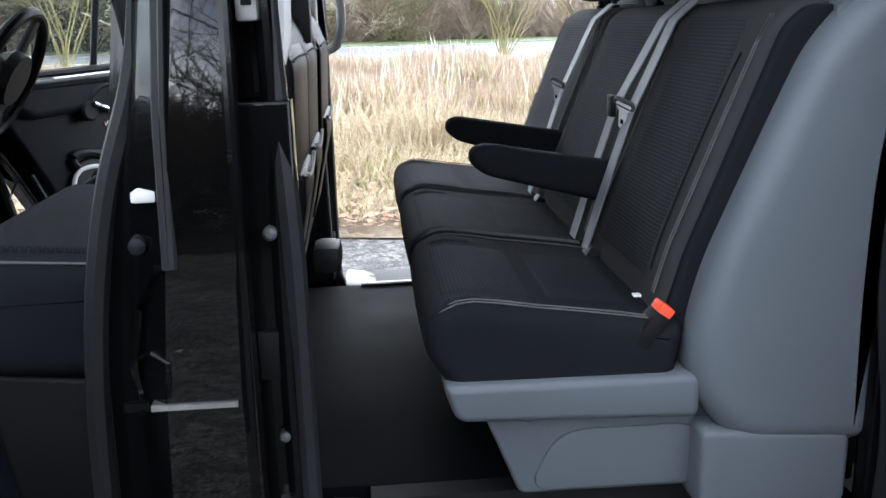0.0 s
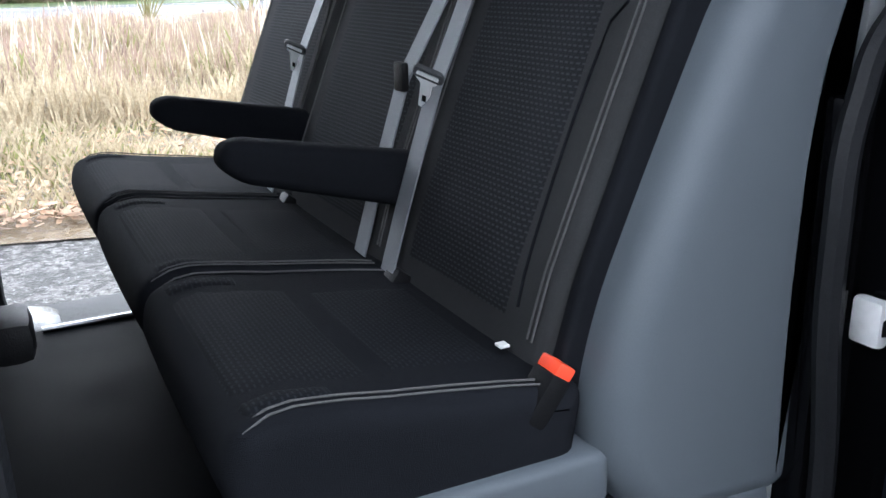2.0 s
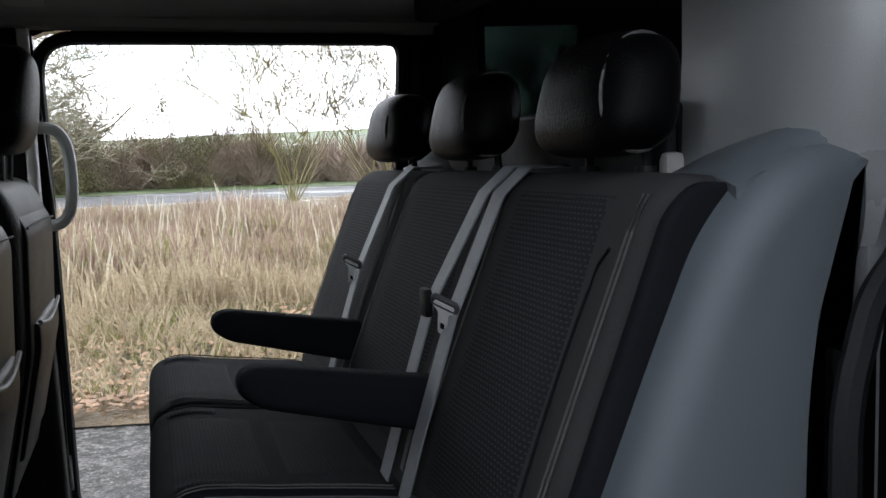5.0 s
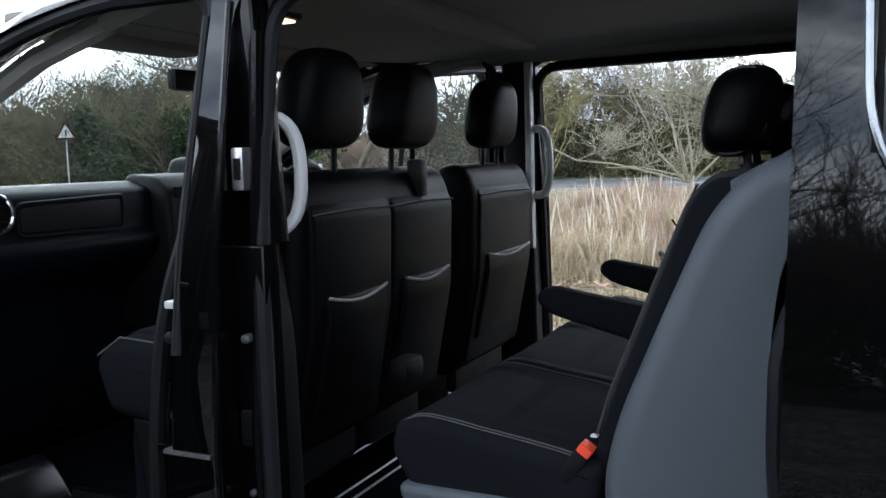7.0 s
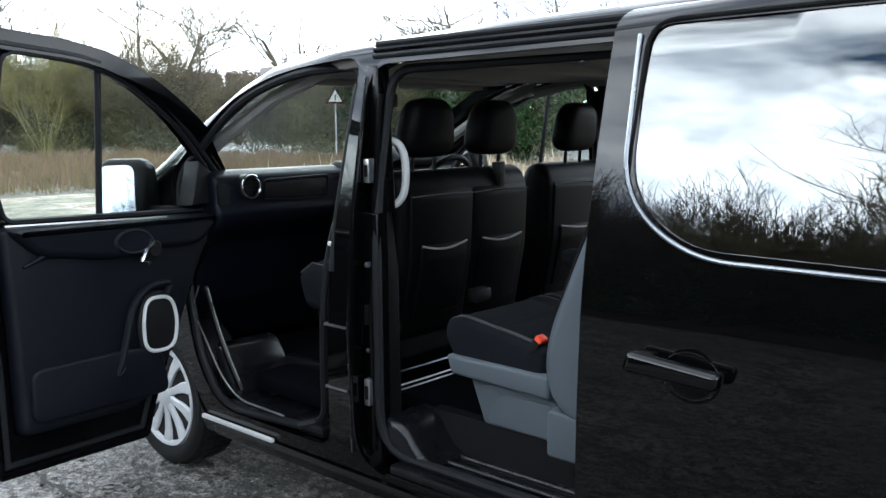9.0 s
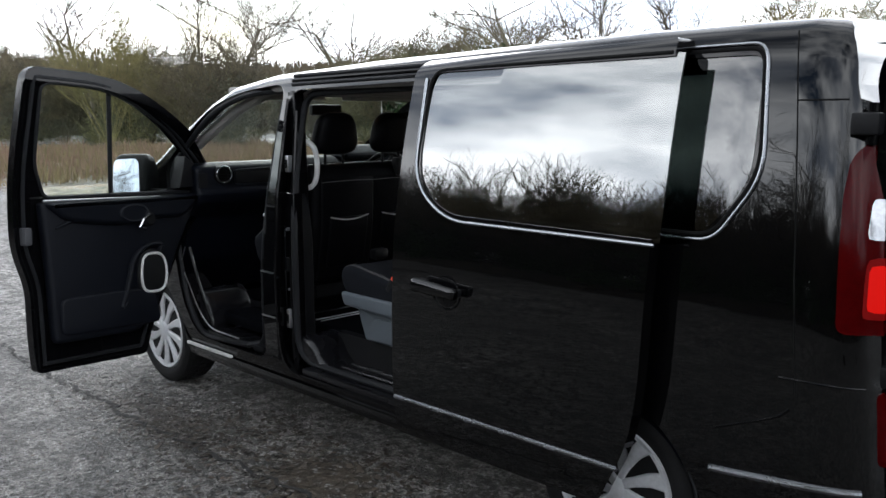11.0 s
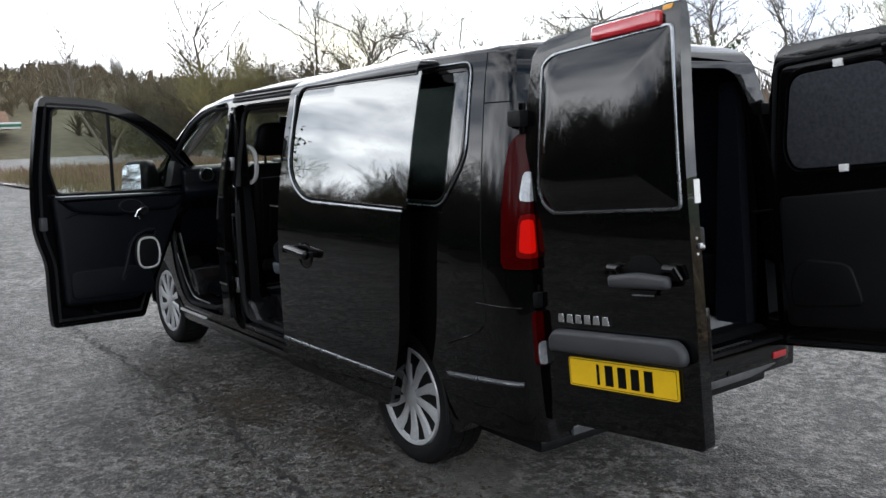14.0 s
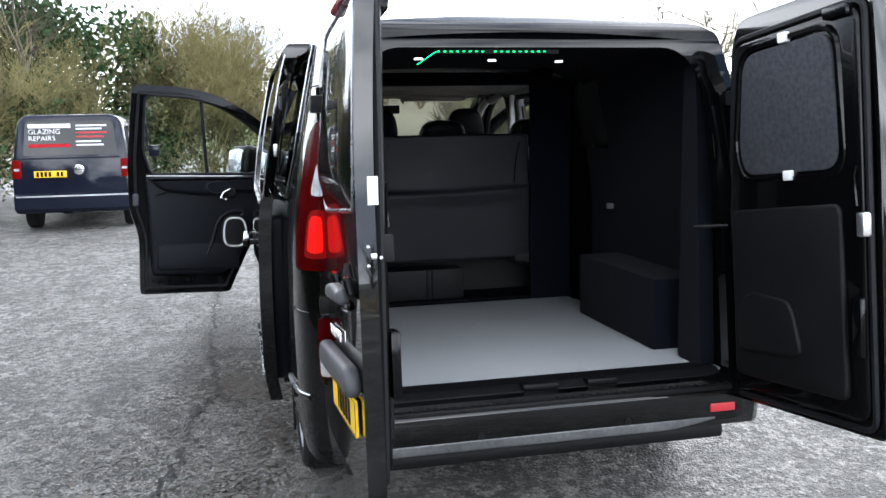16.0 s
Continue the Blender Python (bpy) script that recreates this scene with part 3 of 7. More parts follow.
    for r, q in zip(strips, strips[1:]):
        for i in range(4):
            bm.faces.new((r[i], r[i + 1], q[i + 1], q[i]))
    bmesh.ops.recalc_face_normals(bm, faces=bm.faces[:])
    bmesh.ops.solidify(bm, geom=bm.faces[:], thickness=0.006)
    part("pillar_return", bm, JAMB, van, "glossy black inner face of the door pillar")
    part("drip_gutter", tube([out(-2.135, 1.76, 0.002), out(-2.14, 1.50, 0.002), out(-2.15, 1.29, 0.002), out(-2.15, 1.085, 0.002)], 0.011, 8), RUBBER, van, "black rubber drip strip on the pillar")
    part("drip_gutter_edge", tube([out(-2.134, 1.76, 0.006), out(-2.139, 1.50, 0.006), out(-2.149, 1.29, 0.006), out(-2.149, 1.09, 0.006)], 0.006, 6), JAMB, van)
    part("door_catch", block(-2.20, -2.165, min(s * 0.90, s * (abs(out(-2.18, 1.18)[1]) + 0.012)), max(s * 0.90, s * (abs(out(-2.18, 1.18)[1]) + 0.012)), 1.172, 1.188, 0.005), LIGHTGREY if s < 0 else BARGREY, van, "small pale catch on the pillar")
    part("pillar_plug", turned([(0.014, out(-2.20, 1.11, -0.02)[1]), (0.012, out(-2.20, 1.11, 0.010)[1]), (0.004, out(-2.20, 1.11, 0.013)[1])], (-2.20, 0, 1.11), "y", 16), RUBBER, van, "round rubber plug")
    part("pillar_fold", tube([out(-2.17, 1.085, 0.001), out(-2.205, 1.02, 0.002), out(-2.225, 0.93, 0.002), out(-2.215, 0.86, 0.001)], 0.006, 6), JAMB, van)
    part("pillar_fold", tube([out(-2.225, 0.94, 0.001), out(-2.19, 0.96, 0.003), out(-2.165, 0.95, 0.003), out(-2.17, 0.90, 0.001)], 0.004, 6), JAMB, van)
    part("latch_recess", block(-2.245, -2.205, min(s * 0.88, s * (abs(out(-2.22, 0.875)[1]) + 0.01)), max(s * 0.88, s * (abs(out(-2.22, 0.875)[1]) + 0.01)), 0.865, 0.885, 0.006), JAMB, van, "worn dark latch mouth")
    part("pillar_edge", tube([out(-2.065, 0.42, 0.0), out(-2.06, 0.9, 0.0), out(-2.055, 1.3, 0.0), out(-2.06, 1.78, 0.0)], 0.009, 8), JAMB, van)
    for zz, rr in ((1.115, 0.010), (0.80, 0.008), (0.60, 0.008)):
        part("jamb_bolt", turned([(rr, s * 0.88), (rr, s * 0.925), (rr * 0.5, s * 0.93)], (-2.02, 0, zz), "y", 12), BARGREY, van)
    gx = -2.065 if s < 0 else -2.01
    bow = lambda v, p: math.copysign(abs(v) ** p, v)
    grab = tube([(gx - 0.01 + 0.078 * bow(math.cos(a), 0.55), s * (0.79 - 0.05 * bow(math.cos(a), 0.6)), 1.437 + 0.122 * bow(math.sin(a), 0.8)) for a in np.linspace(-math.pi / 2, math.pi / 2, 17)], 0.0145, 10, up=(0, 1, 0))
    part("pillar_cap", prism([(gx - 0.035, 1.12), (gx - 0.008, 1.12), (gx - 0.008, 1.80), (gx - 0.035, 1.80)], s * 0.76, s * 0.80, bevel=0.01), LIGHTGREY, van, "pale grey pillar cover")
    part("grab_handle", grab, LIGHTGREY, van, "pale grey plastic grab handle")
    part("pillar_trim", prism(rounded([(-2.13, 0.53), (-1.99 if s < 0 else -2.01, 0.53), (-2.0 if s < 0 else -2.02, 1.10), (-2.03, 1.30), (-2.04, 1.82), (-2.14, 1.82)], 0.03), s * 0.775, s * 0.85, bevel=0.015), PLASTIC, van)
    # step well inside the sliding door
    part("entry_step", block(-1.90, -1.03, min(s * 0.70, s * 0.945), max(s * 0.70, s * 0.945), 0.37, 0.405, 0.012), STEPGLOSS, van, "glossy black moulded entry step")
    for k in range(4):
        part("step_rib", block(-1.86, -1.07, min(s * (0.74 + k * 0.045), s * (0.752 + k * 0.045)), max(s * (0.74 + k * 0.045), s * (0.752 + k * 0.045)), 0.40, 0.412, 0.003), PLASTIC, van)
    part("step_scuff", prism([(0.69, 0.40), (0.72, 0.40), (0.70, 0.555), (0.66, 0.56)], -1.90, -1.05, "x") if s > 0 else prism([(-0.72, 0.40), (-0.69, 0.40), (-0.66, 0.56), (-0.70, 0.555)], -1.90, -1.05, "x"), PLASTIC, van)
    part("cab_step_wall", prism(rounded([(-3.0, 0.43), (-2.86, 0.43), (-2.90, 0.56), (-2.98, 0.66), (-3.06, 0.66)], 0.04), s * 0.60, s * 0.90, bevel=0.02), STEPGLOSS, van)
    part("cab_side_panel", block(-2.90, -2.30, min(s * 0.585, s * 0.62), max(s * 0.585, s * 0.62), 0.44, 0.58, 0.015), STEPGLOSS, van)
    part("step_ramp", prism(rounded([(-1.97, 0.41), (-1.72, 0.41), (-1.80, 0.45), (-1.88, 0.545), (-1.97, 0.555)], [0, 0.03, 0.06, 0.05, 0]), s * 0.66, s * 0.90, bevel=0.03), STEPGLOSS, van, "glossy moulded end of the step well")
    for yy in (0.73, 0.80):
        part("step_nosing", tube([(-1.78, s * yy, 0.413), (-1.70, s * yy, 0.413), (-1.06, s * yy, 0.413)], 0.010, 8), STEPGLOSS, van)
    part("sill_edge", block(-1.92, -1.02, min(s * 0.915, s * 0.95), max(s * 0.915, s * 0.95), 0.33, 0.372, 0.012), JAMB, van)
    if s > 0:
        part("step_edge_trim", tube([(-1.92, s * 0.64, 0.566), (-1.05, s * 0.64, 0.566)], 0.007, 6), STEEL, van, "bright floor edge strip")
    # Thin steel tube in place of the highlight on the flange edge.
    part("flange_edge", tube([(x, s * 0.945, z) for x, z in rounded([(-3.07, 0.92), (-3.135, 0.81), (-3.03, 0.68), (-2.94, 0.55), (-2.81, 0.46), (-2.5, 0.455)], [0, 0.08, 0.1, 0.1, 0.1, 0])], 0.004, 6), STEEL, van, "flange of the door opening, drawn as a highlight")
    part("flange_fold", tube([(x, s * 0.94, z) for x, z in rounded([(-3.03, 0.92), (-2.97, 0.78), (-2.88, 0.62), (-2.79, 0.50)], [0, 0.1, 0.1, 0])], 0.012, 8), JAMB, van)
    part("cab_step", block(-2.92, -2.28, min(s * 0.62, s * 0.93), max(s * 0.62, s * 0.93), 0.40, 0.44, 0.02), STEPGLOSS, van, "black ribbed cab step")
    for k in range(7):
        part("cab_step_rib", block(-2.88 + k * 0.085, -2.83 + k * 0.085, min(s * 0.66, s * 0.90), max(s * 0.66, s * 0.90), 0.438, 0.446, 0.003), STEPGLOSS, van)

kick = part("kick_plate", block(-1.96, -1.02, 0.66, 0.93, 0.515, 0.53, 0.006), PLASTIC, van, "black sill plate with a bright strip along it")
part("plate_edge", block(-1.95, -1.03, 0.655, 0.695, 0.5295, 0.534, 0.002), STEEL, kick, "bright strip at the plate edge")
for x in (-1.90, -1.68, -1.46, -1.24):
    part("sill_screw", turned([(0.010, 0.53), (0.009, 0.538)], (x, 0.70, 0), "z", 10), PLASTIC, van)
part("cabin_floor", block(-2.36, -0.95, -0.655, 0.655, 0.50, 0.56, 0.008), MAT, van, "black rubber covered cabin floor")
part("cab_floor", block(-3.4, -2.30, -0.80, 0.80, 0.46, 0.53, 0.01), MAT, van)
for k in range(6):
    part("outlet_slat", block(-2.63, -2.53, -0.628, -0.618, 0.446 + k * 0.017, 0.452 + k * 0.017, 0.002), BARGREY, van, "pale edge of a slatted outlet")
part("cab_riser", block(-2.62, -2.36, -0.66, 0.70, 0.53, 0.80, 0.03), CARPET, van)
for x in (-2.325, -2.18, -2.135):
    part("floor_trim_strip", tube([(x, -0.64, 0.565), (x, 0.64, 0.565)], 0.004, 6), STEEL, van, "thin bright floor strip")
part("cargo_floor", block(-0.95, 0.80, -0.80, 0.80, 0.47, 0.535, 0.004), PLYGREY, van, "speckled pale grey load floor")

# linings
for name, x0, x1, z0, m, lab in (("headliner", -2.98, -0.96, 1.825, LINING, "grey felt headliner"), ("cargo_lining", -0.955, 0.69, 0.50, CARPET, "charcoal carpet load space lining")):
    box = block(x0, x1, -1.2, 1.2, z0, 2.2)
    mesh = carved(liner_shell, [box], "INTERSECT")
    if name == "cargo_lining":
        tmp = new("tmp", mesh)
        mesh = carved(tmp, [cut_side([(-1.03, 1.44), (-0.52, 1.44), (-0.52, 1.835), (-1.03, 1.82)], 1), cut_side([(-0.90, 1.28), (-0.1, 1.28), (-0.1, 1.80), (-0.90, 1.80)], -1)])
        bpy.data.objects.remove(tmp)
    part_mesh(name, mesh, m, van, lab)
part("roof_bow", block(-2.06, -1.96, -0.70, 0.70, 1.835, 1.88, 0.02), LINING, van)
part("roof_bow", block(-1.06, -0.96, -0.70, 0.70, 1.815, 1.89, 0.02), CARPET, van)
for x in (-2.36, -1.55):
    lamp = part("courtesy_lamp", block(x - 0.05, x + 0.05, -0.36, -0.24, 1.845, 1.885, 0.01), PLASTIC, van)
    part("lamp_lens", block(x - 0.035, x + 0.035, -0.345, -0.255, 1.838, 1.848, 0.004), glow("warm lamp lens", (1.0, 0.62, 0.30), 2.2) if x < -2 else CLEARLENS, lamp, "lit warm lens" if x < -2 else "")
for s in (-1, 1):
    part("roof_rail_trim", tube([(x, s * (0.785 - 0.09 * max(0.0, -2.2 - x)), (1.85 if s < 0 else 1.825) - 0.20 * max(0.0, -2.25 - x)) for x in np.linspace(-2.5, -0.98, 8)], 0.028, 8), LINING, van)
    # moulded quarter panel beside the bench
    lower = rounded([(-1.26, 0.665), (-1.0, 0.65), (-1.010, 0.92), (-1.006, 1.15), (-0.99, 1.265), (-0.955, 1.32), (-0.945, 1.38), (-0.945, 1.462), (-1.03, 1.452), (-1.092, 1.425), (-1.158, 1.353), (-1.230, 1.19), (-1.318, 0.98), (-1.345, 0.86), (-1.333, 0.76)], [0.06, 0.06, 0.1, 0.1, 0.06, 0.05, 0.03, 0.01, 0.05, 0.04, 0.06, 0.1, 0.1, 0.06, 0.06], 6)
    trim = part("quarter_trim", prism(lower, s * 0.655, s * 0.805, bevel=0.048, seg=6), GREY, van, "mid grey moulded quarter panel")
    top_edge = [(-1.105, 1.30), (-1.112, 1.424), (-1.09, 1.436), (-1.05, 1.445), (-1.01, 1.455), (-0.98, 1.463), (-0.95, 1.47), (-0.91, 1.478)]
    back_edge = [(-1.015, -0.47, 1.30), (-1.02, -0.47, 1.405), (-1.0, -0.53, 1.432), (-0.985, -0.62, 1.458), (-0.975, -0.70, 1.485), (-0.965, -0.76, 1.51), (-0.95, -0.81, 1.53), (-0.92, -0.85, 1.55)]
    bm = bmesh.new()
    rows = []
    for k in range(9):
        f = k / 8
        rows.append([bm.verts.new((min(-0.945, a[0] * (1 - f) + b[0] * f), s * (0.765 * (1 - f) - b[1] * f), (a[1] - 0.022) * (1 - f) + b[2] * f + 0.014 * math.sin(math.pi * f))) for a, b in zip(top_edge, back_edge)])
    for r, q in zip(rows, rows[1:]):
        for i in range(len(r) - 1):
            bm.faces.new((r[i], r[i + 1], q[i + 1], q[i]))
    bmesh.ops.recalc_face_normals(bm, faces=bm.faces[:])
    bmesh.ops.solidify(bm, geom=bm.faces[:], thickness=0.01)
    part("trim_ledge", bm, GREY, trim, "curved grey top of the quarter panel", 60)
    part("ledge_crease", tube([(x - 0.004, s * -y, z + 0.004) for x, y, z in back_edge[1:]], 0.006, 8), GREY, trim)
    part("quarter_foot", prism(rounded([(-1.32, 0.54), (-1.05, 0.54), (-1.05, 0.68), (-1.32, 0.70)], 0.02), s * 0.69, s * 0.80, bevel=0.01), GREY, van)
    part("rear_striker", block(-0.966, -0.943, min(s * 0.825, s * 0.872), max(s * 0.825, s * 0.872), 0.890, 0.955, 0.008), TONGUE, van, "zinc plated striker plate")
    part("striker_slot", block(-0.960, -0.943, min(s * 0.865, s * 0.8745), max(s * 0.865, s * 0.8745), 0.908, 0.932, 0.003), INK, van, "dark slot of the striker plate")
    part("quarter_jamb", block(-1.03, -0.975, min(s * 0.78, s * 0.83), max(s * 0.78, s * 0.83), 0.42, 1.22, 0.01), JAMB, van, "glossy black jamb behind the quarter panel")
    part("rear_jamb", prism([(-0.935, 0.40), (-0.86, 0.40), (-0.84, 1.80), (-0.88, 1.80), (-0.89, 1.45), (-0.935, 1.2)], s * 0.78, s * 0.90), JAMB, van)
    part("door_arm", block(-0.93, -0.80, min(s * 0.90, s * 1.0), max(s * 0.90, s * 1.0), 1.085, 1.115, 0.008), PLASTIC, van, "black sliding door hinge arm")
    part("door_arm_roller", turned([(0.02, 1.06), (0.02, 1.14)], (-0.93, s * 0.93, 0), "z", 14), STEEL, van)

# partition behind the bench
bm = bmesh.new()
plan = [(-0.945, -0.868), (-0.975, -0.85), (-0.998, -0.82), (-1.012, -0.76), (-1.008, -0.69), (-0.998, -0.60), (-0.99, -0.52), (-0.985, -0.45)]
rows = [[bm.verts.new((x + 0.03 * (z - 1.35), y * (1 - 0.10 * (z - 1.35)) * float(np.interp(z, [1.33, 1.55], [0.91, 1.0])), z)) for x, y in plan] for z in (1.33, 1.42, 1.50, 1.60, 1.72, 1.80, 1.87)]
for r, q in zip(rows, rows[1:]):
    for i in range(len(plan) - 1):
        bm.faces.new((r[i], r[i + 1], q[i + 1], q[i]))
bmesh.ops.recalc_face_normals(bm, faces=bm.faces[:])
bmesh.ops.solidify(bm, geom=bm.faces[:], thickness=0.012)
part("partition_wing", bm, SMOOTHGREY, van, "curved grey partition panel beside the headrests")
part("partition_panel", block(-0.955, -0.925, -0.79, -0.455, 0.90, 1.865, 0.006), SMOOTHGREY, van, "smooth grey partition panel")
part("partition_header", block(-1.0, -0.965, -0.46, 0.86, 1.835, 1.87, 0.01), GREY, van)
part("partition_lower", block(-1.02, -0.985, -0.46, 0.80, 1.37, 1.450, 0.012), LIGHTGREY, van, "pale grey partition rail")
part("window_edge", tube([(-1.046, 0.865, 1.42), (-1.042, 0.84, 1.80)], 0.009, 8), LIGHTGREY, van)
part("cargo_partition_panel", block(-0.94, -0.915, 0.535, 0.84, 0.54, 1.85, 0.01), CARPET, van)

# cargo bay
part("wheel_box", block(-0.46, 0.44, 0.66, 0.90, 0.535, 0.865, 0.012), CARPET, van, "charcoal carpeted wheel box")
part("wheel_box", block(-0.46, 0.44, -0.90, -0.66, 0.535, 0.865, 0.012), CARPET, van, "charcoal carpeted wheel box")
part("cargo_side_post", prism(rounded([(0.56, 0.535), (0.76, 0.535), (0.68, 1.80), (0.58, 1.80)], 0.03), 0.72, 0.785), CARPET, van)
part("cargo_side_post", prism(rounded([(0.56, 0.535), (0.76, 0.535), (0.68, 1.80), (0.58, 1.80)], 0.03), -0.785, -0.72), CARPET, van)
for z, x in ((1.12, -0.50), (0.72, -0.62)):
    part("lashing_point", block(x - 0.02, x + 0.02, 0.845, 0.875, z - 0.015, z + 0.015, 0.005), STEEL, van)
SPOT = glow("lit ceiling spot", (0.9, 0.9, 0.88), 1.2)
for x, y in ((0.33, -0.38), (0.24, -0.03), (0.17, 0.31)):
    part("ceiling_spot", turned([(0.020, 1.853), (0.018, 1.86)], (x, y, 0), "z", 16), SPOT, van, "small lit white ceiling spot")
LED = glow("green led", (0.02, 0.9, 0.22), 0.9)
for k in range(18):
    y = -0.385 + k * 0.025
    if k != 8:
        part("led", block(0.731, 0.738, y - 0.0045, y + 0.0045, 1.847, 1.852), LED, van, "lit green led")
part("led_tail", tube([(0.734, -0.395, 1.848), (0.734, -0.47, 1.80)], 0.002, 6), LED, van, "lit green led strip")
part("led_carrier", block(0.71, 0.73, -0.40, 0.10, 1.842, 1.857), INK, van)
# load sill and bumper
part("load_sill", prism(rounded([(0.70, 0.47), (0.86, 0.47), (0.85, 0.525), (0.80, 0.545), (0.70, 0.545)], 0.01), -0.77, 0.77), PLASTIC, van, "black plastic load sill")
part("sill_latch", block(0.80, 0.86, -0.10, 0.05, 0.53, 0.555, 0.01), PLASTIC, van)
part("sill_latch", block(0.80, 0.86, 0.17, 0.30, 0.53, 0.555, 0.01), PLASTIC, van)
bump = part("rear_bumper", prism(rounded([(-0.955, 0.55), (-0.93, 0.88), (-0.80, 0.955), (0.80, 0.955), (0.93, 0.88), (0.955, 0.55), (0.86, 0.55), (0.84, 0.84), (-0.84, 0.84), (-0.86, 0.55)], [0.02, 0.1, 0.1, 0.1, 0.1, 0.02, 0, 0, 0, 0]), 0.365, 0.50, "z", bevel=0.02), PAINT, van, "black rear bumper")
for v in bump.data.vertices:
    v.co.x, v.co.y = v.co.y, v.co.x
bump.data.flip_normals()
part("bumper_step", block(0.83, 0.95, -0.76, 0.76, 0.485, 0.512, 0.008), PLASTIC, van, "ribbed black bumper step")
for k in range(44):
    y = -0.74 + k * 0.0344
    part("step_tread", block(0.85, 0.935, y - 0.006, y + 0.006, 0.51, 0.518), PLASTIC, van)
part("bumper_underside", prism(rounded([(-0.74, 0.346), (0.50, 0.346), (0.68, 0.374), (0.68, 0.386), (-0.74, 0.386)], [0.01, 0.06, 0.01, 0.004, 0.004]), 0.84, 0.9565, "x", bevel=0.005), material("dull silver bumper strip", (0.15, 0.153, 0.158), 0.38, 0.6, 6, 0.25), van, "silver strip along the lower bumper")
for s in (-1, 1):
    part("reflector", block(0.945, 0.962, s * 0.71 - 0.055, s * 0.71 + 0.055, 0.405, 0.44, 0.005), LAMPRED, van, "red bumper reflector")
    part("parking_sensor", turned([(0.014, 0.952), (0.014, 0.96)], (0, s * 0.30, 0.40), "x", 14), PLASTIC, van)

# tail lamps and rear corners
lens_shell = shell(-0.010, 0.012, "lens")
for s in (-1, 1):
    cut = lambda y0, y1, z0, z1, x0=0.70: block(x0, 1.1, min(s * y0, s * y1), max(s * y0, s * y1), z0, z1, 0.02)
    lamp = part_mesh("tail_lamp", carved(lens_shell, [prism(rounded([(0.785, 1.055), (1.1, 1.055), (1.1, 1.61), (0.815, 1.61), (0.772, 1.56), (0.765, 1.45)], 0.03), s * 0.83, s * 1.1)], "INTERSECT"), REDLENS, van, "tall red tail lamp with a clear section")
    bright = shell(-0.014, 0.0, "bright")
    part_mesh("reversing_lens", carved(bright, [cut(0.845, 0.935, 1.325, 1.445, 0.835)], "INTERSECT"), CLEARLENS, lamp, "clear reversing lens")
    part_mesh("brake_lens", carved(bright, [cut(0.845, 0.938, 1.10, 1.275, 0.842)], "INTERSECT"), REDLIT, lamp, "lit red lens")
    glowing = shell(-0.0155, 0.0, "glowing")
    part_mesh("brake_bulb", carved(glowing, [cut(0.862, 0.925, 1.120, 1.255, 0.849)], "INTERSECT"), REDBULB, lamp, "bright lit red reflector")
    bpy.data.objects.remove(glowing)
    part_mesh("side_rim", carved(bright, [cut(0.80, 1.1, 1.015, 1.034, 0.735)], "INTERSECT"), JAMB, lamp)
    low = part_mesh("lower_lamp", carved(bright, [cut(0.835, 0.895, 0.665, 0.885, 0.855)], "INTERSECT"), REDLENS, van, "small red and clear lower lamp")
    bright2 = shell(-0.018, 0.0, "bright")
    part_mesh("clear_lens", carved(bright2, [cut(0.838, 0.892, 0.672, 0.765, 0.855)], "INTERSECT"), CLEARLENS, low)
    for o in (bright, bright2):
        bpy.data.objects.remove(o)
    for z in (1.655, 0.93):
        hx = lean_x(0.9, z)
        h = part("rear_hinge", block(hx - 0.03, hx + 0.05, min(s * 0.80, s * 0.885), max(s * 0.80, s * 0.885), z - 0.032, z + 0.032, 0.010), PLASTIC, van, "black door hinge")
        part("hinge_pin", turned([(0.016, z - 0.06), (0.016, z + 0.06)], (hx + 0.02, s * 0.845, 0), "z", 12), JAMB, h)
    part("corner_joint", lip([(x, 1.725) for x in np.linspace(0.712, 0.86, 6)], s, 0.003, 0.0), INK, van)
    part("corner_seam", lip([(0.712, z) for z in np.linspace(0.82, 1.935, 18)], s, 0.0025, 0.0), INK, van)
    part("fender_seam", lip([(0.44, 0.69), (0.52, 0.72), (0.60, 0.75), (0.66, 0.775), (0.69, 0.80)], s, 0.004, 0.001), JAMB, van)
    part("bumper_seam", lip([(x, 0.897) for x in np.linspace(0.66, 0.90, 6)], s, 0.004, 0.001), JAMB, van)

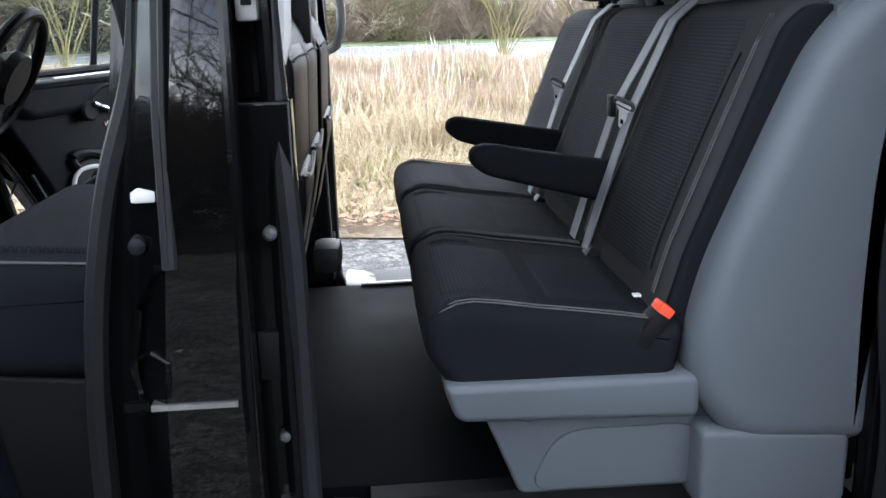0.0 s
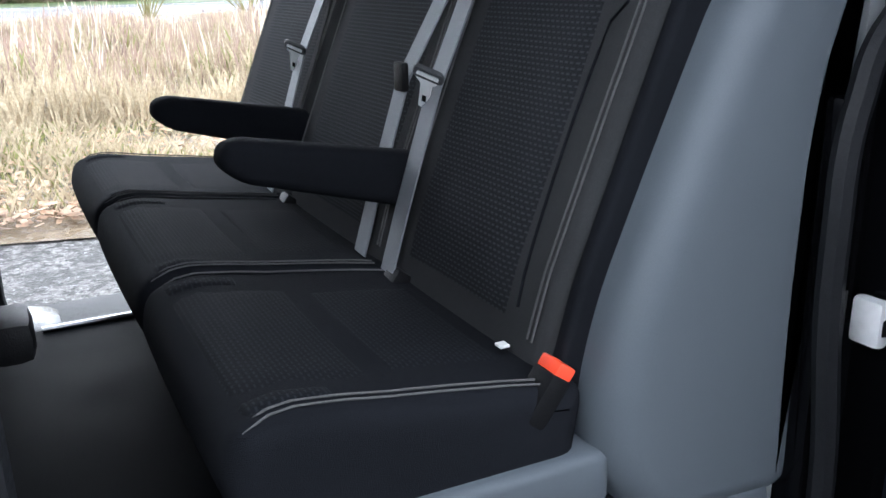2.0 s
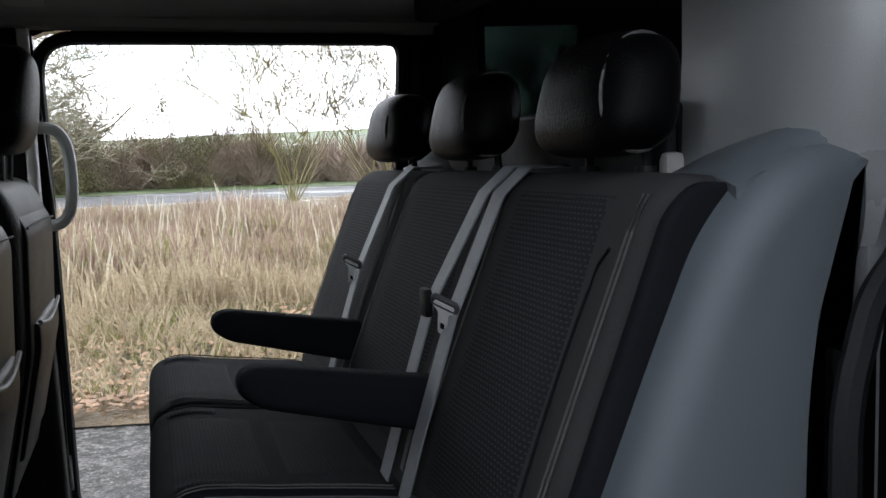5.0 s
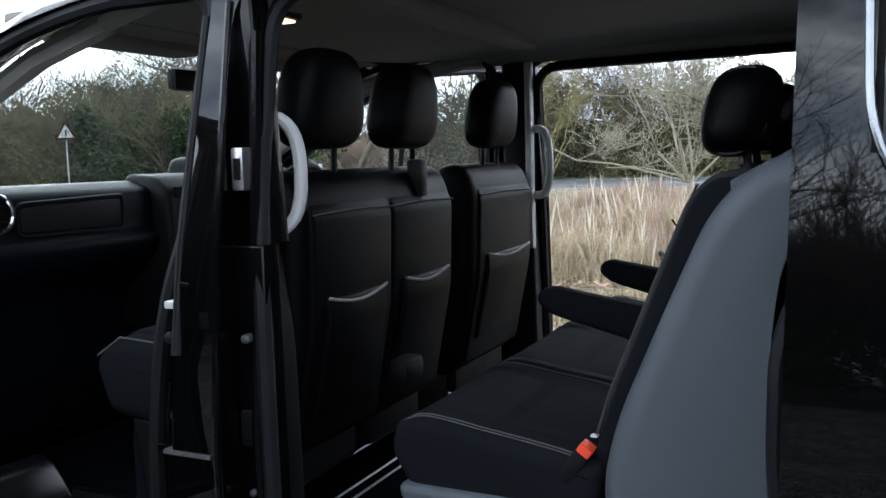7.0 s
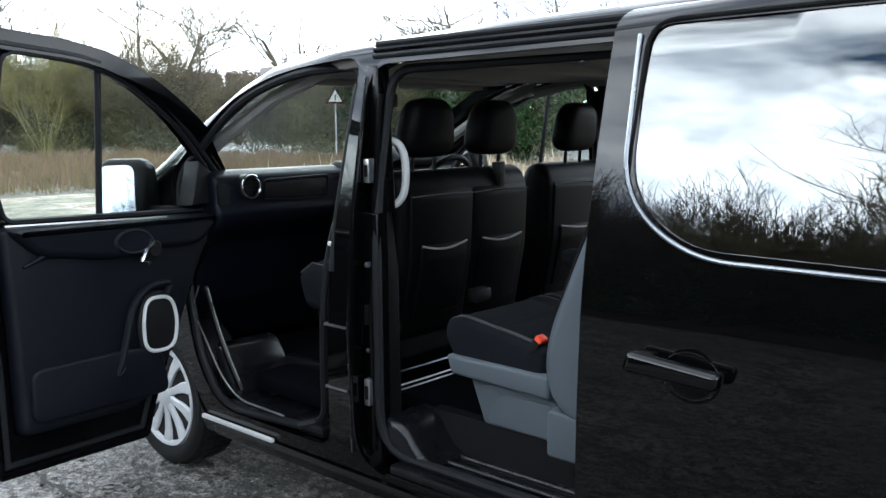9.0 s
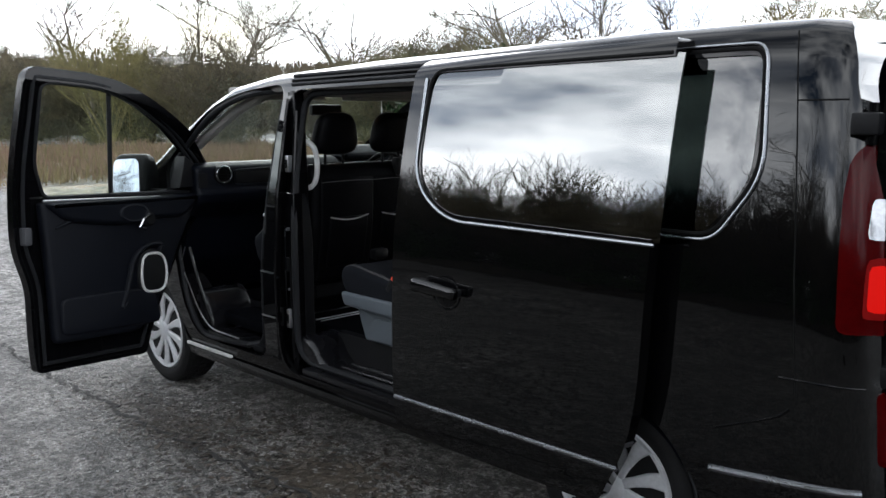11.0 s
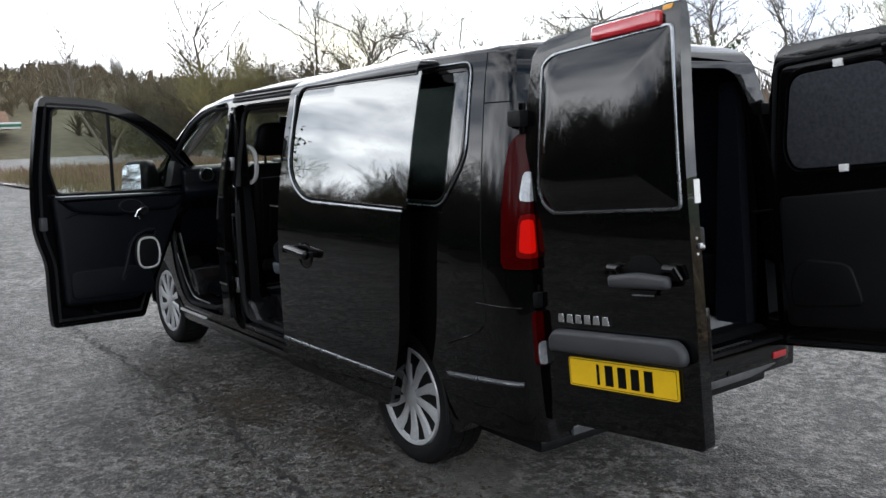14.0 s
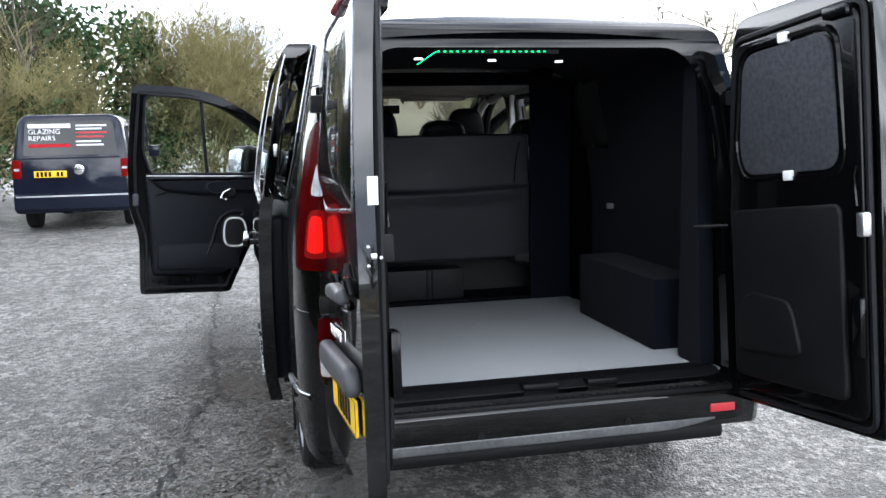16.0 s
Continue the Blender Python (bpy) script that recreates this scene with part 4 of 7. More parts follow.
# wheels
def wheel(x, s):
    hub = part("wheel", turned([(0.235, s * 0.70), (0.29, s * 0.69), (0.325, s * 0.70), (0.337, s * 0.73), (0.337, s * 0.88), (0.330, s * 0.905), (0.308, s * 0.922), (0.28, s * 0.926), (0.256, s * 0.918), (0.245, s * 0.90)], (x, 0, 0.337), "y", 56), TYRE, van, "black tyre on a silver trimmed wheel")
    part("rim_dish", turned([(0.24, s * 0.78), (0.235, s * 0.845), (0.05, s * 0.845), (0.05, s * 0.80)], (x, 0, 0.337), "y", 40), INK, hub)
    part("rim_ring", turned([(0.216, s * 0.89), (0.226, s * 0.915), (0.242, s * 0.918), (0.250, s * 0.905), (0.246, s * 0.885)], (x, 0, 0.337), "y", 56), ALLOY, hub, "silver rim")
    part("hub_cap", turned([(0.058, s * 0.87), (0.062, s * 0.908), (0.045, s * 0.918), (0.006, s * 0.921)], (x, 0, 0.337), "y", 32), ALLOY, hub, "silver hub cap")
    for k in range(10):
        b = prism(rounded([(0.035, -0.020), (0.10, -0.020), (0.165, -0.030), (0.232, -0.060), (0.232, 0.012), (0.165, 0.022), (0.10, 0.018), (0.035, 0.020)], 0.012, 3), s * 0.885, s * 0.913, bevel=0.008)
        bmesh.ops.transform(b, matrix=Matrix.Translation((x, 0, 0.337)) @ Matrix.Rotation(2 * math.pi * k / 10 + 0.2, 4, "Y"), verts=b.verts)
        part("spoke", b, ALLOY, hub)
    tread = bmesh.new()
    for k in range(46):
        for off in (0.745, 0.80, 0.855):
            c = block(0.333, 0.343, s * off - 0.022, s * off + 0.022, -0.016, 0.016)
            bmesh.ops.transform(c, matrix=Matrix.Translation((x, 0, 0.337)) @ Matrix.Rotation(2 * math.pi * (k + off) / 46, 4, "Y"), verts=c.verts)
            merge(tread, c)
    part("tread", tread, TYRE, hub)
    part("wheel_well", prism([(x + 0.388 * math.cos(a), 0.34 + 0.388 * math.sin(a)) for a in np.linspace(-0.15, math.pi + 0.15, 30)] + [(x + 0.38 * math.cos(a), 0.34 + 0.38 * math.sin(a)) for a in np.linspace(math.pi + 0.15, -0.15, 30)], s * 0.70, s * 0.93), PLASTIC, van)


for xw in (0.0, -3.465):
    for s in (-1, 1):
        wheel(xw, s)
part("underbody", block(-4.2, 0.82, -0.80, 0.80, 0.24, 0.30, 0.02), PLASTIC, van)

# sliding doors, pushed back
for s in (-1, 1):
    tmp = new("tmp", carved(skin, [cut_side(SLIDE_DOOR, s)], "INTERSECT"))
    door = part_mesh("sliding_door", carved(tmp, [cut_side(SLIDE_WIN, s)]), PAINT, van, "black sliding door pushed fully back")
    bpy.data.objects.remove(tmp)
    door.location = (1.06, s * 0.105, 0.0)
    part_mesh("window", carved(glaze, [cut_side([(x, z) for x, z in rounded([(-1.965, 1.42), (-1.79, 1.29), (-0.802, 1.277), (-0.802, 1.882), (-1.965, 1.872)], [0.16, 0.12, 0, 0, 0.07])], s)], "INTERSECT"), SEATGLASS, door, "dark tinted glass pane")
    rim = rounded([(-0.815, 1.270), (-1.78, 1.277), (-1.975, 1.42), (-1.98, 1.84)], [0, 0.14, 0.16, 0], 8)
    # Window lip and lower crease: highlights modelled as bright strips.
    part("window_lip", lip(rim, s, 0.0065, 0.004), CREASE_GLINT, door, "highlight line built round the glass")
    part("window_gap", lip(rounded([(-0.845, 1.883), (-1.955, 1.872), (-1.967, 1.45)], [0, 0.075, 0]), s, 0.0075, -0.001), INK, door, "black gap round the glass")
    part("lower_crease", lip([(x, 0.488) for x in np.linspace(-2.075, -0.93, 12)], s, 0.009, 0.004), CREASE_GLINT, door)
    part("handle", prism(rounded([(-1.915, 0.985), (-1.66, 0.975), (-1.65, 1.02), (-1.90, 1.04)], 0.018), s * 1.0, s * 1.04, bevel=0.016), PAINT, door, "black pull handle")
    part("handle_mount", prism(rounded([(-1.70, 0.985), (-1.665, 0.985), (-1.665, 1.012), (-1.70, 1.012)], 0.008), s * 0.96, s * 1.01), PLASTIC, door)
    part("handle_mount", prism(rounded([(-1.91, 0.995), (-1.85, 0.995), (-1.85, 1.03), (-1.91, 1.03)], 0.01), s * 0.96, s * 1.0), PLASTIC, door)
    part("cup_ring", tube([(-1.75 + 0.075 * math.cos(a), s * (side_y(-1.75, 0.985) + 0.002), 0.985 + 0.062 * math.sin(a)) for a in np.linspace(0, 2 * math.pi, 33)[:-1]], 0.0035, 6, None, 1, True, (0, 1, 0)), JAMB, door, "black rim of the handle cup")
    part("handle_cup", turned([(0.062, s * 0.972), (0.064, s * 0.9795), (0.056, s * 0.981), (0.03, s * 0.978)], (-1.75, 0, 0.995), "y", 28), JAMB, door)
    part("inner_panel", prism(rounded([(-2.0, 0.42), (-1.05, 0.42), (-0.93, 0.75), (-0.90, 1.2), (-2.0, 1.2)], 0.05), s * 0.86, s * 0.925, bevel=0.015), NAVY, door)

# front doors, swung open
def tilted_glass(b):
    for v in b.verts:
        v.co.x -= (v.co.z - 1.27) * 0.13
    return b


for s, angle in ((-1, -79), (1, 58)):
    tmp = new("tmp", carved(skin, [cut_side(FRONT_DOOR, s, 0.79)], "INTERSECT"))
    door = part_mesh("front_door", carved(tmp, [cut_side(FRONT_WIN, s)]), JAMB, van, "black front door swung wide open")
    bpy.data.objects.remove(tmp)
    part_mesh("window", carved(glaze, [cut_side(FRONT_WIN, s)], "INTERSECT"), CLEARGLASS, door, "clear door glass")
    part("window_divider", tube([(-2.64, s * (side_y(0, 1.24) - 0.02), 1.24), (-2.58, s * (side_y(0, 1.80) - 0.02), 1.80)], 0.013, 8), RUBBER, door)
    part("window_seal", tube([(x, s * (side_y(x, min(z, 1.82)) - 0.05), z) for x, z in FRONT_WIN], 0.012, 6, None, 1, True, (0, 1, 0)), RUBBER, door)
    for inset, deep, r in ((0.022, 0.052, 0.008), (0.050, 0.058, 0.011)):
        frame_line = [tuple(p) for p in inset_outline(FRONT_DOOR, inset)]
        part("frame_bead", tube([(x, s * (side_y(x, min(z, 1.84)) - deep), z) for x, z in frame_line], r, 6, None, 1, True, (0, 1, 0)), RUBBER if r > 0.01 else JAMB, door, "black door frame seal")
    lower = rounded([(-2.76, 0.46), (-2.22, 0.46), (-2.20, 0.85), (-2.17, 1.21), (-3.20, 1.24), (-3.06, 0.98), (-2.89, 0.62)], [0.08, 0.04, 0.05, 0.03, 0.04, 0.1, 0.1])
    part("inner_trim", prism(lower, s * 0.855, s * 0.925, bevel=0.025, seg=3), NAVY, door, "dark slate moulded door trim")
    shoulder = rounded([(-2.17, 1.205), (-2.30, 1.10), (-2.62, 1.07), (-2.85, 1.10), (-3.05, 1.10), (-3.20, 1.235)], 0.05)
    part("trim_shoulder", prism(shoulder, s * 0.815, s * 0.88, bevel=0.03, seg=3), NAVY, door)
    part("sill_bead", tube([(-2.18, s * 0.852, 1.215), (-2.90, s * 0.852, 1.225)], 0.006, 6), STEEL, door)
    part("trim_swage", tube([(-2.24, s * 0.846, 1.07), (-2.38, s * 0.842, 1.13), (-2.52, s * 0.836, 1.165), (-2.70, s * 0.83, 1.175)], [0.006, 0.016, 0.018, 0.008], 8), NAVY, door, "raised swage of the door trim")
    bowl = part("pull_bowl", turned([(0.060, s * 0.822), (0.066, s * 0.814), (0.056, s * 0.809), (0.046, s * 0.818), (0.01, s * 0.826)], (-2.70, 0, 1.135), "y", 28), NAVY, door, "dark moulded pull bowl")
    for v in bowl.data.vertices:
        v.co.x = -2.70 + (v.co.x + 2.70) * 1.5
        v.co.z = 1.135 + (v.co.z - 1.135) * 0.8
    pull = part("release_bezel", turned([(0.030, s * 0.808), (0.038, s * 0.816), (0.038, s * 0.86)], (-2.80, 0, 1.10), "y", 28), PLASTIC, door)
    part("release_lever", tube([(-2.79, s * 0.80, 1.125), (-2.74, s * 0.795, 1.10), (-2.72, s * 0.80, 1.06), (-2.76, s * 0.805, 1.045)], 0.009, 8), CHROME, door, "chrome door lever")
    ringpts = [(x, s * 0.838, z) for x, z in rounded([(-2.905, 0.68), (-2.755, 0.68), (-2.745, 0.80), (-2.765, 0.90), (-2.895, 0.90), (-2.925, 0.80)], 0.07)]
    part("speaker_ring", tube(ringpts, 0.008, 8, None, 1, True, (0, 1, 0)), LIGHTGREY, door, "pale speaker surround")
    part("speaker_swage", tube([(x, s * 0.845, z) for x, z in rounded([(-2.60, 0.58), (-2.66, 0.72), (-2.70, 0.88), (-2.78, 0.95), (-2.92, 0.96)], 0.08)], 0.016, 8), NAVY, door)
    sp = rounded([(-2.92, 0.66), (-2.74, 0.66), (-2.72, 0.80), (-2.76, 0.93), (-2.88, 0.93), (-2.94, 0.80)], 0.06)
    part("speaker_grille", prism(sp, s * 0.84, s * 0.87, bevel=0.012), PLASTIC, door, "black speaker grille")
    part("door_pocket", prism(rounded([(-2.88, 0.50), (-2.25, 0.50), (-2.25, 0.70), (-2.70, 0.71), (-2.84, 0.69)], 0.05), s * 0.838, s * 0.87, bevel=0.014, seg=3), NAVY, door)
    part("edge_latch", block(-2.125, -2.085, min(s * 0.87, s * 0.925), max(s * 0.87, s * 0.925), 0.99, 1.08, 0.008), BARGREY, door, "dark door latch")
    swing = Matrix.Translation((-0.05, s * 0.06, -0.06)) @ Matrix.Translation((-2.95, s * 1.14, 1.4)) @ Matrix.Rotation(radians(-s * 27), 4, "Z") @ Matrix.Translation((2.95, -s * 1.14, -1.4))

    def swung(bm):
        """The mirror head, moved forward and turned towards the driver."""
        bmesh.ops.transform(bm, matrix=swing, verts=bm.verts)
        return bm

    mir = part("mirror_housing", swung(prism(rounded([(-3.06, 1.22), (-2.86, 1.24), (-2.84, 1.40), (-2.88, 1.54), (-3.01, 1.54), (-3.07, 1.40)], 0.05), s * 1.03, s * 1.25, bevel=0.05, seg=4)), PLASTIC, door, "black door mirror housing")
    part("mirror_arm", block(-3.20, -3.0, min(s * 0.93, s * 1.12), max(s * 0.93, s * 1.12), 1.20, 1.27, 0.02), PLASTIC, door)
    part("mirror_glass", swung(tilted_glass(prism(rounded([(s * 1.055, 1.27), (s * 1.23, 1.265), (s * 1.225, 1.505), (s * 1.07, 1.51)], 0.04), -2.86, -2.815, "x"))), MIRROR, mir, "mirror glass")
    part("mirror_sail", prism([(-3.36, 1.285), (-3.05, 1.27), (-3.10, 1.46)], s * 0.86, s * 0.955, bevel=0.01), PLASTIC, door)
    hinged(door, (-3.12, s * 0.95, 0.5), (0.0, -s * 0.055, 1), angle)

# rear doors, swung open
def bulge(outline, high):
    """A gently domed panel over a (y, z) outline, fuller towards its foot."""
    b = bmesh.new()
    cy, cz = sum(p[0] for p in outline) / len(outline), sum(p[1] for p in outline) / len(outline)
    z0, z1 = min(p[1] for p in outline), max(p[1] for p in outline)
    rows = []
    for r in (1.0, 0.985, 0.95, 0.88, 0.76, 0.62, 0.46, 0.3, 0.14):
        row = []
        for y, z in outline:
            zz = cz + (z - cz) * r
            u = (zz - z0) / (z1 - z0)
            h = high * (1 - ((u - 0.25) / 0.78) ** 2 if u > 0.25 else 1 - ((0.25 - u) / 0.27) ** 2)
            row.append(b.verts.new((0.001 + max(0.0, h) * (1 - r ** 14), cy + (y - cy) * r, zz)))
        rows.append(row)
    n = len(outline)
    for p, q in zip(rows, rows[1:]):
        for i in range(n):
            b.faces.new((p[i], p[(i + 1) % n], q[(i + 1) % n], q[i]))
    b.faces.new(rows[-1])
    bmesh.ops.recalc_face_normals(b, faces=b.faces[:])
    if b.faces[-1].normal.x < 0:
        bmesh.ops.reverse_faces(b, faces=b.faces[:])
    return b


for s in (-1, 1):
    outline = [(s * 0.80, 0.44), (s * -0.01, 0.44), (s * -0.01, 1.955), (s * 0.68, 1.945), (s * 0.735, 1.75), (s * 0.80, 1.2)]
    door = part_mesh("rear_door", carved(skin, [prism(rounded(outline, [0.02, 0.02, 0.02, 0.06, 0.2, 0.2]), 0.735, 1.4, "x")], "INTERSECT"), PAINT, van, "black rear barn door swung open")
    xr = lambda z, d=0.0: lean_x(0.93, z) + d
    tilt = Matrix.Translation((xr(0.5), 0, 0.5)) @ Matrix.Rotation(-math.atan(LEAN), 4, "Y") @ Matrix.Translation((0, 0, -0.5))

    def flat(bm):
        """Shapes drawn upright at x = 0 are laid onto the leaning rear face."""
        bmesh.ops.transform(bm, matrix=tilt, verts=bm.verts)
        for v in bm.verts:
            v.co.x -= ARCH * max(0.0, v.co.z - 1.25) ** 2
        return bm

    panel = rounded([(s * 0.02, 1.27), (s * 0.64, 1.275), (s * 0.70, 1.35), (s * 0.64, 1.85), (s * 0.58, 1.88), (s * 0.02, 1.885)], [0.02, 0.10, 0.08, 0.06, 0.05, 0.02])
    # Highlight of the panel's crease, built as a pale metal tube.
    part("panel_crease", flat(tube([(0.002, y, z) for y, z in panel], 0.007, 6, None, 1, True, (1, 0, 0))), CREASE_GLINT, door, "crease round the blank panel, highlight built in")
    part("blank_panel", flat(bulge(panel, 0.030)), PAINT, door, "glossy black blank panel")
    # inner face
    part("inner_frame", flat(prism(rounded([(s * 0.03, 0.50), (s * 0.74, 0.50), (s * 0.75, 1.2), (s * 0.66, 1.85), (s * 0.03, 1.87)], 0.05), -0.085, -0.05, "x", bevel=0.012)), JAMB, door)
    part("felt_panel", flat(prism(rounded([(s * 0.12, 1.345), (s * 0.62, 1.345), (s * 0.655, 1.45), (s * 0.60, 1.80), (s * 0.14, 1.81)], 0.08), -0.10, -0.078, "x", bevel=0.006)), FELT, door, "mottled grey felt panel")
    part("felt_rim", flat(tube([(-0.092, y, z) for y, z in rounded([(s * 0.10, 1.325), (s * 0.64, 1.325), (s * 0.68, 1.45), (s * 0.615, 1.82), (s * 0.12, 1.83)], 0.09)], 0.013, 6, None, 1, True, (1, 0, 0))), JAMB, door)
    part("lower_trim", flat(prism(rounded([(s * 0.10, 0.56), (s * 0.70, 0.56), (s * 0.71, 1.21), (s * 0.12, 1.23)], 0.04), -0.108, -0.078, "x", bevel=0.012, seg=3)), PLASTIC, door, "black plastic door trim")
    part("trim_pocket", flat(prism(rounded([(s * 0.30, 0.68), (s * 0.66, 0.66), (s * 0.66, 0.82), (s * 0.60, 0.90), (s * 0.36, 0.88)], 0.05), -0.122, -0.10, "x", bevel=0.014, seg=3)), PLASTIC, door)
    for y, z in ((0.37, 1.335), (0.36, 1.825)):
        part("panel_clip", flat(block(-0.112, -0.09, min(s * (y - 0.022), s * (y + 0.022)), max(s * (y - 0.022), s * (y + 0.022)), z - 0.018, z + 0.018, 0.004)), WHITE, door, "white panel clip")
    part("latch", flat(block(-0.11, -0.06, min(s * 0.012, s * 0.045), max(s * 0.012, s * 0.045), 1.12, 1.20, 0.008)), STEEL if s > 0 else PLASTIC, door, "steel door latch")
    part("latch_bar", flat(tube([(-0.10, s * 0.05, 1.22), (-0.10, s * 0.06, 1.32), (-0.10, s * 0.05, 1.35)], 0.006, 6)), JAMB, door)
    part("edge_gear", flat(block(-0.12, -0.09, min(s * 0.02, s * 0.10), max(s * 0.02, s * 0.06), 0.72, 0.92, 0.01)), JAMB, door)
    part("top_latch", flat(block(-0.11, -0.06, min(s * 0.05, s * 0.16), max(s * 0.05, s * 0.16), 1.84, 1.88, 0.01)), JAMB, door)
    part("edge_seal", flat(tube([(-0.06, y, z) for y, z in rounded([(s * 0.02, 0.47), (s * 0.77, 0.47), (s * 0.77, 1.2), (s * 0.69, 1.87), (s * 0.02, 1.89)], 0.05)], 0.012, 6, None, 1, True, (1, 0, 0))), RUBBER, door)
    part("check_arm", flat(tube([(-0.10, s * 0.74, 1.15), (-0.22, s * 0.80, 1.15)], 0.008, 6)), JAMB, door)
    if s < 0:
        part("handle_cup", flat(prism(rounded([(s * 0.045, 1.025), (s * 0.345, 1.025), (s * 0.345, 1.068), (s * 0.275, 1.072), (s * 0.240, 1.112), (s * 0.150, 1.112), (s * 0.115, 1.072), (s * 0.045, 1.068)], 0.022), 0.0, 0.006, "x", bevel=0.002)), INK, door, "dark hollow above the pull handle")
        part("handle", flat(prism(rounded([(s * 0.060, 1.000), (s * 0.330, 1.000), (s * 0.330, 1.045), (s * 0.195, 1.057), (s * 0.060, 1.045)], 0.018), 0.016, 0.058, "x", bevel=0.018, seg=4)), BARGREY, door, "grey-black pull handle")
        for y0, y1 in ((0.03, 0.11), (0.28, 0.36)):
            part("handle_ear", flat(tube([(0.018, s * y0, 1.030), (0.022, s * (y0 * 0.75 + y1 * 0.25), 1.068), (0.022, s * (y0 * 0.25 + y1 * 0.75), 1.070), (0.018, s * y1, 1.050)], [0.010, 0.015, 0.015, 0.010], 8)), PAINT, door, "glossy black end of the handle housing")
        part("lock_cover", flat(prism(rounded([(s * 0.130, 1.000), (s * 0.260, 1.000), (s * 0.240, 0.968), (s * 0.150, 0.968)], 0.018), 0.0, 0.016, "x", bevel=0.006)), PAINT, door, "glossy black lock cover")
        # Glint along the lock cover's lower edge, built as a thin strip.
        part("lock_lip", flat(tube([(0.016, s * y, 0.972 + 0.35 * (y - 0.195) ** 2) for y in np.linspace(0.145, 0.245, 7)], 0.004, 6)), CREASE_GLINT, door, "thin lower lip drawn as a highlight")
        bar = part("plate_lamp_bar", flat(prism(rounded([(s * 0.02, 0.735), (s * 0.675, 0.735), (s * 0.675, 0.79), (s * 0.64, 0.825), (s * 0.06, 0.825), (s * 0.02, 0.79)], 0.025), 0.0, 0.05, "x", bevel=0.02, seg=3)), BARGREY, door, "grey plastic bar over the number plate")
        plate = part("number_plate", flat(prism(rounded([(s * 0.075, 0.605), (s * 0.595, 0.605), (s * 0.595, 0.716), (s * 0.075, 0.716)], 0.01), 0.006, 0.014, "x")), YELLOW, door, "yellow number plate with dark bars")
        part("plate_border", flat(tube([(0.0145, y, z) for y, z in rounded([(s * 0.08, 0.61), (s * 0.59, 0.61), (s * 0.59, 0.711), (s * 0.08, 0.711)], 0.008)], 0.0012, 4, None, 1, True, (1, 0, 0))), INK, plate)
        for k, w in enumerate((0.016, 0.05, 0.05, 0.05, 0.05)):
            yb = -0.47 + k * 0.062 + (0.02 if k == 0 else 0)
            part("plate_bar", flat(block(0.0142, 0.0165, yb, yb + w * 0.75, 0.622, 0.699)), INK, plate)
        for k in range(6):
            yb = -0.64 + k * 0.046
            part("badge_piece", flat(prism([(yb, 0.848), (yb + 0.034, 0.848), (yb + 0.030, 0.882), (yb + 0.004, 0.882)], 0.004, 0.010, "x", bevel=0.002)), CHROME, door, "chrome badge piece")
        part("high_brake_lamp", flat(prism(rounded([(s * 0.06, 1.885), (s * 0.37, 1.885), (s * 0.37, 1.94), (s * 0.06, 1.94)], 0.02), -0.03, 0.025, "x", bevel=0.012, seg=3)), LAMPRED, door, "red high level brake lamp")
        part("edge_label", flat(block(-0.065, -0.035, 0.009, 0.0125, 1.285, 1.365)), WHITE, door, "white sticker on the door edge")
        part("edge_catch", flat(block(-0.054, -0.036, 0.008, 0.020, 1.132, 1.150, 0.004)), STEEL, door, "steel catch")
        for x, z in ((-0.030, 1.168), (-0.066, 1.136), (-0.030, 1.114)):
            part("screw", flat(turned([(0.0055, 0.012), (0.004, 0.0145), (0.0, 0.015)], (x, 0, z), "y", 10)), STEEL, door, "bright screw head")
        part("roof_catch", flat(block(-0.05, -0.01, s * 0.05 - 0.02, s * 0.05 + 0.02, 1.91, 1.955, 0.008)), material("amber plastic", (0.75, 0.33, 0.02), 0.4), door, "amber plastic catch")
    hinged(door, (0.875, s * 0.80, 0.5), (-LEAN, 0, 1), -88.5 if s < 0 else 95)

# dashboard
dash = part("dashboard", prism(rounded([(-3.72, 1.30), (-3.30, 1.405), (-3.12, 1.42), (-3.03, 1.39), (-3.03, 1.27), (-3.0, 1.24), (-3.02, 1.18), (-3.15, 1.08), (-3.25, 0.80), (-3.45, 0.55), (-3.72, 0.55)], 0.03), -0.87, 0.87, "y", bevel=0.02), DASH, van, "dark moulded dashboard")
part("glove_recess", prism(rounded([(-0.61, 1.285), (-0.24, 1.28), (-0.24, 1.37), (-0.61, 1.36)], 0.02), -3.05, -3.022, "x", bevel=0.006), PLASTIC, dash)
part("glove_recess_rim", tube([(-3.024, y, z) for y, z in rounded([(-0.62, 1.278), (-0.23, 1.272), (-0.23, 1.378), (-0.62, 1.368)], 0.025)], 0.006, 6, None, 1, True, (1, 0, 0)), DASH, dash)
for y in (-0.70, 0.74):
    v = part("air_vent", turned([(0.055, -3.05), (0.058, -3.005), (0.045, -3.0), (0.040, -3.02)], (0, y, 1.345), "x", 28), PLASTIC, dash, "round black air vent")
    part("vent_ring", tube([(-2.998, y + 0.05 * math.cos(a), 1.345 + 0.05 * math.sin(a)) for a in np.linspace(0, 2 * math.pi, 29)[:-1]], 0.006, 6, None, 1, True, (1, 0, 0)), CHROME, v)
    for k in (-1, 0, 1):
        part("vent_vane", block(-3.012, -3.0, y - 0.04, y + 0.04, 1.342 + k * 0.02, 1.346 + k * 0.02), INK, v)
part("side_vent", prism(rounded([(-0.86, 1.27), (-0.80, 1.27), (-0.80, 1.36), (-0.86, 1.36)], 0.01), -3.05, -3.02, "x"), PLASTIC, dash)
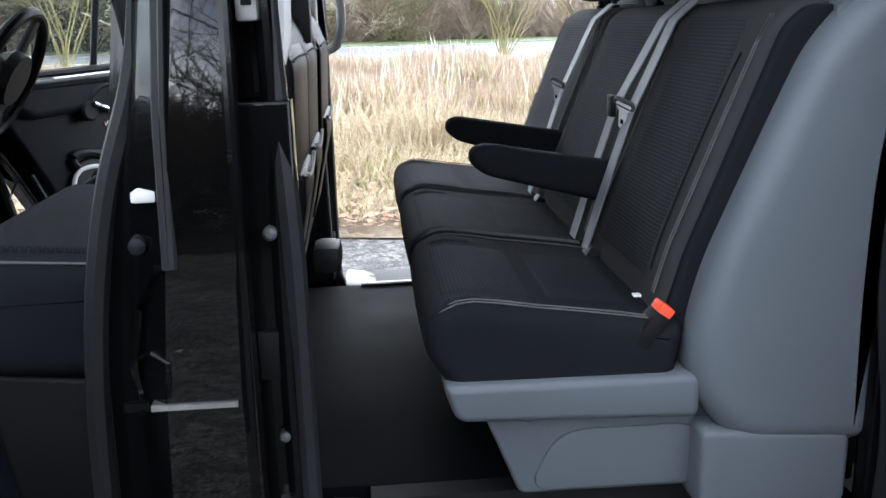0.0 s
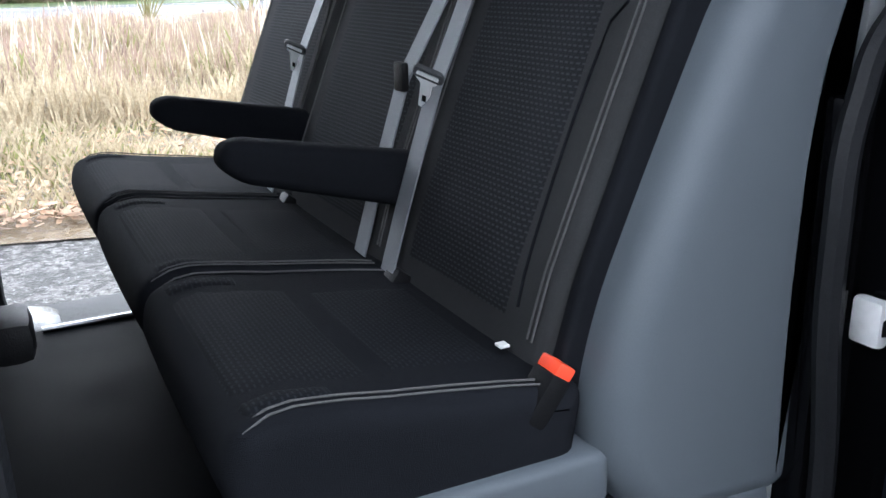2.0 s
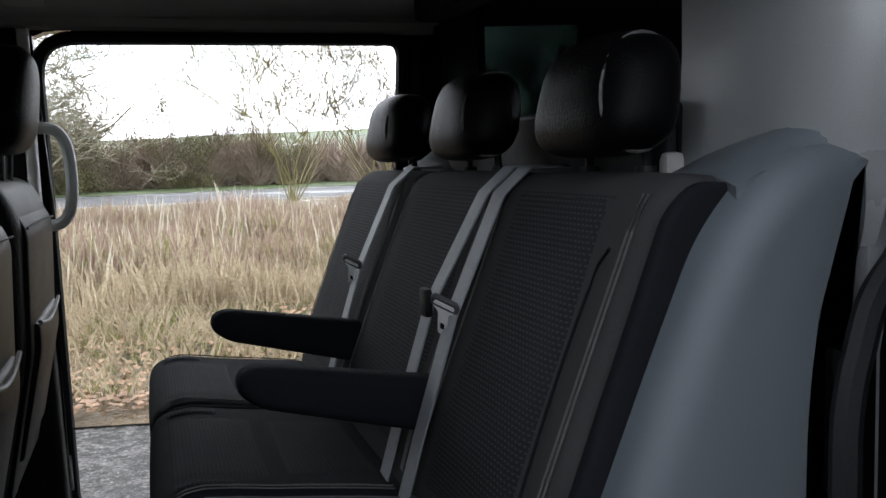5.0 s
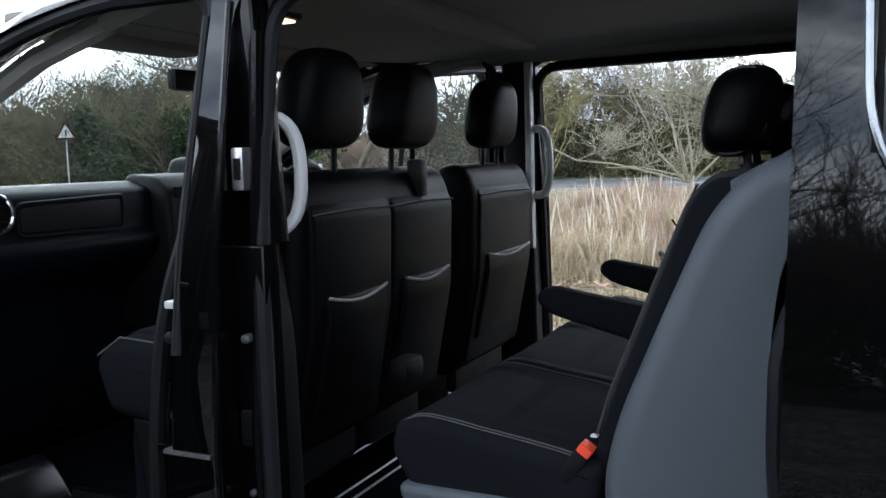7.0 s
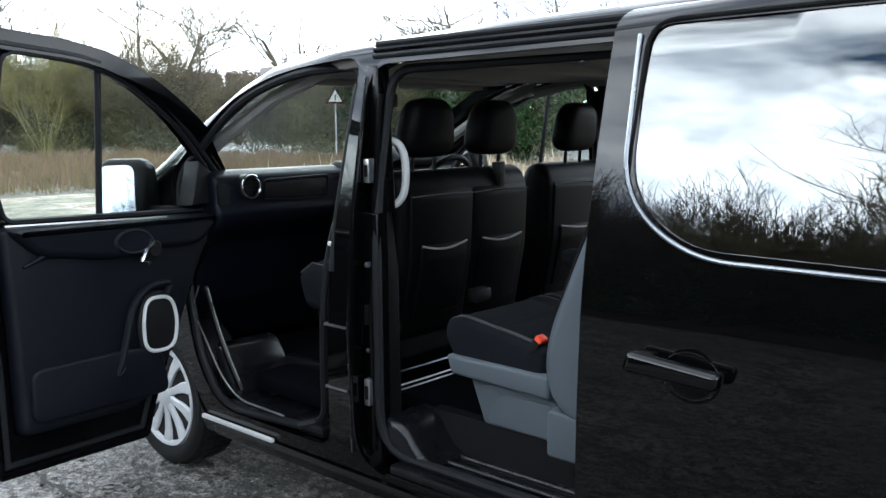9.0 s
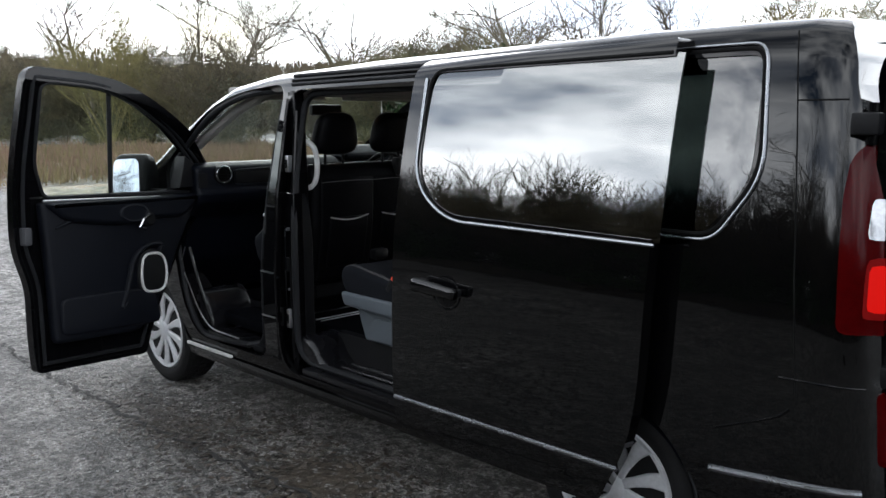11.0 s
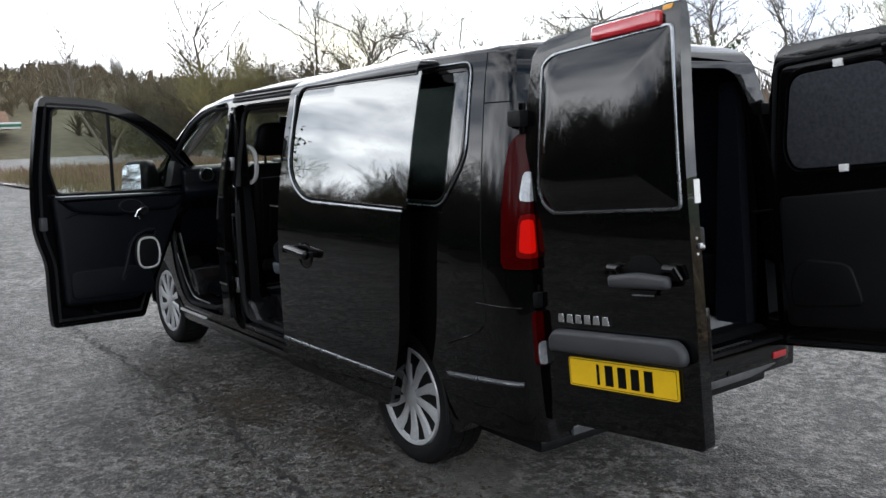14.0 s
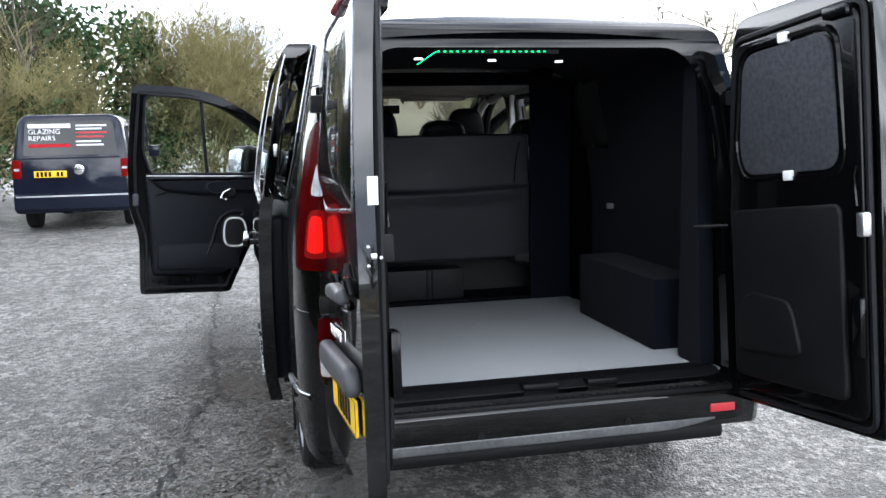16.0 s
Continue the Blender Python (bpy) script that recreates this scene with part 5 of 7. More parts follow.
con = part("centre_console", prism(rounded([(-3.15, 1.44), (-3.02, 1.43), (-2.96, 1.38), (-2.95, 1.10), (-3.02, 0.92), (-3.2, 0.92)], 0.03), -0.10, 0.17, "y", bevel=0.02), PLASTIC, van, "black centre console")
part("screen", block(-2.962, -2.948, -0.05, 0.12, 1.24, 1.34, 0.004), INK, con)
for y in (-0.04, 0.11):
    part("knob", turned([(0.02, -2.95), (0.018, -2.93)], (0, y, 1.19), "x", 16), PLASTIC, con)
part("console_vent", block(-2.968, -2.955, -0.07, 0.14, 1.355, 1.395, 0.006), INK, con)
part("cluster_hood", prism(rounded([(-3.28, 1.40), (-3.0, 1.40), (-2.98, 1.44), (-3.1, 1.50), (-3.25, 1.49)], 0.03), 0.22, 0.62, "y", bevel=0.03), NAVY, van)
tilt_w = Matrix.Translation((-2.86, 0.42, 1.28)) @ Matrix.Rotation(radians(-62), 4, "Y")
bm = tube([(0.19 * math.cos(a), 0.19 * math.sin(a), 0) for a in np.linspace(0, 2 * math.pi, 41)[:-1]], 0.017, 10, None, 1, True)
bmesh.ops.transform(bm, matrix=tilt_w, verts=bm.verts)
rim_w = part("steering_wheel", bm, LEATHER, van, "black steering wheel")
bm = turned([(0.075, -0.03), (0.08, 0.0), (0.06, 0.03), (0.01, 0.04)], (0, 0, 0), "z", 24)
bmesh.ops.transform(bm, matrix=tilt_w, verts=bm.verts)
part("wheel_boss", bm, PLASTIC, rim_w)
bm = turned([(0.022, 0.03), (0.02, 0.043)], (0, 0, 0), "z", 20)
bmesh.ops.transform(bm, matrix=tilt_w, verts=bm.verts)
part("boss_emblem", bm, CHROME, rim_w)
for a in (0.3, 2.84, 4.3, 5.1):
    bm = block(0.05, 0.19, -0.02, 0.02, -0.008, 0.008, 0.006)
    bmesh.ops.transform(bm, matrix=tilt_w @ Matrix.Rotation(a, 4, "Z"), verts=bm.verts)
    part("wheel_spoke", bm, PLASTIC, rim_w)
part("steering_column", tube([(-2.88, 0.42, 1.27), (-3.2, 0.42, 1.11)], 0.05, 10), PLASTIC, van)
part("sun_visor", block(-2.88, -2.74, 0.12, 0.62, 1.795, 1.82, 0.008), LINING, van)
part("sun_visor", block(-2.88, -2.74, -0.62, -0.12, 1.795, 1.82, 0.008), LINING, van)
part("windscreen_header", block(-2.92, -2.60, -0.70, 0.70, 1.818, 1.865, 0.015), LINING, van, "grey felt header over the windscreen")
part("rear_view_mirror", block(-2.92, -2.88, -0.12, 0.12, 1.70, 1.77, 0.015), PLASTIC, van)
for s in (-1, 1):
    part("windscreen_pillar_trim", tube([(-3.42, s * 0.80, 1.37), (-3.06, s * 0.78, 1.57), (-2.74, s * 0.75, 1.73), (-2.5, s * 0.74, 1.80)], 0.03, 8), LINING, van)
for o in (skin, glaze, liner_shell, lens_shell):
    bpy.data.objects.remove(o)


# ---------------------------------------------------------------- seats
def pad(outline, y0, y1, bevel, puff=0.0, seg=4):
    """An upholstered block: an (x, z) outline drawn across the seat, softly rounded and a little swollen."""
    return prism(rounded(outline, max(0.02, bevel * 0.9), 4), y0, y1, "y", bevel=bevel, seg=seg, puff=puff)


def cloth_patch(put, a0, a1, y0, y1, nu=14, nv=12):
    """A panel of cloth sewn flush into a cushion: put(a, y, d) gives its surface, d its height over it; its rim dips into the seam."""
    b = bmesh.new()
    grid = []
    for i in range(nu + 1):
        row = []
        for j in range(nv + 1):
            f, h = i / nu, j / nv
            rim = min(f, 1 - f) * (a1 - a0), min(h, 1 - h) * (y1 - y0)
            d = -0.0050 * (1 - min(1.0, min(abs(rim[0]), rim[1]) / 0.012)) + 0.0012 * math.sin(math.pi * f) * math.sin(math.pi * h)
            row.append(b.verts.new(put(a0 + (a1 - a0) * f, y0 + (y1 - y0) * h, d)))
        grid.append(row)
    for r, q in zip(grid, grid[1:]):
        for j in range(nv):
            b.faces.new((r[j], r[j + 1], q[j + 1], q[j]))
    bmesh.ops.recalc_face_normals(b, faces=b.faces[:])
    return b


def bench_seat():
    bench = thing("bench_seat", "black dashed-fabric three-seat bench on a grey base", "seat", at=(0, 0, 0.56))
    up = Matrix.Translation((0, 0, -0.56))
    add = lambda name, bm, m, parent=None, label="": part(name, (bmesh.ops.transform(bm, matrix=up, verts=bm.verts), bm)[1], m, parent or bench, label)
    seats = ((-0.77, -0.235), (-0.235, 0.325), (0.325, 0.87))
    TOP_X, TOP_Z = [-1.79, -1.778, -1.755, -1.72, -1.66, -1.60, -1.45, -1.34], [0.885, 0.915, 0.934, 0.940, 0.932, 0.921, 0.902, 0.885]
    BACK_Z, BACK_X = [0.90, 1.00, 1.197, 1.375, 1.402, 1.416], [-1.386, -1.357, -1.2785, -1.206, -1.190, -1.170]
    for k, (y0, y1) in enumerate(seats):
        g, mid, half = 0.004, (y0 + y1) / 2, (y1 - y0) / 2
        swell = lambda y: 0.013 * min(1.0, abs((y - mid) / half)) ** 3 - 0.007
        edge = lambda y: 0.032 - math.sqrt(max(0.0, 0.032 ** 2 - max(0.0, 0.032 - (half - abs(y - mid))) ** 2))
        bm = pad([(-1.74, 0.765), (-1.36, 0.765), (-1.34, 0.885), (-1.45, 0.902), (-1.60, 0.921), (-1.72, 0.942), (-1.785, 0.925), (-1.80, 0.86)], y0 + g, y1 - g, 0.032, 0.002)
        for v in bm.verts:
            if v.co.z > 0.84:
                v.co.z += swell(v.co.y) * min(1.0, (v.co.z - 0.84) / 0.05)
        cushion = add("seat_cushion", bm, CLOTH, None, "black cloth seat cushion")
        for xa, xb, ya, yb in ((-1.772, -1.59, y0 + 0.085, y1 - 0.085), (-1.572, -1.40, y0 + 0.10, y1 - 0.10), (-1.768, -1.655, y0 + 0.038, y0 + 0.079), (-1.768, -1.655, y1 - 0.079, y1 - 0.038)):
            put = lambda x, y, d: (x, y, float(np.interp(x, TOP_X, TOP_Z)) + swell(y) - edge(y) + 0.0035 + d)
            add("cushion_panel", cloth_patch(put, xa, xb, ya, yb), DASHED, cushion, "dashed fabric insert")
        for sy in (y0 + 0.020, y0 + 0.032, y1 - 0.026):
            add("seam", tube([(x, sy + 0.010 * math.sin((x + 1.78) * 9), float(np.interp(x, TOP_X, TOP_Z)) + swell(sy) - edge(sy) + 0.001) for x in np.linspace(-1.768, -1.40, 14)], 0.0017, 5), STITCH, cushion, "pale stitched seam")
        bm = pad([(-1.39, 0.86), (-1.27, 0.80), (-1.04, 1.38), (-1.06, 1.415), (-1.155, 1.425), (-1.20, 1.39), (-1.355, 1.00)], y0 + g + (0.055 if k == 0 else 0.0), y1 - g, 0.032, 0.002)
        for v in bm.verts:
            if v.co.x < -1.02 - 0.42 * (1.40 - v.co.z) - 0.06:
                v.co.x -= swell(v.co.y)
        # Backrest and its insert use the brightened copies of the cushion cloths.
        back = add("backrest", bm, BACKCLOTH_LIT, None, "cloth backrest brightened as if lit")
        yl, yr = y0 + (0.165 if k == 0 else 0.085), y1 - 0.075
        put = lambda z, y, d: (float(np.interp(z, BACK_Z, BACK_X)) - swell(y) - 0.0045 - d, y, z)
        add("back_panel", cloth_patch(put, 0.93, 1.395, yl, yr, 22, 12), DASHED_BACK_LIT, back, "dashed fabric insert")
        for sy in (y0 + (0.085 if k == 0 else 0.030), y0 + (0.097 if k == 0 else 0.042), y1 - 0.034):
            add("seam", tube([(float(np.interp(z, BACK_Z, BACK_X)) - swell(sy) + edge(sy) - 0.0015, sy, z) for z in np.linspace(0.92, 1.40, 12)], 0.0017, 5), STITCH, back, "pale stitched seam")
        if k == 0:
            add("bolster_seam", tube([(float(np.interp(z, BACK_Z, BACK_X)) - swell(y0 + 0.1) - 0.001, y0 + 0.135 + 0.012 * math.sin((z - 0.95) * 7), z) for z in np.linspace(0.95, 1.31, 10)] + [(-1.236, y0 + 0.10, 1.335)], 0.0022, 5), CLOTH, back)
        yc, hz = (-0.48, 0.055, 0.62)[k], 1.532
        rest = bmesh.new()
        bmesh.ops.create_uvsphere(rest, u_segments=28, v_segments=18, radius=1)
        for v in rest.verts:
            c = v.co
            sq = lambda a, p: math.copysign(abs(a) ** p, a)
            z = sq(c.z, 0.62) * 0.090
            v.co = Vector((-1.135 + sq(c.x, 0.75) * 0.066 + 0.016 * (z / 0.09), yc + sq(c.y, 0.6) * (0.142 - 0.020 * z / 0.09), hz + z * 0.97))
        hr = add("headrest", rest, LEATHER, None, "black leatherette headrest")
        add("headrest_piping", tube([(-1.135 + 0.060 * math.cos(a) + 0.012 * math.sin(a), yc - 0.098 + 0.012 * math.sin(a), hz + 0.080 * math.sin(a)) for a in np.linspace(0.35, 2 * math.pi - 0.35, 24)], 0.003, 5), STITCH, hr)
        for dy in (-0.08, 0.08):
            add("headrest_post", tube([(-1.115, yc + dy, 1.40), (-1.12, yc + dy, 1.47)], 0.0075, 10), PLASTIC, hr)
            add("post_guide", turned([(0.016, 1.42), (0.014, 1.432)], (-1.117, yc + dy, 0), "z", 12), PLASTIC, back)
    add("end_bolster", pad([(-1.375, 0.88), (-1.26, 0.82), (-1.05, 1.37), (-1.08, 1.41), (-1.15, 1.415), (-1.19, 1.38), (-1.34, 1.0)], -0.735, -0.708, 0.010), CLOTH)
    # grey base
    base = add("base_ledge", prism(rounded([(-1.745, 0.735), (-1.32, 0.72), (-1.32, 0.80), (-1.77, 0.805)], 0.02), -0.785, 0.875, "y", bevel=0.014), GREY, None, "grey moulded plastic ledge")
    add("base_skirt", prism(rounded([(-1.70, 0.74), (-1.63, 0.565), (-1.26, 0.562), (-1.26, 0.74)], 0.015), -0.735, 0.84, "y", bevel=0.008), GREY, None, "grey plastic skirt")
    add("skirt_panel", prism(rounded([(-1.62, 0.575), (-1.30, 0.572), (-1.30, 0.69), (-1.56, 0.69)], 0.05), -0.742, -0.734, "y", bevel=0.003), GREY)
    # armrests
    for y in (-0.215, 0.365):
        add("armrest", prism(rounded([(-1.655, 1.095), (-1.62, 1.065), (-1.32, 0.985), (-1.27, 1.0), (-1.26, 1.05), (-1.30, 1.08), (-1.62, 1.135), (-1.65, 1.125)], [0.02, 0.03, 0.04, 0.03, 0.03, 0.03, 0.02, 0.02]), y - 0.032, y + 0.032, "y", bevel=0.018, seg=3), CLOTH, None, "black folded-down armrest")
    # belts
    for y, lean, m in ((-0.265, 0.02, BELT), (-0.195, -0.03, BELT), (0.41, 0.02, BELT)):
        strap = add("seat_belt", ribbon([(-1.09, y + 0.01, 1.432), (-1.165, y, 1.432), (-1.215, y, 1.39), (-1.31, y - lean, 1.20), (-1.375, y - lean, 1.0), (-1.405, y - lean, 0.90)], 0.046, 0.003, (0, 1, 0.05)), m, None, "grey seat belt hanging before the backrest")
        if lean > 0:
            tip = Matrix.Translation((-1.325, y - 0.020, 1.203)) @ Matrix.Rotation(radians(32), 4, "Z") @ Matrix.Rotation(radians(-22), 4, "Y") @ Matrix.Rotation(radians(22), 4, "X")
            blade = prism(rounded([(-0.009, -0.046), (0.009, -0.046), (0.010, 0.0), (0.020, 0.006), (0.020, 0.018), (-0.020, 0.018), (-0.020, 0.006), (-0.010, 0.0)], 0.005), -0.0015, 0.0015, "x")
            bmesh.ops.transform(blade, matrix=tip, verts=blade.verts)
            tongue = add("belt_tongue", blade, TONGUE, strap, "bright steel belt tongue")
            add("tongue_slot", block(-0.0022, 0.0022, -0.004, 0.004, -0.034, -0.022, 0.001, turn=Matrix.Translation((0, 0, 0)) @ tip), INK, tongue)
            add("tongue_grip", tube([tip @ Vector((0.003, yy, zz)) for yy, zz in rounded([(-0.024, 0.010), (0.024, 0.010), (0.023, 0.024), (-0.023, 0.024)], 0.008)], 0.005, 8, None, 1, True), BARGREY, tongue)
        else:
            add("belt_stop", block(-1.33, -1.315, y - 0.005, y + 0.03, 1.18, 1.23, 0.006), PLASTIC, strap)
    for y, m in ((-0.745, ORANGE), (0.29, ORANGE), (-0.30, ORANGE)):
        turn = Matrix.Translation((-1.385, y, 0.905)) @ Matrix.Rotation(radians(35), 4, "Y")
        stalk = add("buckle_body", block(-0.016, 0.016, -0.022, 0.022, -0.07, 0.0, 0.006, turn=turn), PLASTIC, None, "black belt buckle")
        if y == -0.745:
            add("buckle_button", block(-0.014, 0.014, -0.020, 0.020, -0.002, 0.016, 0.004, turn=turn), m, stalk, "orange release button")
    add("white_tag", block(-1.402, -1.388, -0.648, -0.632, 0.901, 0.905, 0.001), WHITE, None, "small white fabric tag")
    # rear shell of the bench
    cover = prism(rounded([(-1.0, 0.80), (-0.955, 0.79), (-0.945, 1.14), (-0.93, 1.215), (-0.955, 1.235), (-0.965, 1.30), (-0.975, 1.53), (-1.03, 1.53)], [0.01, 0.03, 0.08, 0.015, 0.02, 0.05, 0.015, 0.01], 6), -0.45, 0.55, "y", bevel=0.025, seg=4, puff=0.004)
    for v in cover.verts:
        if v.co.x > -0.985:
            u = (v.co.y + 0.12) / 0.68
            v.co.z += -0.03 * (1 - u * u) * math.exp(-((v.co.z - 1.20) / 0.09) ** 2)
            v.co.x += 0.007 * math.sin(v.co.y * 9 + v.co.z * 6) * math.sin(v.co.z * 11)
    cover = add("rear_cover", cover, COVER, None, "soft black rear cover with a sagging fold")
    add("cover_seam", tube([(-0.963, 0.51 - 0.06 * math.cos(a), 1.17 - 0.33 * math.sin(a)) for a in np.linspace(-1.2, 1.5, 14)], 0.004, 6), LEATHER, cover)
    foot = prism(rounded([(0.44, 0.82), (0.44, 0.76), (0.54, 0.745), (0.60, 0.70), (0.615, 0.54), (0.68, 0.54), (0.675, 0.72), (0.62, 0.83)], 0.03), -1.04, -0.95, "x", bevel=0.015)
    add("rear_foot", foot, PLASTIC, None, "black moulded bench foot")
    add("rear_leg", block(-1.20, -0.98, -0.72, -0.62, 0.56, 0.80, 0.02), PLASTIC)
    add("storage_box", block(-1.10, -0.96, -0.42, 0.13, 0.562, 0.745, 0.015), PLASTIC)
    for yb in (-0.10, -0.07):
        add("box_strap", block(-0.962, -0.954, yb, yb + 0.012, 0.565, 0.743, 0.002), LEATHER)
    add("under_panel", block(-1.25, -1.22, -0.76, 0.86, 0.562, 0.80), PLASTIC)
    return bench


def front_seat(name, label, y0, y1, rests):
    seat = thing(name, label, "seat", at=(0, 0, 0.56))
    up = Matrix.Translation((0, 0, -0.56))
    add = lambda n, bm, m, parent=None, lab="": part(n, (bmesh.ops.transform(bm, matrix=up, verts=bm.verts), bm)[1], m, parent or seat, lab)
    cushion = add("seat_cushion", pad([(-2.60, 0.85), (-2.16, 0.82), (-2.14, 1.02), (-2.34, 1.035), (-2.56, 1.05), (-2.65, 0.99)], y0 + 0.02, y1 - 0.02, 0.045), CLOTH, None, "black cloth cushion")
    add("cushion_panel", pad([(-2.61, 0.97), (-2.25, 0.96), (-2.25, 1.035), (-2.34, 1.043), (-2.555, 1.059), (-2.625, 1.025)], y0 + 0.10, y1 - 0.10, 0.015), DASHED, cushion)
    add("seam", tube([(-2.645, y0 + 0.05, 0.995), (-2.56, y0 + 0.045, 1.047), (-2.34, y0 + 0.045, 1.033), (-2.18, y0 + 0.045, 1.02)], 0.003, 5), STITCH, cushion)
    add("seat_pedestal", prism(rounded([(-2.50, 0.562), (-2.33, 0.562), (-2.24, 0.82), (-2.55, 0.85)], 0.02), y0 + 0.05, y1 - 0.05, "y", bevel=0.012), PLASTIC)
    back = add("backrest", pad([(-2.28, 0.82), (-2.13, 0.76), (-2.065, 0.80), (-2.005, 1.10), (-1.995, 1.36), (-2.02, 1.42), (-2.06, 1.445), (-2.13, 1.43), (-2.17, 1.30)], y0, y1, 0.05), LEATHER, None, "black leatherette seat back")
    shell_pts = [(-2.075, 0.84), (-2.057, 0.80), (-1.996, 1.10), (-1.986, 1.34), (-2.01, 1.385), (-2.04, 1.36)]
    n = 2 if y1 - y0 > 0.7 else 1
    for k in range(n):
        a, b = y0 + 0.05 + (y1 - y0 - 0.08) / n * k, y0 + 0.047 + (y1 - y0 - 0.08) / n * (k + 1)
        sh = add("back_panel", prism(rounded(shell_pts, 0.02), a, b, "y", bevel=0.012), LEATHER, back, "black seat back panel")
        add("map_pocket", prism(rounded([(-2.05, 0.88), (-2.032, 0.88), (-1.984, 1.10), (-1.983, 1.155), (-2.02, 1.155)], 0.012), a + 0.05, b - 0.05, "y", bevel=0.008), LEATHER, sh, "slack map pocket")
        add("pocket_edge", tube([(-1.982, a + 0.05 + (b - a - 0.10) * i / 8, 1.158 - 0.02 * math.sin(math.pi * i / 8)) for i in range(9)], 0.0045, 6), POCKET, sh, "pale elastic pocket edge")
        add("upper_seam", tube([(-1.985, a + (b - a) * i / 6, 1.345 + 0.004 * math.sin(math.pi * i / 6)) for i in range(7)], 0.0025, 5), STITCH, sh)
        add("foot_panel", block(-2.14, -2.10, a + 0.03, b - 0.03, 0.70, 0.82, 0.015), PLASTIC, sh)
    for yc in rests:
        rest = bmesh.new()
        bmesh.ops.create_uvsphere(rest, u_segments=28, v_segments=18, radius=1)
        for v in rest.verts:
            c = v.co
            sq = lambda q, p: math.copysign(abs(q) ** p, q)
            z = sq(c.z, 0.62) * 0.112
            v.co = Vector((-2.035 + sq(c.x, 0.65) * 0.060 + 0.012 * z / 0.112, yc + sq(c.y, 0.55) * (0.130 - 0.022 * z / 0.112), 1.60 + z))
        hr = add("headrest", rest, LEATHER, None, "black leatherette headrest")
        for dy in (-0.06, 0.06):
            add("headrest_post", tube([(-2.05, yc + dy, 1.42), (-2.045, yc + dy, 1.50)], 0.008, 10), PLASTIC, hr)
    return seat, add


bench_seat()
double, add_double = front_seat("double_passenger_seat", "black double front passenger seat", -0.77, 0.03, (-0.59, -0.19))
add_double("belt_guide", block(-2.03, -1.985, -0.20, -0.16, 1.36, 1.46, 0.01), PLASTIC)
add_double("fold_handle", block(-2.0, -1.94, -0.40, -0.30, 0.90, 0.96, 0.02), PLASTIC)
driver, _ = front_seat("driver_seat", "black single driver seat", 0.15, 0.70, (0.43,))


# ---------------------------------------------------------------- surroundings
def ground_material(name, pale, dark, wet, scale, bump, fine, wetness=0.5):
    """Ground with gravelly grain, broad stains and damp glossy patches."""
    m = bpy.data.materials.new(name)
    m.use_nodes = True
    n, l = m.node_tree.nodes, m.node_tree.links
    b = n["Principled BSDF"]
    co = n.new("ShaderNodeTexCoord")

    def noise_at(size, detail=8, rough=0.6):
        node = n.new("ShaderNodeTexNoise")
        node.inputs["Scale"].default_value, node.inputs["Detail"].default_value, node.inputs["Roughness"].default_value = size, detail, rough
        l.new(co.outputs["Object"], node.inputs["Vector"])
        return node

    def ramp(node, lo, hi):
        r = n.new("ShaderNodeMapRange")
        r.inputs["From Min"].default_value, r.inputs["From Max"].default_value = lo, hi
        l.new(node.outputs["Fac"], r.inputs["Value"])
        return r.outputs["Result"]

    def blend(fac, a, c):
        x = n.new("ShaderNodeMix")
        x.data_type = "RGBA"
        l.new(fac, x.inputs["Factor"])
        for key, v in (("A", a), ("B", c)):
            if isinstance(v, tuple):
                x.inputs[key].default_value = (*v, 1)
            else:
                l.new(v, x.inputs[key])
        return x.outputs["Result"]

    broad, mid, grain = noise_at(scale), noise_at(scale * 6, 8, 0.7), noise_at(fine, 6, 0.75)
    stone = n.new("ShaderNodeTexVoronoi")
    stone.inputs["Scale"].default_value = fine * 1.6
    l.new(co.outputs["Object"], stone.inputs["Vector"])
    base = blend(ramp(broad, 0.35, 0.65), dark, pale)
    base = blend(ramp(mid, 0.46, 0.60), base, tuple(c * 0.34 for c in dark))
    speck = n.new("ShaderNodeMapRange")
    speck.inputs["From Min"].default_value, speck.inputs["From Max"].default_value, speck.inputs["To Max"].default_value = 0.52, 0.72, 0.75
    l.new(grain.outputs["Fac"], speck.inputs["Value"])
    base = blend(speck.outputs["Result"], base, tuple(min(1, c * 2.6) for c in pale))
    clod = noise_at(fine * 0.36, 6, 0.72)
    base = blend(ramp(clod, 0.48, 0.56), base, tuple(c * 0.26 for c in dark))
    litter = noise_at(fine * 0.11, 9, 0.74)
    base = blend(ramp(litter, 0.545, 0.60), base, tuple(c * 0.30 for c in dark))
    cell = n.new("ShaderNodeSeparateColor")
    l.new(stone.outputs["Color"], cell.inputs["Color"])
    chip = n.new("ShaderNodeMapRange")
    chip.inputs["From Min"].default_value, chip.inputs["From Max"].default_value, chip.inputs["To Max"].default_value = 0.35, 1.0, 0.7
    l.new(cell.outputs[0], chip.inputs["Value"])
    base = blend(chip.outputs["Result"], base, tuple(c * 0.30 for c in dark))
    pool = ramp(noise_at(scale * 0.7, 5, 0.5), 1 - wetness - 0.06, 1 - wetness + 0.06)
    l.new(blend(pool, base, wet), b.inputs["Base Color"])
    rr = n.new("ShaderNodeMapRange")
    rr.inputs["To Min"].default_value, rr.inputs["To Max"].default_value = 0.58, 0.22
    l.new(pool, rr.inputs["Value"])
    l.new(rr.outputs["Result"], b.inputs["Roughness"])
    bp = n.new("ShaderNodeBump")
    bp.inputs["Strength"].default_value, bp.inputs["Distance"].default_value = bump, 0.032
    add = n.new("ShaderNodeMath")
    add.operation = "SUBTRACT"
    l.new(grain.outputs["Fac"], add.inputs[0])
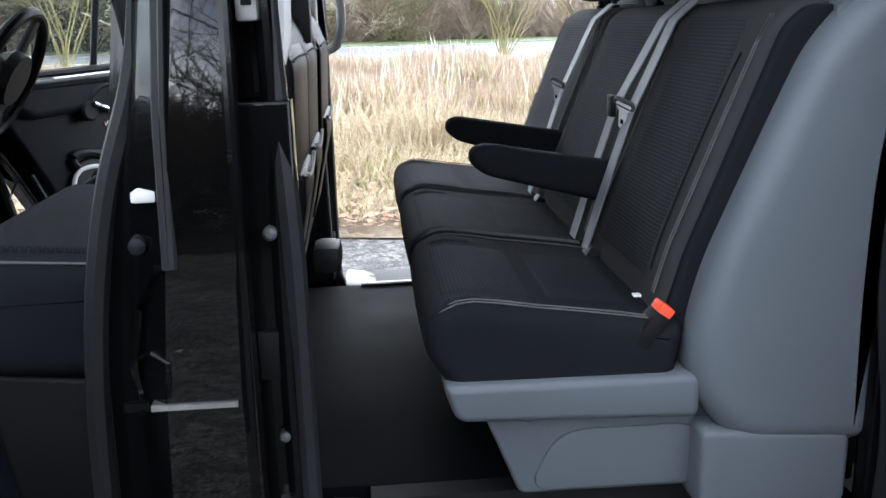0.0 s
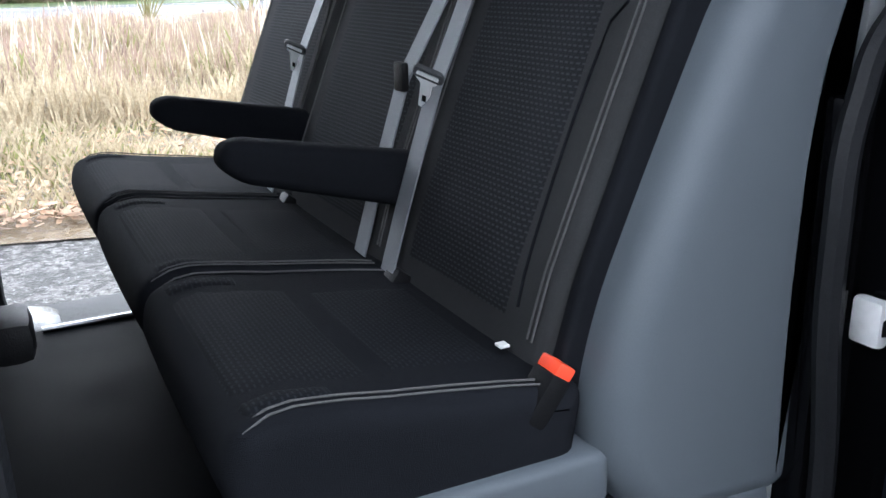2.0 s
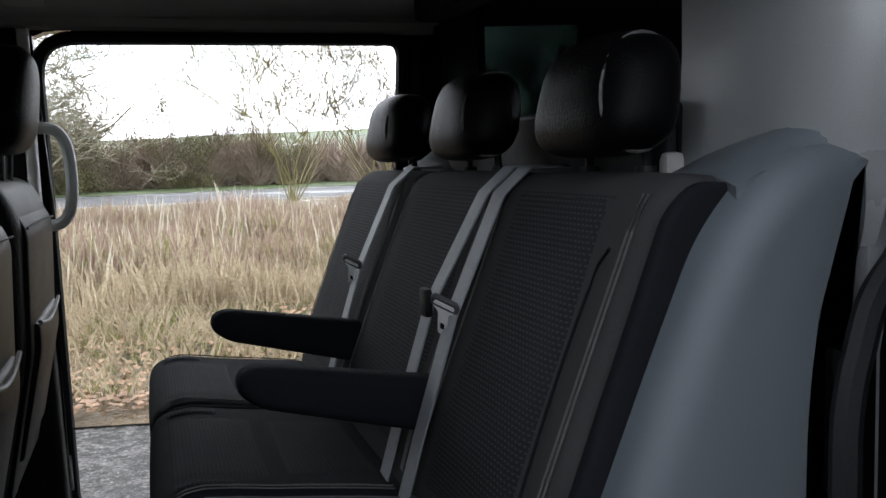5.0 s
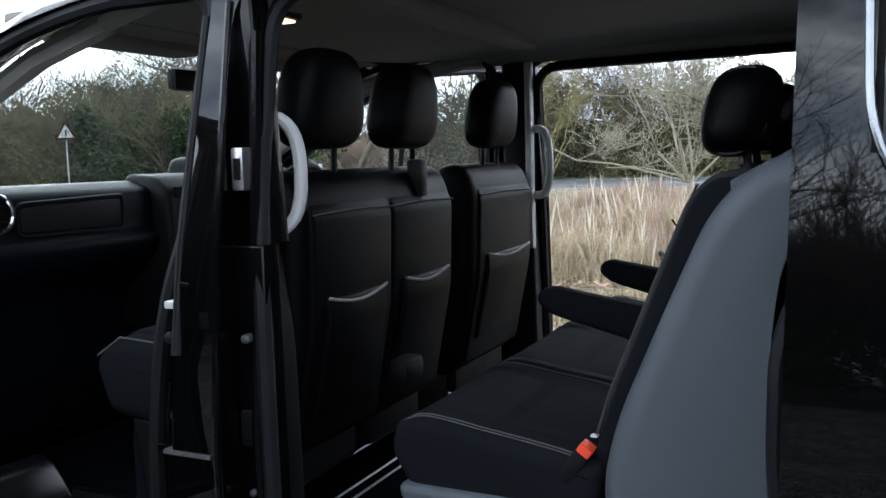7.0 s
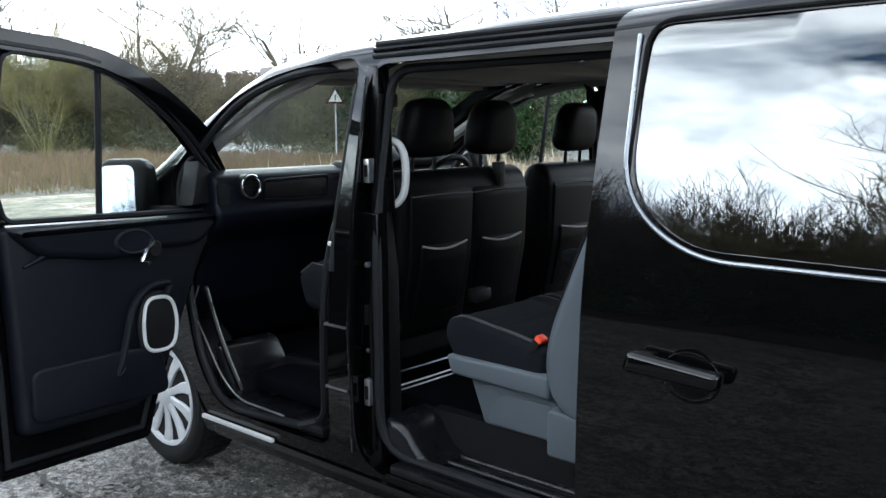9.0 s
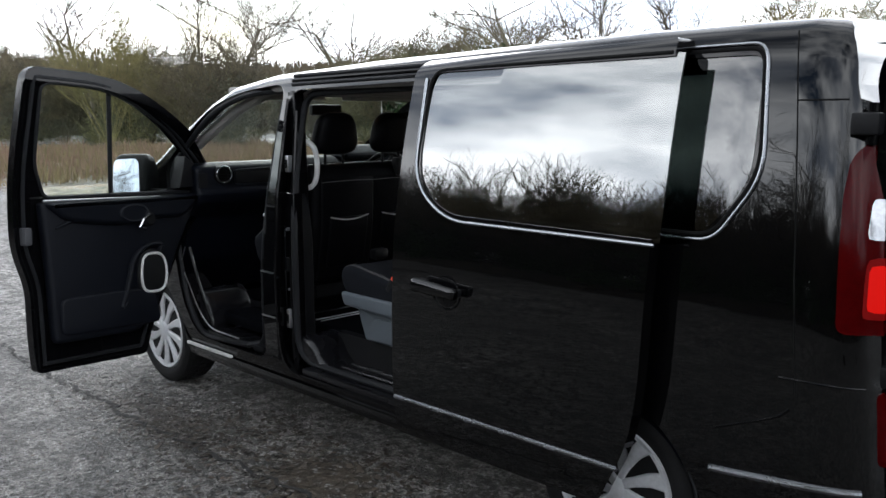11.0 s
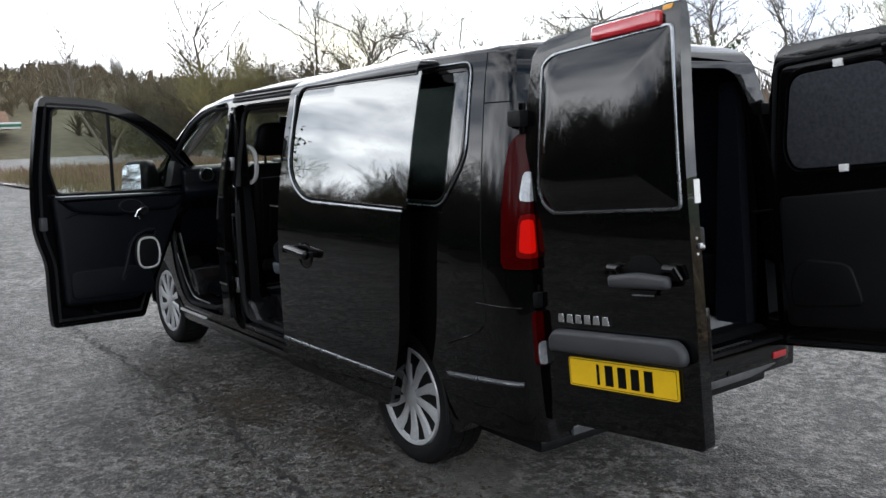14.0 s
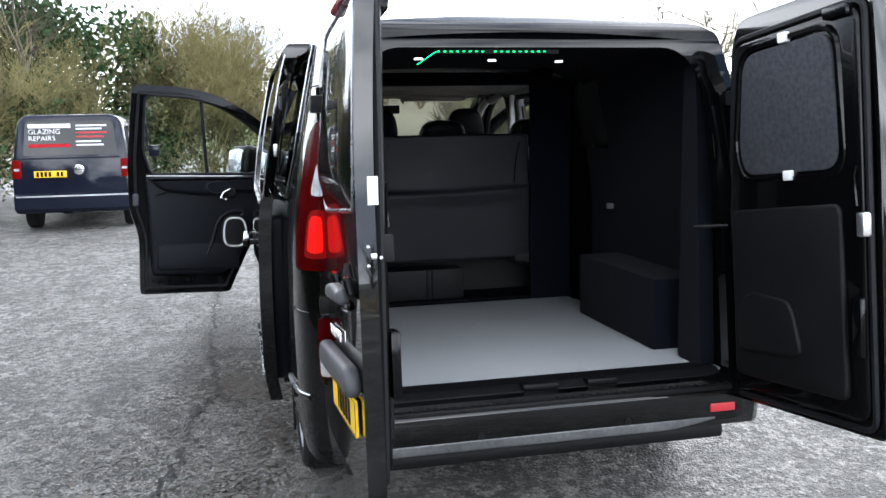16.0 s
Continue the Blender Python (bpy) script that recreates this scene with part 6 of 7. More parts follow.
    l.new(stone.outputs["Distance"], add.inputs[1])
    lump = n.new("ShaderNodeMath")
    lump.operation = "MULTIPLY_ADD"
    lump.inputs[1].default_value = -0.9
    l.new(clod.outputs["Fac"], lump.inputs[0])
    l.new(add.outputs[0], lump.inputs[2])
    l.new(lump.outputs[0], bp.inputs["Height"])
    l.new(bp.outputs["Normal"], b.inputs["Normal"])
    return m


ASPHALT = ground_material("worn damp asphalt", (0.48, 0.452, 0.418), (0.215, 0.201, 0.185), (0.095, 0.089, 0.082), 0.55, 1.0, 42, 0.38)
VERGE = ground_material("leaf-strewn rough grass", (0.30, 0.24, 0.14), (0.17, 0.17, 0.065), (0.24, 0.17, 0.10), 0.9, 1.0, 14, 0.45)
TARMAC = ground_material("grey road tarmac", (0.20, 0.20, 0.21), (0.15, 0.15, 0.155), (0.14, 0.14, 0.145), 0.2, 0.4, 60, 0.4)
FIELD = ground_material("green winter field", (0.16, 0.24, 0.06), (0.11, 0.18, 0.045), (0.13, 0.19, 0.05), 0.05, 0.6, 6, 0.4)
STRAW = material("dry straw grass", (0.50, 0.42, 0.29), 0.8, 0, 1.6, 0.3, 0, 40, tint=(0.27, 0.21, 0.13))
PALESTALK = material("bleached grass stalks", (0.66, 0.60, 0.47), 0.8, 0, 1.5, 0.25, 0, 40)
BRAMBLE = material("reddish winter brambles", (0.21, 0.135, 0.095), 0.85, 0, 0.5, 0.4, 0, 40)
RUST = material("russet dead stems", (0.34, 0.24, 0.19), 0.85, 0, 0.6, 0.35, 0, 40)
VERGEGRASS = material("dull olive-brown grass", (0.20, 0.155, 0.08), 0.85, 0, 0.6, 0.4, 0, 40, tint=(0.10, 0.085, 0.04))
GREENBLADE = material("olive green grass", (0.24, 0.25, 0.085), 0.7, 0, 1.0, 0.3, 0, 40)
LEAFLITTER = material("fallen brown leaves", (0.42, 0.27, 0.17), 0.75, 0, 3, 0.45, 0, 40)
BARK = material("grey-brown bark", (0.15, 0.13, 0.10), 0.9, 0, 4, 0.35, 0.8, 40)
TWIG = material("pale lichened twigs", (0.135, 0.118, 0.062), 0.9, 0, 2, 0.35, 0, 30)
PALETWIG = material("pale grey-green thorn bark", (0.30, 0.28, 0.20), 0.9, 0, 3, 0.35, 0.3, 30)
DARKTWIG = material("dark bare twigs", (0.070, 0.058, 0.036), 0.9, 0, 1, 0.4, 0, 20)
WILLOW = material("yellow-green twigs", (0.20, 0.175, 0.070), 0.85, 0, 1, 0.3, 0, 20)
IVY = material("dark evergreen leaves", (0.030, 0.058, 0.020), 0.7, 0, 1.5, 0.45, 0, 20, spec=0.15)
OLIVE = material("olive hedge leaves", (0.11, 0.105, 0.04), 0.7, 0, 1.0, 0.45, 0, 20)
MOSS = material("dull grey-green leaves", (0.060, 0.062, 0.035), 0.8, 0, 1.0, 0.4, 0, 20)
WOODS = material("distant winter woodland", (0.110, 0.088, 0.055), 0.95, 0, 0.05, 0.4, 0, 1.5)
HILLGREEN = material("distant pasture", (0.15, 0.19, 0.08), 0.95, 0, 0.02, 0.2, 0, 0.6)


def sheet(name, xs, ys, height, m, label):
    bm = bmesh.new()
    grid = [[bm.verts.new((x, y, height(x, y))) for y in ys] for x in xs]
    for r, q in zip(grid, grid[1:]):
        for i in range(len(r) - 1):
            bm.faces.new((r[i], q[i], q[i + 1], r[i + 1]))
    return solo(name, bm, m, label, "", "", "structure", 60)


wide = np.array([-900, -600, -400, -250, -150, -90, -60, -40, -25, -15, -8, -3, 0, 3, 8, 15, 25, 40, 60, 90, 150, 250, 400, 600, 900], float)
sheet("ground", wide, wide, lambda x, y: 0.0, ASPHALT, "worn damp grey asphalt ground with gravel")


def wobble(a, k=1.0):
    return math.sin(a * 0.9 * k) * 0.12 + math.sin(a * 2.3 * k + 1) * 0.07 + math.sin(a * 5.1 * k) * 0.03


vx = list(np.linspace(-20.6, 40, 90))
bm = bmesh.new()
rows = []
for x in vx:
    rows.append([bm.verts.new((x, y if k else 3.65 + wobble(x), 0.012 + min(1, k) * (0.05 + 0.04 * noise.noise((x * 0.5, y * 0.5, 0))))) for k, y in enumerate((3.65, 4.2, 5, 6, 8, 11, 15, 20, 26, 32.5))])
for r, q in zip(rows, rows[1:]):
    for i in range(len(r) - 1):
        bm.faces.new((r[i], q[i], q[i + 1], r[i + 1]))
solo("verge", bm, VERGE, "leaf-strewn rough grass verge", "", "", "structure", 60)
bm = bmesh.new()
rows = []
for y in np.linspace(3.4, 32.5, 60):
    rows.append([bm.verts.new((x if k else -20.6 - wobble(y), y, 0.014 + min(1, k) * 0.06)) for k, x in enumerate((-20.6, -21.4, -23, -27, -34, -44, -60))])
for r, q in zip(rows, rows[1:]):
    for i in range(len(r) - 1):
        bm.faces.new((r[i], r[i + 1], q[i + 1], q[i]))
solo("verge_far", bm, ground_material("dull rough verge", (0.13, 0.10, 0.058), (0.085, 0.075, 0.036), (0.10, 0.075, 0.045), 0.9, 1.0, 14, 0.45), "leaf-strewn rough grass verge", "", "", "structure", 60)
sheet("road", list(np.linspace(-200, 260, 30)), [33.0, 48.0], lambda x, y: 0.045, TARMAC, "grey two-lane road beyond the verge")
for y in (33.8, 47.2):
    bm = block(-200, 260, y - 0.06, y + 0.06, 0.05, 0.055)
    solo("road_marking", bm, WHITE, "white road edge line", "", "", "structure", 0)
sheet("field", list(np.linspace(-70, 420, 40)), [48.5, 52, 60, 75, 95, 130, 180, 240, 300], lambda x, y: 0.06 + max(0, (y - 60)) * 0.045 + max(0, y - 60) * 0.006 * math.sin(x * 0.02), FIELD, "green field rising beyond the road")


def blades(name, count, place, m, label, width=0.006, lean=0.35, seed=1):
    """Many upright blades, each a thin tapered triangle: place(rng) gives x, y, ground z and height."""
    rng = np.random.default_rng(seed)
    x, y, z, h = place(rng, count)
    a, b = rng.uniform(0, 2 * math.pi, count), rng.uniform(0, 2 * math.pi, count)
    w = width * rng.uniform(0.6, 1.5, count)
    off = lean * h * rng.uniform(0.1, 1.0, count)
    p = np.stack([np.stack([x - w * np.cos(a), y - w * np.sin(a), z], 1), np.stack([x + w * np.cos(a), y + w * np.sin(a), z], 1),
                  np.stack([x + off * 0.4 * np.cos(b), y + off * 0.4 * np.sin(b), z + h * 0.6], 1) + np.stack([w * 0.7 * np.cos(a), w * 0.7 * np.sin(a), 0 * z], 1),
                  np.stack([x + off * np.cos(b), y + off * np.sin(b), z + h], 1)], 1).reshape(-1, 3)
    i = np.arange(count)[:, None] * 4
    mesh = bpy.data.meshes.new(name)
    mesh.from_pydata(p.tolist(), [], (i + [[0, 1, 2, 3]]).tolist())
    mesh.materials.append(m)
    return tagged(new(name, mesh), label, "grass", "", "stuff")


def strip(x0, x1, y0, y1, h0, h1, near=1.0):
    def place(rng, n):
        x = rng.uniform(x0, x1, n)
        y = y0 + (y1 - y0) * rng.uniform(0, 1, n) ** near
        clump = 0.6 + 0.4 * np.sin(x * 1.7 + np.sin(y * 1.3) * 2) * np.sin(y * 0.9 + x * 0.4)
        return x, y, np.full(n, 0.03), rng.uniform(h0, h1, n) * clump
    return place


blades("dry_grass", 80000, strip(-15, 15, 6.8, 19.0, 0.35, 0.85, 1.1), STRAW, "tall dry straw-coloured grass", 0.0065, 0.45, 1)
blades("dead_stems", 50000, strip(-15, 15, 8.0, 19.5, 0.45, 1.0, 0.9), RUST, "tall russet dead stems", 0.0055, 0.25, 2)
blades("pale_stalks", 5000, strip(-15, 15, 7.5, 19.0, 0.6, 1.25, 1.0), PALESTALK, "pale seed stalks above the grass", 0.004, 0.2, 33)
blades("olive_tall_grass", 14000, strip(-15, 15, 8.5, 19.0, 0.3, 0.8, 1.0), GREENBLADE, "olive grass among the dry stems", 0.006, 0.4, 34)
blades("short_grass", 30000, strip(-9, 9, 3.9, 9.0, 0.06, 0.30, 1.0), STRAW, "short trampled dry grass", 0.006, 0.9, 3)
blades("green_grass", 30000, strip(-9, 9, 4.0, 9.5, 0.04, 0.20, 1.0), GREENBLADE, "olive grass tufts", 0.006, 0.7, 4)
blades("far_verge_grass", 30000, strip(-20, 22, 19, 32.5, 0.10, 0.30, 1.0), STRAW, "short dry grass beside the road", 0.012, 0.6, 31)
blades("verge_grass", 26000, strip(-48, -21, 3.6, 26, 0.25, 0.7, 1.0), VERGEGRASS, "dull olive-brown rough grass", 0.014, 0.4, 5)
blades("verge_stems", 14000, strip(-48, -21.5, 4.5, 26, 0.3, 0.9, 1.0), BRAMBLE, "russet dead stems", 0.014, 0.3, 6)
blades("side_grass", 12000, strip(16, 40, 5, 30, 0.4, 1.0, 1.0), STRAW, "dry straw-coloured grass", 0.014, 0.4, 7)


def litter(name, count, x0, x1, y0, y1, m, label, size, seed):
    """Fallen leaves: small bent quads lying about."""
    rng = np.random.default_rng(seed)
    c = np.stack([rng.uniform(x0, x1, count), y0 + (y1 - y0) * rng.uniform(0, 1, count) ** 1.6, rng.uniform(0.06, 0.12, count)], 1)
    a, s = rng.uniform(0, 2 * math.pi, count), size * rng.uniform(0.6, 1.3, count)
    u = np.stack([np.cos(a), np.sin(a), rng.uniform(-0.4, 0.4, count)], 1) * s[:, None]
    v = np.stack([-np.sin(a), np.cos(a), rng.uniform(-0.4, 0.4, count)], 1) * s[:, None] * 0.7
    p = np.stack([c - u, c - v, c + u, c + v], 1).reshape(-1, 3)
    i = np.arange(count)[:, None] * 4
    mesh = bpy.data.meshes.new(name)
    mesh.from_pydata(p.tolist(), [], (i + [[0, 1, 2, 3]]).tolist())
    mesh.materials.append(m)
    return tagged(new(name, mesh), label, "leaves", "", "stuff")


litter("fallen_leaves", 15000, -8, 8, 3.7, 9.0, LEAFLITTER, "fallen brown leaves on the verge", 0.035, 8)


# trees
def branch_mesh(name, segments, m, sides=5):
    verts, faces = [], []
    for p, q, r0, r1 in segments:
        d = (q - p).normalized()
        s = d.cross(Vector((0, 0, 1)) if abs(d.z) < 0.9 else Vector((1, 0, 0))).normalized()
        t = s.cross(d)
        k = len(verts)
        n = sides if r0 > 0.012 else 3
        for o, r in ((p, r0), (q, r1)):
            verts += [tuple(o + r * (math.cos(2 * math.pi * i / n) * s + math.sin(2 * math.pi * i / n) * t)) for i in range(n)]
        faces += [(k + i, k + (i + 1) % n, k + n + (i + 1) % n, k + n + i) for i in range(n)]
    mesh = bpy.data.meshes.new(name)
    mesh.from_pydata(verts, [], faces)
    mesh.materials.append(m)
    mesh.shade_smooth()
    return mesh


def grow(rng, height, stems, depth, spread, droop=0.0, thick=0.02, split=3, lean_by=(0.2, 0.65), bole=0.0, crook=0.16):
    """Bare branches: a list of thick segments and a list of twigs."""
    limbs, twigs = [], []

    def shoot(p, d, length, r, level):
        n = 4 if level < 3 else 3
        for i in range(n):
            bend = Vector((rng.normal(0, crook), rng.normal(0, crook), rng.normal(0.04 - droop, crook * 0.65)))
            d = (d + bend).normalized()
            q = p + d * length / n
            r1 = max(0.0065, r * 0.86)
            (limbs if r > 0.014 else twigs).append((p.copy(), q.copy(), r, r1))
            if level < depth and (i > 0 or level > 0):
                for _ in range(split if level else split):
                    if rng.random() < 0.72:
                        a = rng.uniform(0, 2 * math.pi)
                        out = Vector((math.cos(a), math.sin(a), rng.uniform(-0.2, 0.9))).normalized()
                        shoot(q.copy(), (d * (1 - spread) + out * spread).normalized(), length * rng.uniform(0.38, 0.62), max(0.0065, r1 * 0.55), level + 1)
            p, r = q, r1

    for k in range(stems):
        a = 2 * math.pi * k / max(1, stems) + rng.uniform(0, 1)
        lean = 0.0 if stems == 1 else rng.uniform(*lean_by)
        shoot(Vector((0.08 * math.cos(a), 0.08 * math.sin(a), bole - 0.1)), Vector((lean * math.cos(a), lean * math.sin(a), 1)).normalized(), height * rng.uniform(0.7, 0.95), height * thick, 0)
    if bole:
        limbs += [(Vector((0.02, 0, -0.1)), Vector((0, 0.02, bole * 0.5)), height * thick * 2.6, height * thick * 2.1), (Vector((0, 0.02, bole * 0.5)), Vector((0, 0, bole + 0.05)), height * thick * 2.1, height * thick * 2.2)]
    return limbs, twigs


def tree(name, label, seed, at, height, stems=1, depth=3, spread=0.6, wood=None, twig=None, thick=0.02, group="", droop=0.0, split=3, lean_by=(0.2, 0.65), bole=0.0, crook=0.16):
    rng = np.random.default_rng(seed)
    limbs, twigs = grow(rng, height, stems, depth, spread, droop, thick, split, lean_by, bole, crook)
    t = thing(name, label, "tree", group, at=at)
    for n, seg, m in (("trunk", limbs, wood or BARK), ("crown", twigs, twig or TWIG)):
        ob = new(n, branch_mesh(n, seg, m))
        ob.parent = t
    return t


def ivy(parent, seed, count, box, m, size):
    """Leaves in clumps about a crown."""
    rng = np.random.default_rng(seed)
    lo, hi = np.array(box[0]), np.array(box[1])
    heart = rng.uniform(0, 1, (max(6, count // 260), 3)) * (hi - lo) + lo
    c = heart[rng.integers(0, len(heart), count)] + rng.normal(0, 1, (count, 3)) * (hi - lo) * 0.10
    a, e = rng.uniform(0, 2 * math.pi, count), rng.normal(0, 1, (count, 3))
    u = e / np.linalg.norm(e, axis=1)[:, None] * size * rng.uniform(0.5, 1.4, count)[:, None]
    v = np.cross(u, rng.normal(0, 1, (count, 3)))
    v = v / np.linalg.norm(v, axis=1)[:, None] * size * 0.6
    p = np.stack([c - u, c - v, c + u, c + v], 1).reshape(-1, 3)
    i = np.arange(count)[:, None] * 4
    mesh = bpy.data.meshes.new("foliage")
    mesh.from_pydata(p.tolist(), [], (i + [[0, 1, 2, 3]]).tolist())
    mesh.materials.append(m)
    ob = new("foliage", mesh)
    ob.parent = parent
    return ob


tree("thorn_tree", "bare lichened thorn tree with spreading limbs", 11, (-4.4, 17.6, 0), 4.0, 9, 4, 0.66, PALETWIG, PALETWIG, 0.0072, split=2, lean_by=(0.4, 2.0), bole=0.9, crook=0.34)
scrub = tree("willow_scrub", "bare yellow-green willow bush", 12, (3.2, 30.5, 0), 5.4, 9, 4, 0.5, WILLOW, WILLOW, 0.0055, "roadside willows", split=2, lean_by=(0.1, 0.55), crook=0.2)
copy_thing(scrub, pose(6.8, 31.0, 0, 0, 0, 130))
copy_thing(scrub, pose(-12.5, 31.0, 0, 0, 0, 40))
copy_thing(scrub, pose(13.0, 30.0, 0, 0, 0, 250))
tall = tree("bare_tree", "tall bare winter tree", 21, (-37, 42, 0), 11.5, 1, 3, 0.55, BARK, DARKTWIG, 0.017, "bare winter trees", split=4)
tall2 = tree("bare_tree", "tall bare winter tree", 22, (-31, 47, 0), 10.5, 2, 3, 0.6, BARK, DARKTWIG, 0.014, "bare winter trees", split=4)
bush = tree("bare_thicket", "dense bare twiggy thicket", 23, (-27, 33, 0), 5.0, 7, 3, 0.6, TWIG, TWIG, 0.009, "roadside thickets")
dark = tree("dark_thicket", "dark bare twiggy thicket", 24, (-33, 27, 0), 4.6, 7, 3, 0.6, DARKTWIG, DARKTWIG, 0.009, "roadside thickets")
ivy(bush, 13, 5200, ((-2.2, -2.2, 0.2), (2.2, 2.2, 4.2)), OLIVE, 0.055)
ivy(dark, 14, 5600, ((-2.2, -2.2, 0.2), (2.2, 2.2, 3.9)), MOSS, 0.06)
clump = tree("willow_clump", "tall yellow-green willow clump beyond the verge", 27, (-50, 19.3, 0), 5.6, 10, 3, 0.42, WILLOW, WILLOW, 0.006, "willow clumps", lean_by=(0.1, 0.6))
ivy(clump, 15, 1300, ((-1.9, -1.9, 0.4), (1.9, 1.9, 5.0)), OLIVE, 0.06)
far_clump = copy_thing(clump, pose(-53.5, 22.5, 0, 0, 0, 100))
far_clump.scale = (0.8, 0.8, 0.8)
rng = np.random.default_rng(5)
for k, (x, y, s) in enumerate(((-55, 30, 1.0), (-48, 38, 0.9), (-62, 24, 1.05), (-70, 40, 1.1), (-30, 60, 1.0), (-44, 58, 1.1), (-80, 20, 1.0))):
    o = copy_thing(tall if k % 2 else tall2, pose(x, y, 0, 0, 0, 67 * k) )
    o.scale = (s, s, s)
for k in range(26):
    x, y = -22 - 2.2 * k + rng.uniform(-1, 1), 27 - 0.25 * k + rng.uniform(-2, 4) + (8 if k % 3 == 0 else 0)
    o = copy_thing(bush if k % 2 else dark, pose(x, y, 0, 0, 0, 41 * k))
    q = rng.uniform(0.8, 1.25)
    o.scale = (q, q, q)
for k in range(16):
    o = copy_thing(bush if k % 3 else dark, pose(-30 + 7.5 * k + rng.uniform(-2, 2), 55 + rng.uniform(-2, 3), 0, 0, 0, 59 * k))
    q = rng.uniform(0.55, 0.85)
    o.scale = (q * 1.15, q * 1.15, q)
for k, (x, y, q) in enumerate(((-15, 51, 1.15), (-12, 53, 1.3), (-9, 52, 1.1), (-18, 53, 1.35), (-6.5, 54, 0.95), (-21, 52, 1.3), (-24, 54, 1.2))):
    o = copy_thing(dark if k % 2 else bush, pose(x, y, 0, 0, 0, 83 * k))
    o.scale = (q * 1.2, q * 1.2, q)
ev = tree("evergreen_bush", "dark green evergreen bush", 31, (-24.5, 26.5, 0), 3.2, 5, 2, 0.6, BARK, DARKTWIG, 0.02)
ivy(ev, 3, 5200, ((-2.4, -2.4, 0.3), (2.4, 2.4, 4.2)), IVY, 0.10)

for k, (x, y, q) in enumerate(((-26.5, 25.5, 0.9), (-23.0, 28.5, 1.1), (-28.5, 28.0, 1.25))):
    o = copy_thing(ev, pose(x, y, 0, 0, 0, 70 + 95 * k))
    o.scale = (q, q, q * 1.05)

# the dark hedge along the near side of the car park
bm = bmesh.new()
rows = [[bm.verts.new((x, y if k else -8.3 + wobble(x), 0.013 + (0.0, 0.18, 0.32, 0.4, 0.2)[k] + 0.05 * noise.noise((x, y, 2)))) for k, y in enumerate((-8.3, -8.9, -9.8, -11.5, -14.0))] for x in np.linspace(-26, 24, 80)]
for r, q in zip(rows, rows[1:]):
    for i in range(4):
        bm.faces.new((r[i], r[i + 1], q[i + 1], q[i]))
bmesh.ops.recalc_face_normals(bm, faces=bm.faces[:])
solo("hedge_bank", bm, ground_material("dark leaf-covered bank", (0.060, 0.046, 0.030), (0.035, 0.030, 0.018), (0.030, 0.024, 0.016), 0.9, 1.0, 14, 0.45), "low dark leaf-covered bank under the hedge", "", "", "structure", 60)
hedge_src = tree("hedge_plant", "dark bare hedge plant with upright shoots", 41, (20, -10, 0), 5.2, 18, 3, 0.34, DARKTWIG, DARKTWIG, 0.0032, "car park hedge", lean_by=(0.05, 0.5))
ivy(hedge_src, 9, 11000, ((-1.4, -0.9, 0.0), (1.4, 0.9, 3.7)), IVY, 0.075)
for k in range(26):
    o = copy_thing(hedge_src, pose(-24 + 1.5 * k + rng.uniform(-0.3, 0.3), -9.6 + rng.uniform(-0.6, 0.6), 0, 0, 0, 77 * k))
    q = rng.uniform(0.40, 0.50) * (0.75 if o.location.x < -13 else 1.0)
    o.scale = (q * 1.15, q * 1.15, q)

for k in range(30):
    o = copy_thing(hedge_src, pose(-25 + 1.45 * k + rng.uniform(-0.3, 0.3), -10.9 + rng.uniform(-0.4, 0.4), 0, 0, 0, 51 * k))
    q = rng.uniform(0.40, 0.50) * (0.75 if o.location.x < -13 else 1.0)
    o.scale = (q * 1.3, q * 1.15, q)

# tall bare trees behind the hedge, mirrored in the glass
for k, (src, x, y, q) in enumerate(((tall, -5.0, -22.0, 0.95), (tall2, 4.0, -25.0, 1.0))):
    o = copy_thing(src, pose(x, y, 0.2, 0, 0, 130 + 75 * k))
    o.scale = (q, q, q)

# trees closing the car park ahead
big = tree("ivy_clad_tree", "ivy-clad tree with dark leaves", 51, (-22.5, -8.5, 0), 5.6, 2, 3, 0.55, BARK, DARKTWIG, 0.02, "ivy-clad trees")
ivy(big, 4, 9000, ((-2.4, -2.1, 0.6), (2.4, 2.1, 5.2)), IVY, 0.11)
copy_thing(big, pose(-26.5, -6.2, 0, 0, 0, 120))
wil = tree("willow_bush", "dense olive-yellow willow bush", 52, (-27.5, -3.6, 0), 4.6, 8, 3, 0.5, WILLOW, WILLOW, 0.008, "car park bushes")
ivy(wil, 6, 3800, ((-1.7, -1.4, 0.2), (1.7, 1.4, 3.9)), OLIVE, 0.07)
for k, (x, y, q) in enumerate(((-28.6, -2.3, 1.0), (-29.8, -1.2, 0.9), (-24, -6.6, 0.8), (-20.5, -8.2, 0.75), (-31.5, -1.8, 1.1), (-34, -2.5, 1.15))):
    o = copy_thing(wil, pose(x, y, 0, 0, 0, 53 * k))
    o.scale = (q, q, q)
rim = tree("ditch_bush", "low dry roadside bush", 53, (-30.5, -0.2, 0), 1.6, 7, 2, 0.6, WILLOW, TWIG, 0.012)

